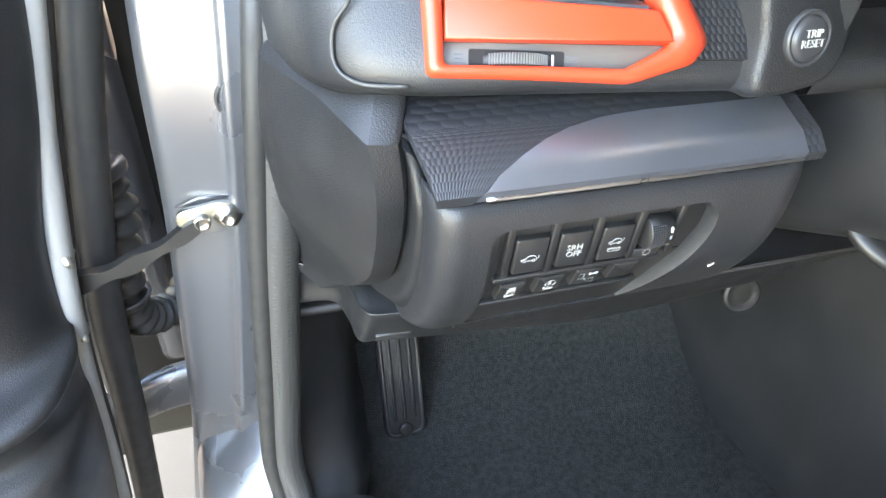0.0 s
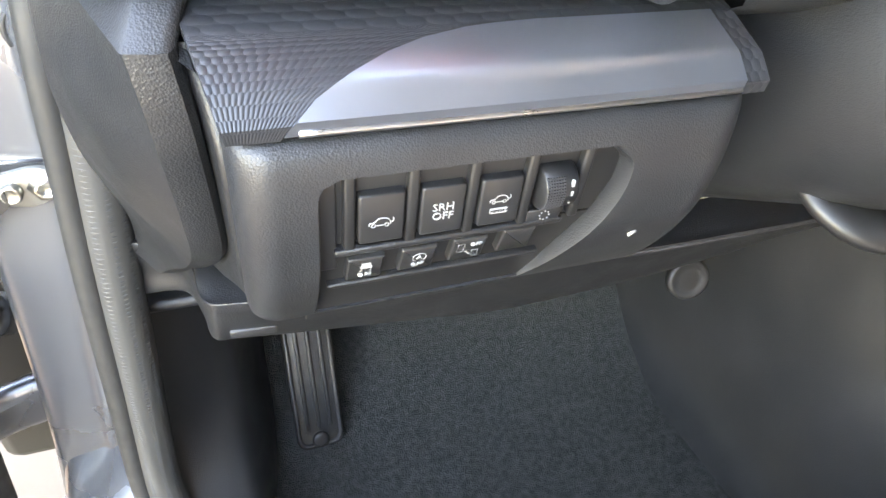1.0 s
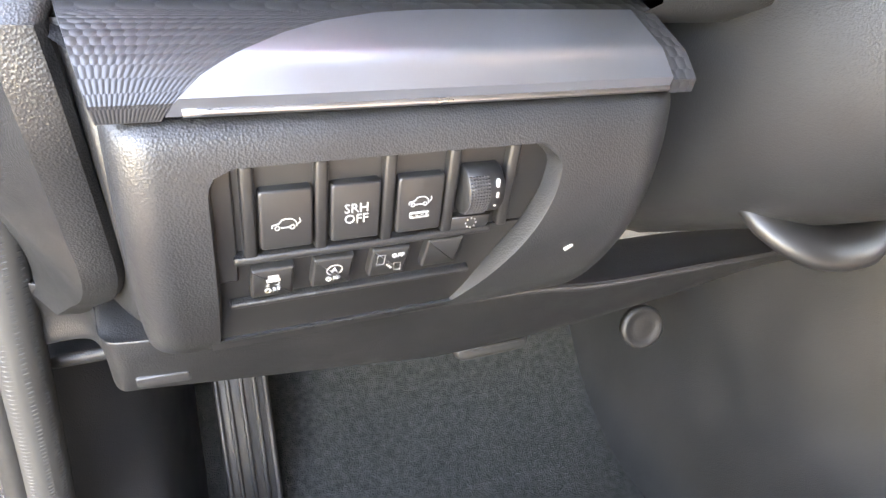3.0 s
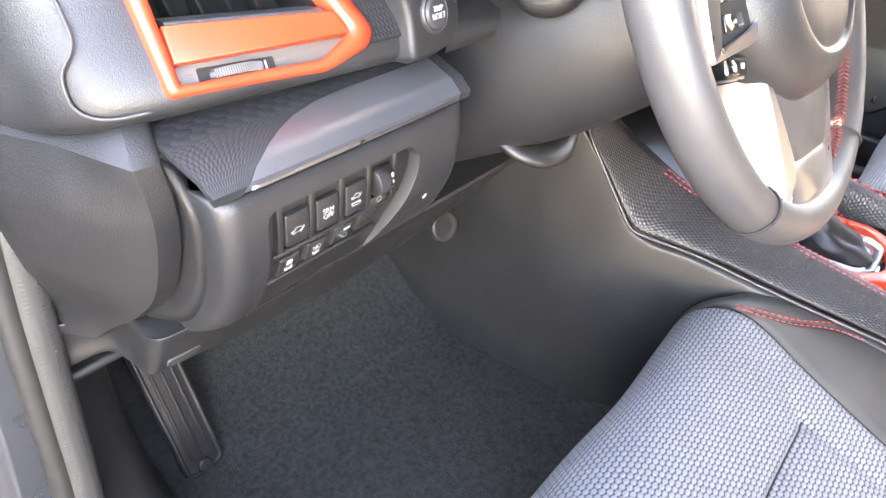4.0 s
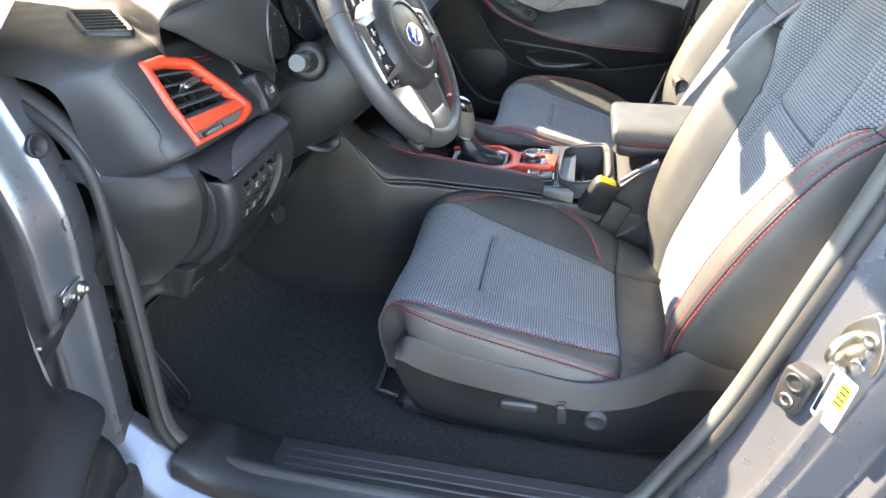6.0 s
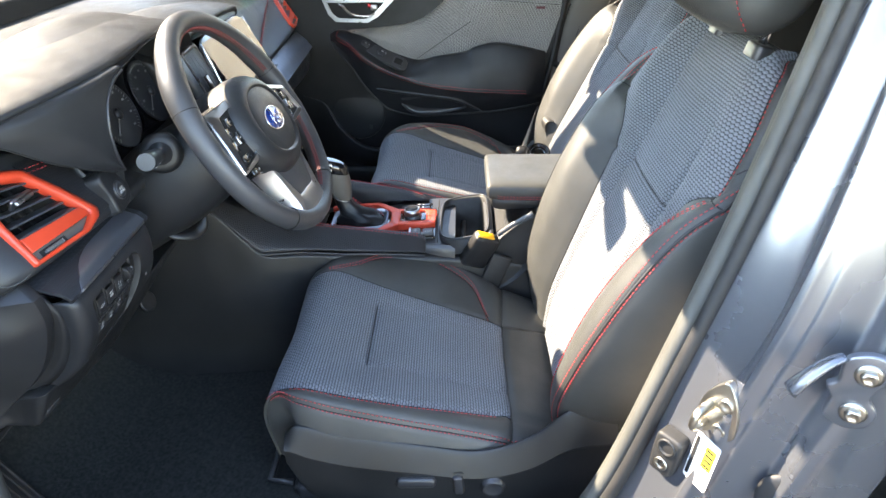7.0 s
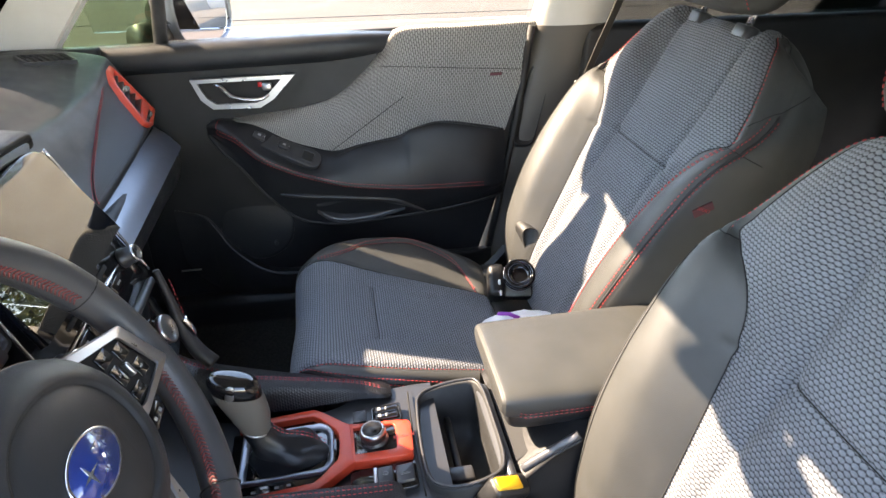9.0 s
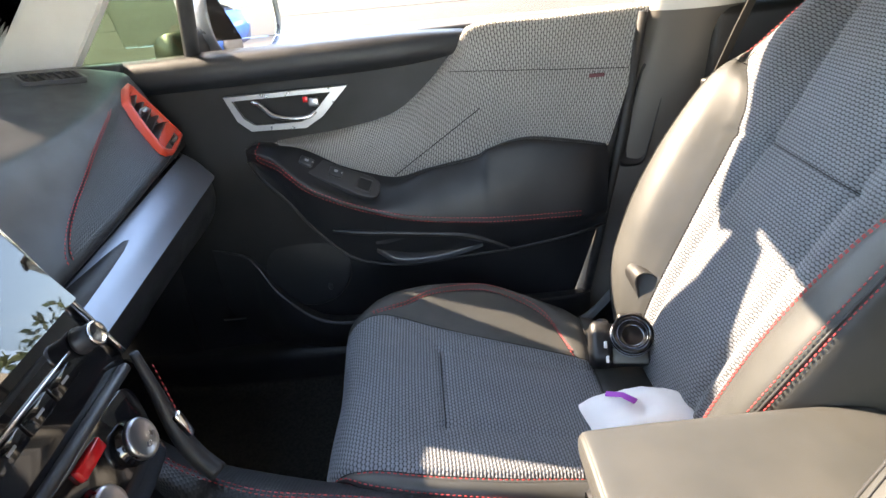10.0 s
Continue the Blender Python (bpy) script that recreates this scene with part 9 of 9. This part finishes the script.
part("skin", loft(sect, 30, 12), PAINT, rd)

# ---------------------------------------------------------------- things left on the passenger seat
cam_ = thing("photo_camera", "black compact system camera lying on the passenger seat", "camera", (0.46, -0.44, 0.58))
CM = frame_of((0.455, -0.452, 0.606), (-0.58, 0.10, 0.80), (0.80, 0.12, 0.58)) @ pose(0, 0, 0, 0, 0, -14)
body_ = bmesh.new()
box(body_, (0, 0, 0), (0.118, 0.070, 0.036), 0.010, CM, 3)
box(body_, (0, 0, 0), (0.036, 0.074, 0.054), 0.012, CM @ pose(-0.042, -0.002, 0.008), 3)
box(body_, (0, 0, 0), (0.044, 0.024, 0.034), 0.007, CM @ pose(0.010, 0.042, 0.0), 3)
part("body", body_, BANK, cam_)
part("grip", boxed((0, 0, 0), (0.056, 0.026, 0.006), 0.0025, CM @ pose(0.004, -0.024, 0.018)), LEATHERETTE, cam_, "grey leatherette front of the camera")
part("lens", lathe([(0.033, 0.010), (0.034, 0.020), (0.0325, 0.022), (0.0325, 0.030), (0.034, 0.032), (0.034, 0.038), (0.031, 0.041), (0.027, 0.038), (0.022, 0.034), (0.021, 0.030), (0.013, 0.029), (0.0005, 0.031)], CM @ pose(0.008, 0.008, 0), 44), GLOSS, cam_, "black pancake lens")
for r, h in ((0.0343, 0.021), (0.0343, 0.033), (0.024, 0.0365)):
    part("lens_ring", tube([CM @ Vector((0.008 + r * math.cos(w), 0.008 + r * math.sin(w), h)) for w in np.linspace(0, 2 * math.pi, 40, endpoint=False)], 0.0007, 6, closed=True), GREY_TRIM, cam_)
part("mode_dial", lathe([(0.011, 0), (0.011, 0.010), (0.009, 0.0115), (0.0005, 0.012)], CM @ pose(-0.036, 0.033, 0.0, -90, 0, 0), 24), SMOOTH, cam_)
for q in ((-0.034, 0.022, 0.030), (-0.036, -0.010, 0.0345), (0.052, -0.004, 0.020), (-0.034, -0.034, 0.033)):
    part("lug", boxed((0, 0, 0), (0.005, 0.012, 0.003), 0.001, CM @ pose(*q)), PAPER_WHITE, cam_, "small bright mark")
rows = [[np.array(q) + np.array((dx, 0.3 * dx, 0.2 * dx)) for dx in (-0.014, 0.014)] for q in spline([(0.500, -0.492, 0.610), (0.515, -0.486, 0.660), (0.520, -0.478, 0.705), (0.515, -0.500, 0.712), (0.500, -0.528, 0.680), (0.478, -0.538, 0.630), (0.455, -0.520, 0.592)], 40)]
part("strap", thick(grid(rows), 0.003), RUBBER, cam_, "folded dark camera strap")
cup = thing("plastic_cap", "small translucent pale cap on the seat", "cap", (0.455, -0.515, 0.59))
part("ring", tube([(0.455 + 0.022 * math.cos(w), -0.515 + 0.01 * math.sin(w), 0.605 + 0.022 * math.sin(w)) for w in np.linspace(0, 2 * math.pi, 28, endpoint=False)], 0.006, 8, closed=True), PAPER, cup)
tis = thing("tissue_pack", "crumpled white tissue pack with purple print", "tissue pack", (0.27, -0.42, 0.56))
rows = []
rng = random.Random(7)
for j in range(14):
    row = []
    for i in range(20):
        u, v = i / 19 * 2 - 1, j / 13 * 2 - 1
        r = max(0.0, 1 - abs(u) ** 3) * max(0.0, 1 - abs(v) ** 3)
        row.append((0.285 + 0.060 * v, -0.430 - 0.085 * u + 0.01 * v, 0.578 + 0.058 * r ** 0.6 + 0.010 * noise.noise((u * 2.3, v * 2.3, 3.0)) * r + rng.uniform(-0.0012, 0.0012)))
    rows.append(row)
part("wrapper", grid(rows), PAPER, tis)
part("print", tube([(0.300, -0.375, 0.641), (0.290, -0.395, 0.645), (0.275, -0.41, 0.644)], 0.006, 8, flat=0.3), PURPLE, tis, "purple printed mark")

# ---------------------------------------------------------------- rear seat and mirror
bench = thing("rear_bench", "dark grey rear bench seat in the shade", "bench", (0, -1.4, 0.4))
secs = []
for x in (-0.66, -0.60, 0.0, 0.60, 0.66):
    k = 1 - 0.25 * (abs(x) / 0.66) ** 6
    secs.append([(x, -1.02, 0.42), (x, -0.98, 0.50), (x, -1.0, 0.46 + 0.14 * k), (x, -1.2, 0.46 + 0.14 * k), (x, -1.45, 0.44 + 0.13 * k)])
part("cushion", loft(secs, 24, 24), VINYL, bench)
secs = []
for x in (-0.66, -0.60, 0.0, 0.60, 0.66):
    k = 1 - 0.2 * (abs(x) / 0.66) ** 6
    secs.append([(x, -1.42, 0.50), (x, -1.45, 0.60), (x, -1.58, 0.60 + 0.50 * k), (x, -1.64, 0.62 + 0.52 * k), (x, -1.72, 0.60 + 0.48 * k)])
part("backrest", loft(secs, 24, 24), VINYL, bench)
for x in (-0.38, 0.38):
    part("headrest", boxed((x, -1.66, 1.20), (0.25, 0.10, 0.16), 0.045, seg=4), VINYL, bench)
mirror = thing("rear_view_mirror", "black interior mirror below the windscreen top", "mirror", (0.03, 0.20, 1.45))
MR = pose(0.022, 0.195, 1.453, 6, 0, -24)
part("housing", boxed((0, 0, 0), (0.215, 0.034, 0.068), 0.016, MR, 3), SMOOTH, mirror)
part("glass", boxed((0, -0.0178, 0), (0.198, 0.003, 0.054), 0.001, MR), MIRROR, mirror)
part("stem", tube([(0.022, 0.20, 1.46), (0.015, 0.215, 1.50), (0.0, 0.20, 1.545)], 0.009, 10), SMOOTH, mirror)
part("camera_housing", boxed((0, 0.135, 1.555), (0.34, 0.10, 0.030), 0.012, pose(0, 0, 0, 25, 0, 0), 3), SMOOTH, mirror)
for s in (-1, 1):
    v = thing("sun_visor", "light grey sun visor folded against the headliner", "sun visor", (s * 0.36, 0.10, 1.55), "sun visors")
    part("flap", boxed((s * 0.37, 0.115, 1.548), (0.40, 0.17, 0.018), 0.008, pose(0, 0, 0, -16, s * 3, 0)), CREAM, v)

# ---------------------------------------------------------------- outside
bon = []
for y, z in ((0.93, 1.03), (1.1, 1.06), (1.5, 1.03), (1.95, 0.94), (2.1, 0.80)):
    bon.append([(x * 0.80, y, z - 0.07 * abs(x) ** 3) for x in np.linspace(-1, 1, 11)])
part("bonnet", loft(bon, 0, 20), PAINT, None, "silver painted bonnet ahead of the windscreen", kind="structure")["category"] = "bonnet"


def tree(x, y, h, seed):
    rng = random.Random(seed)
    t = thing("tree", "leafy roadside tree with dry olive foliage", "tree", (x, y, 0), "trees round the lot")
    part("trunk", tube(spline([(x, y, 0), (x + 0.1, y, h * 0.25), (x + rng.uniform(-0.3, 0.3), y + 0.2, h * 0.55)], 12), [0.22, 0.16, 0.09], 10), BARK, t)
    for k in range(5):
        w = k * 1.26 + rng.random()
        part("limb", tube(spline([(x + 0.05, y, h * 0.32), (x + 0.8 * math.cos(w), y + 0.8 * math.sin(w), h * 0.55), (x + 1.5 * math.cos(w), y + 1.5 * math.sin(w), h * 0.75)], 8), [0.08, 0.05, 0.02], 7), BARK, t)
    verts, faces = [], []
    for k in range(2200):
        a, b, r = rng.uniform(0, 6.283), rng.uniform(-1, 1), rng.random() ** 0.4
        c = math.sqrt(1 - b * b)
        lump = 1 + 0.3 * math.sin(3 * a + seed) * math.cos(4 * b)
        p = Vector((x + 2.0 * r * lump * c * math.cos(a), y + 2.0 * r * lump * c * math.sin(a), h * 0.66 + h * 0.30 * r * lump * b))
        q = Vector((rng.uniform(-1, 1), rng.uniform(-1, 1), rng.uniform(-1, 1))).normalized() * 0.16
        s = q.orthogonal().normalized() * 0.06
        n0 = len(verts)
        verts += [p - q, p + s, p + q, p - s]
        faces.append((n0, n0 + 1, n0 + 2, n0 + 3))
    me = bpy.data.meshes.new("crown")
    me.from_pydata(verts, [], faces)
    me.materials.append(LEAF)
    ob = new("crown", me)
    ob.parent = t
    ob.matrix_parent_inverse = Matrix.Translation(-t.location)
    ob["kind"] = "stuff"


for k, (x, y, h) in enumerate(((12.5, -12.0, 5.5), (8.0, -16.0, 6.0), (17.5, -10.0, 8.5), (1.0, -17.5, 6.0), (-5.0, -16.0, 5.5), (24.0, -18.0, 5.5))):
    tree(x, y, h, k + 3)


def parked_car(x, y, turn, paint, label):
    c = thing("parked_car", label, "car", (x, y, 0), "parked cars")
    c.rotation_euler = (0, 0, 0)
    M = pose(x, y, 0, 0, 0, turn)
    secs = []
    for u, z0, z1, w in ((-2.2, 0.45, 0.75, 0.80), (-2.1, 0.30, 0.95, 0.86), (-1.0, 0.25, 1.0, 0.90), (0.8, 0.25, 1.0, 0.90), (1.6, 0.28, 0.92, 0.88), (2.15, 0.35, 0.75, 0.78)):
        secs.append([M @ Vector((s * w * k, u, z)) for s, k, z in ((-1, 0.9, z0), (-1, 1.0, 0.5 * (z0 + z1)), (-1, 0.94, z1), (1, 0.94, z1), (1, 1.0, 0.5 * (z0 + z1)), (1, 0.9, z0))])
    part("body", loft(secs, 0, 20, True, True), paint, c)
    secs = []
    for u, z, w in ((-1.9, 0.98, 0.78), (-1.4, 1.45, 0.66), (0.0, 1.52, 0.66), (1.05, 0.98, 0.78)):
        secs.append([M @ Vector((s * k, u, zz)) for s, k, zz in ((-1, 0.80, 0.96), (-1, w, z), (1, w, z), (1, 0.80, 0.96))])
    part("cabin_glass", loft(secs, 0, 12, True, True), GLOSS, c)
    for u in (-1.35, 1.35):
        for s in (-1, 1):
            m = frame_of(M @ Vector((s * 0.84, u, 0.33)), M.to_3x3() @ Vector((s, 0, 0)))
            wh = part("wheel", lathe([(0.33, -0.10), (0.33, 0.02), (0.30, 0.05), (0.22, 0.05)], m, 28), RUBBER, c)
            part("rim", lathe([(0.22, 0.045), (0.20, 0.03), (0.06, 0.04), (0.001, 0.045)], m, 20), SATIN, wh)
    return c


WHITE_CAR = material("white_car_paint", (0.75, 0.75, 0.74), 0.25, coat=0.6)
BLUE_CAR = material("blue_car_paint", (0.02, 0.07, 0.25), 0.25, coat=0.6)
parked_car(9.0, -9.5, 80, WHITE_CAR, "white car parked across the lot")
parked_car(5.0, -12.5, 60, BLUE_CAR, "blue car parked across the lot")
parked_car(14.0, -14.0, 86, WHITE_CAR, "white car parked far across the lot")
bm = bmesh.new()
for k in range(4):
    box(bm, (4.6 + 3.4 * k, 0.0, 0.002), (0.03, 26.0, 0.006))
part("lot_joints", bm, DARK, None, "dark joints in the concrete", kind="structure")["category"] = "joint"
# added wall, turned to the sun, that gives the touchscreen its beige reflection
backdrop = thing("reflected_wall", "beige wall added for the touchscreen to reflect", "building", (16.7, -5.2, 0))
T = pose(16.7, -5.2, 0, 0, 0, -53)
part("wall", boxed((0, 0, 0), (0.4, 12.0, 5.2), 0.02, T @ pose(0, 0, 2.6)), WALL, backdrop)
part("coping", boxed((0, 0, 0), (0.52, 12.1, 0.09), 0.02, T @ pose(0, 0, 5.24)), GROUND, backdrop, "thin coping on the wall")
part("wall_patch", boxed((0, 0, 0), (0.05, 1.4, 3.0), 0.01, T @ pose(-0.215, -2.6, 1.5)), BLUE_CAR, backdrop, "blue patch added to the reflected wall")
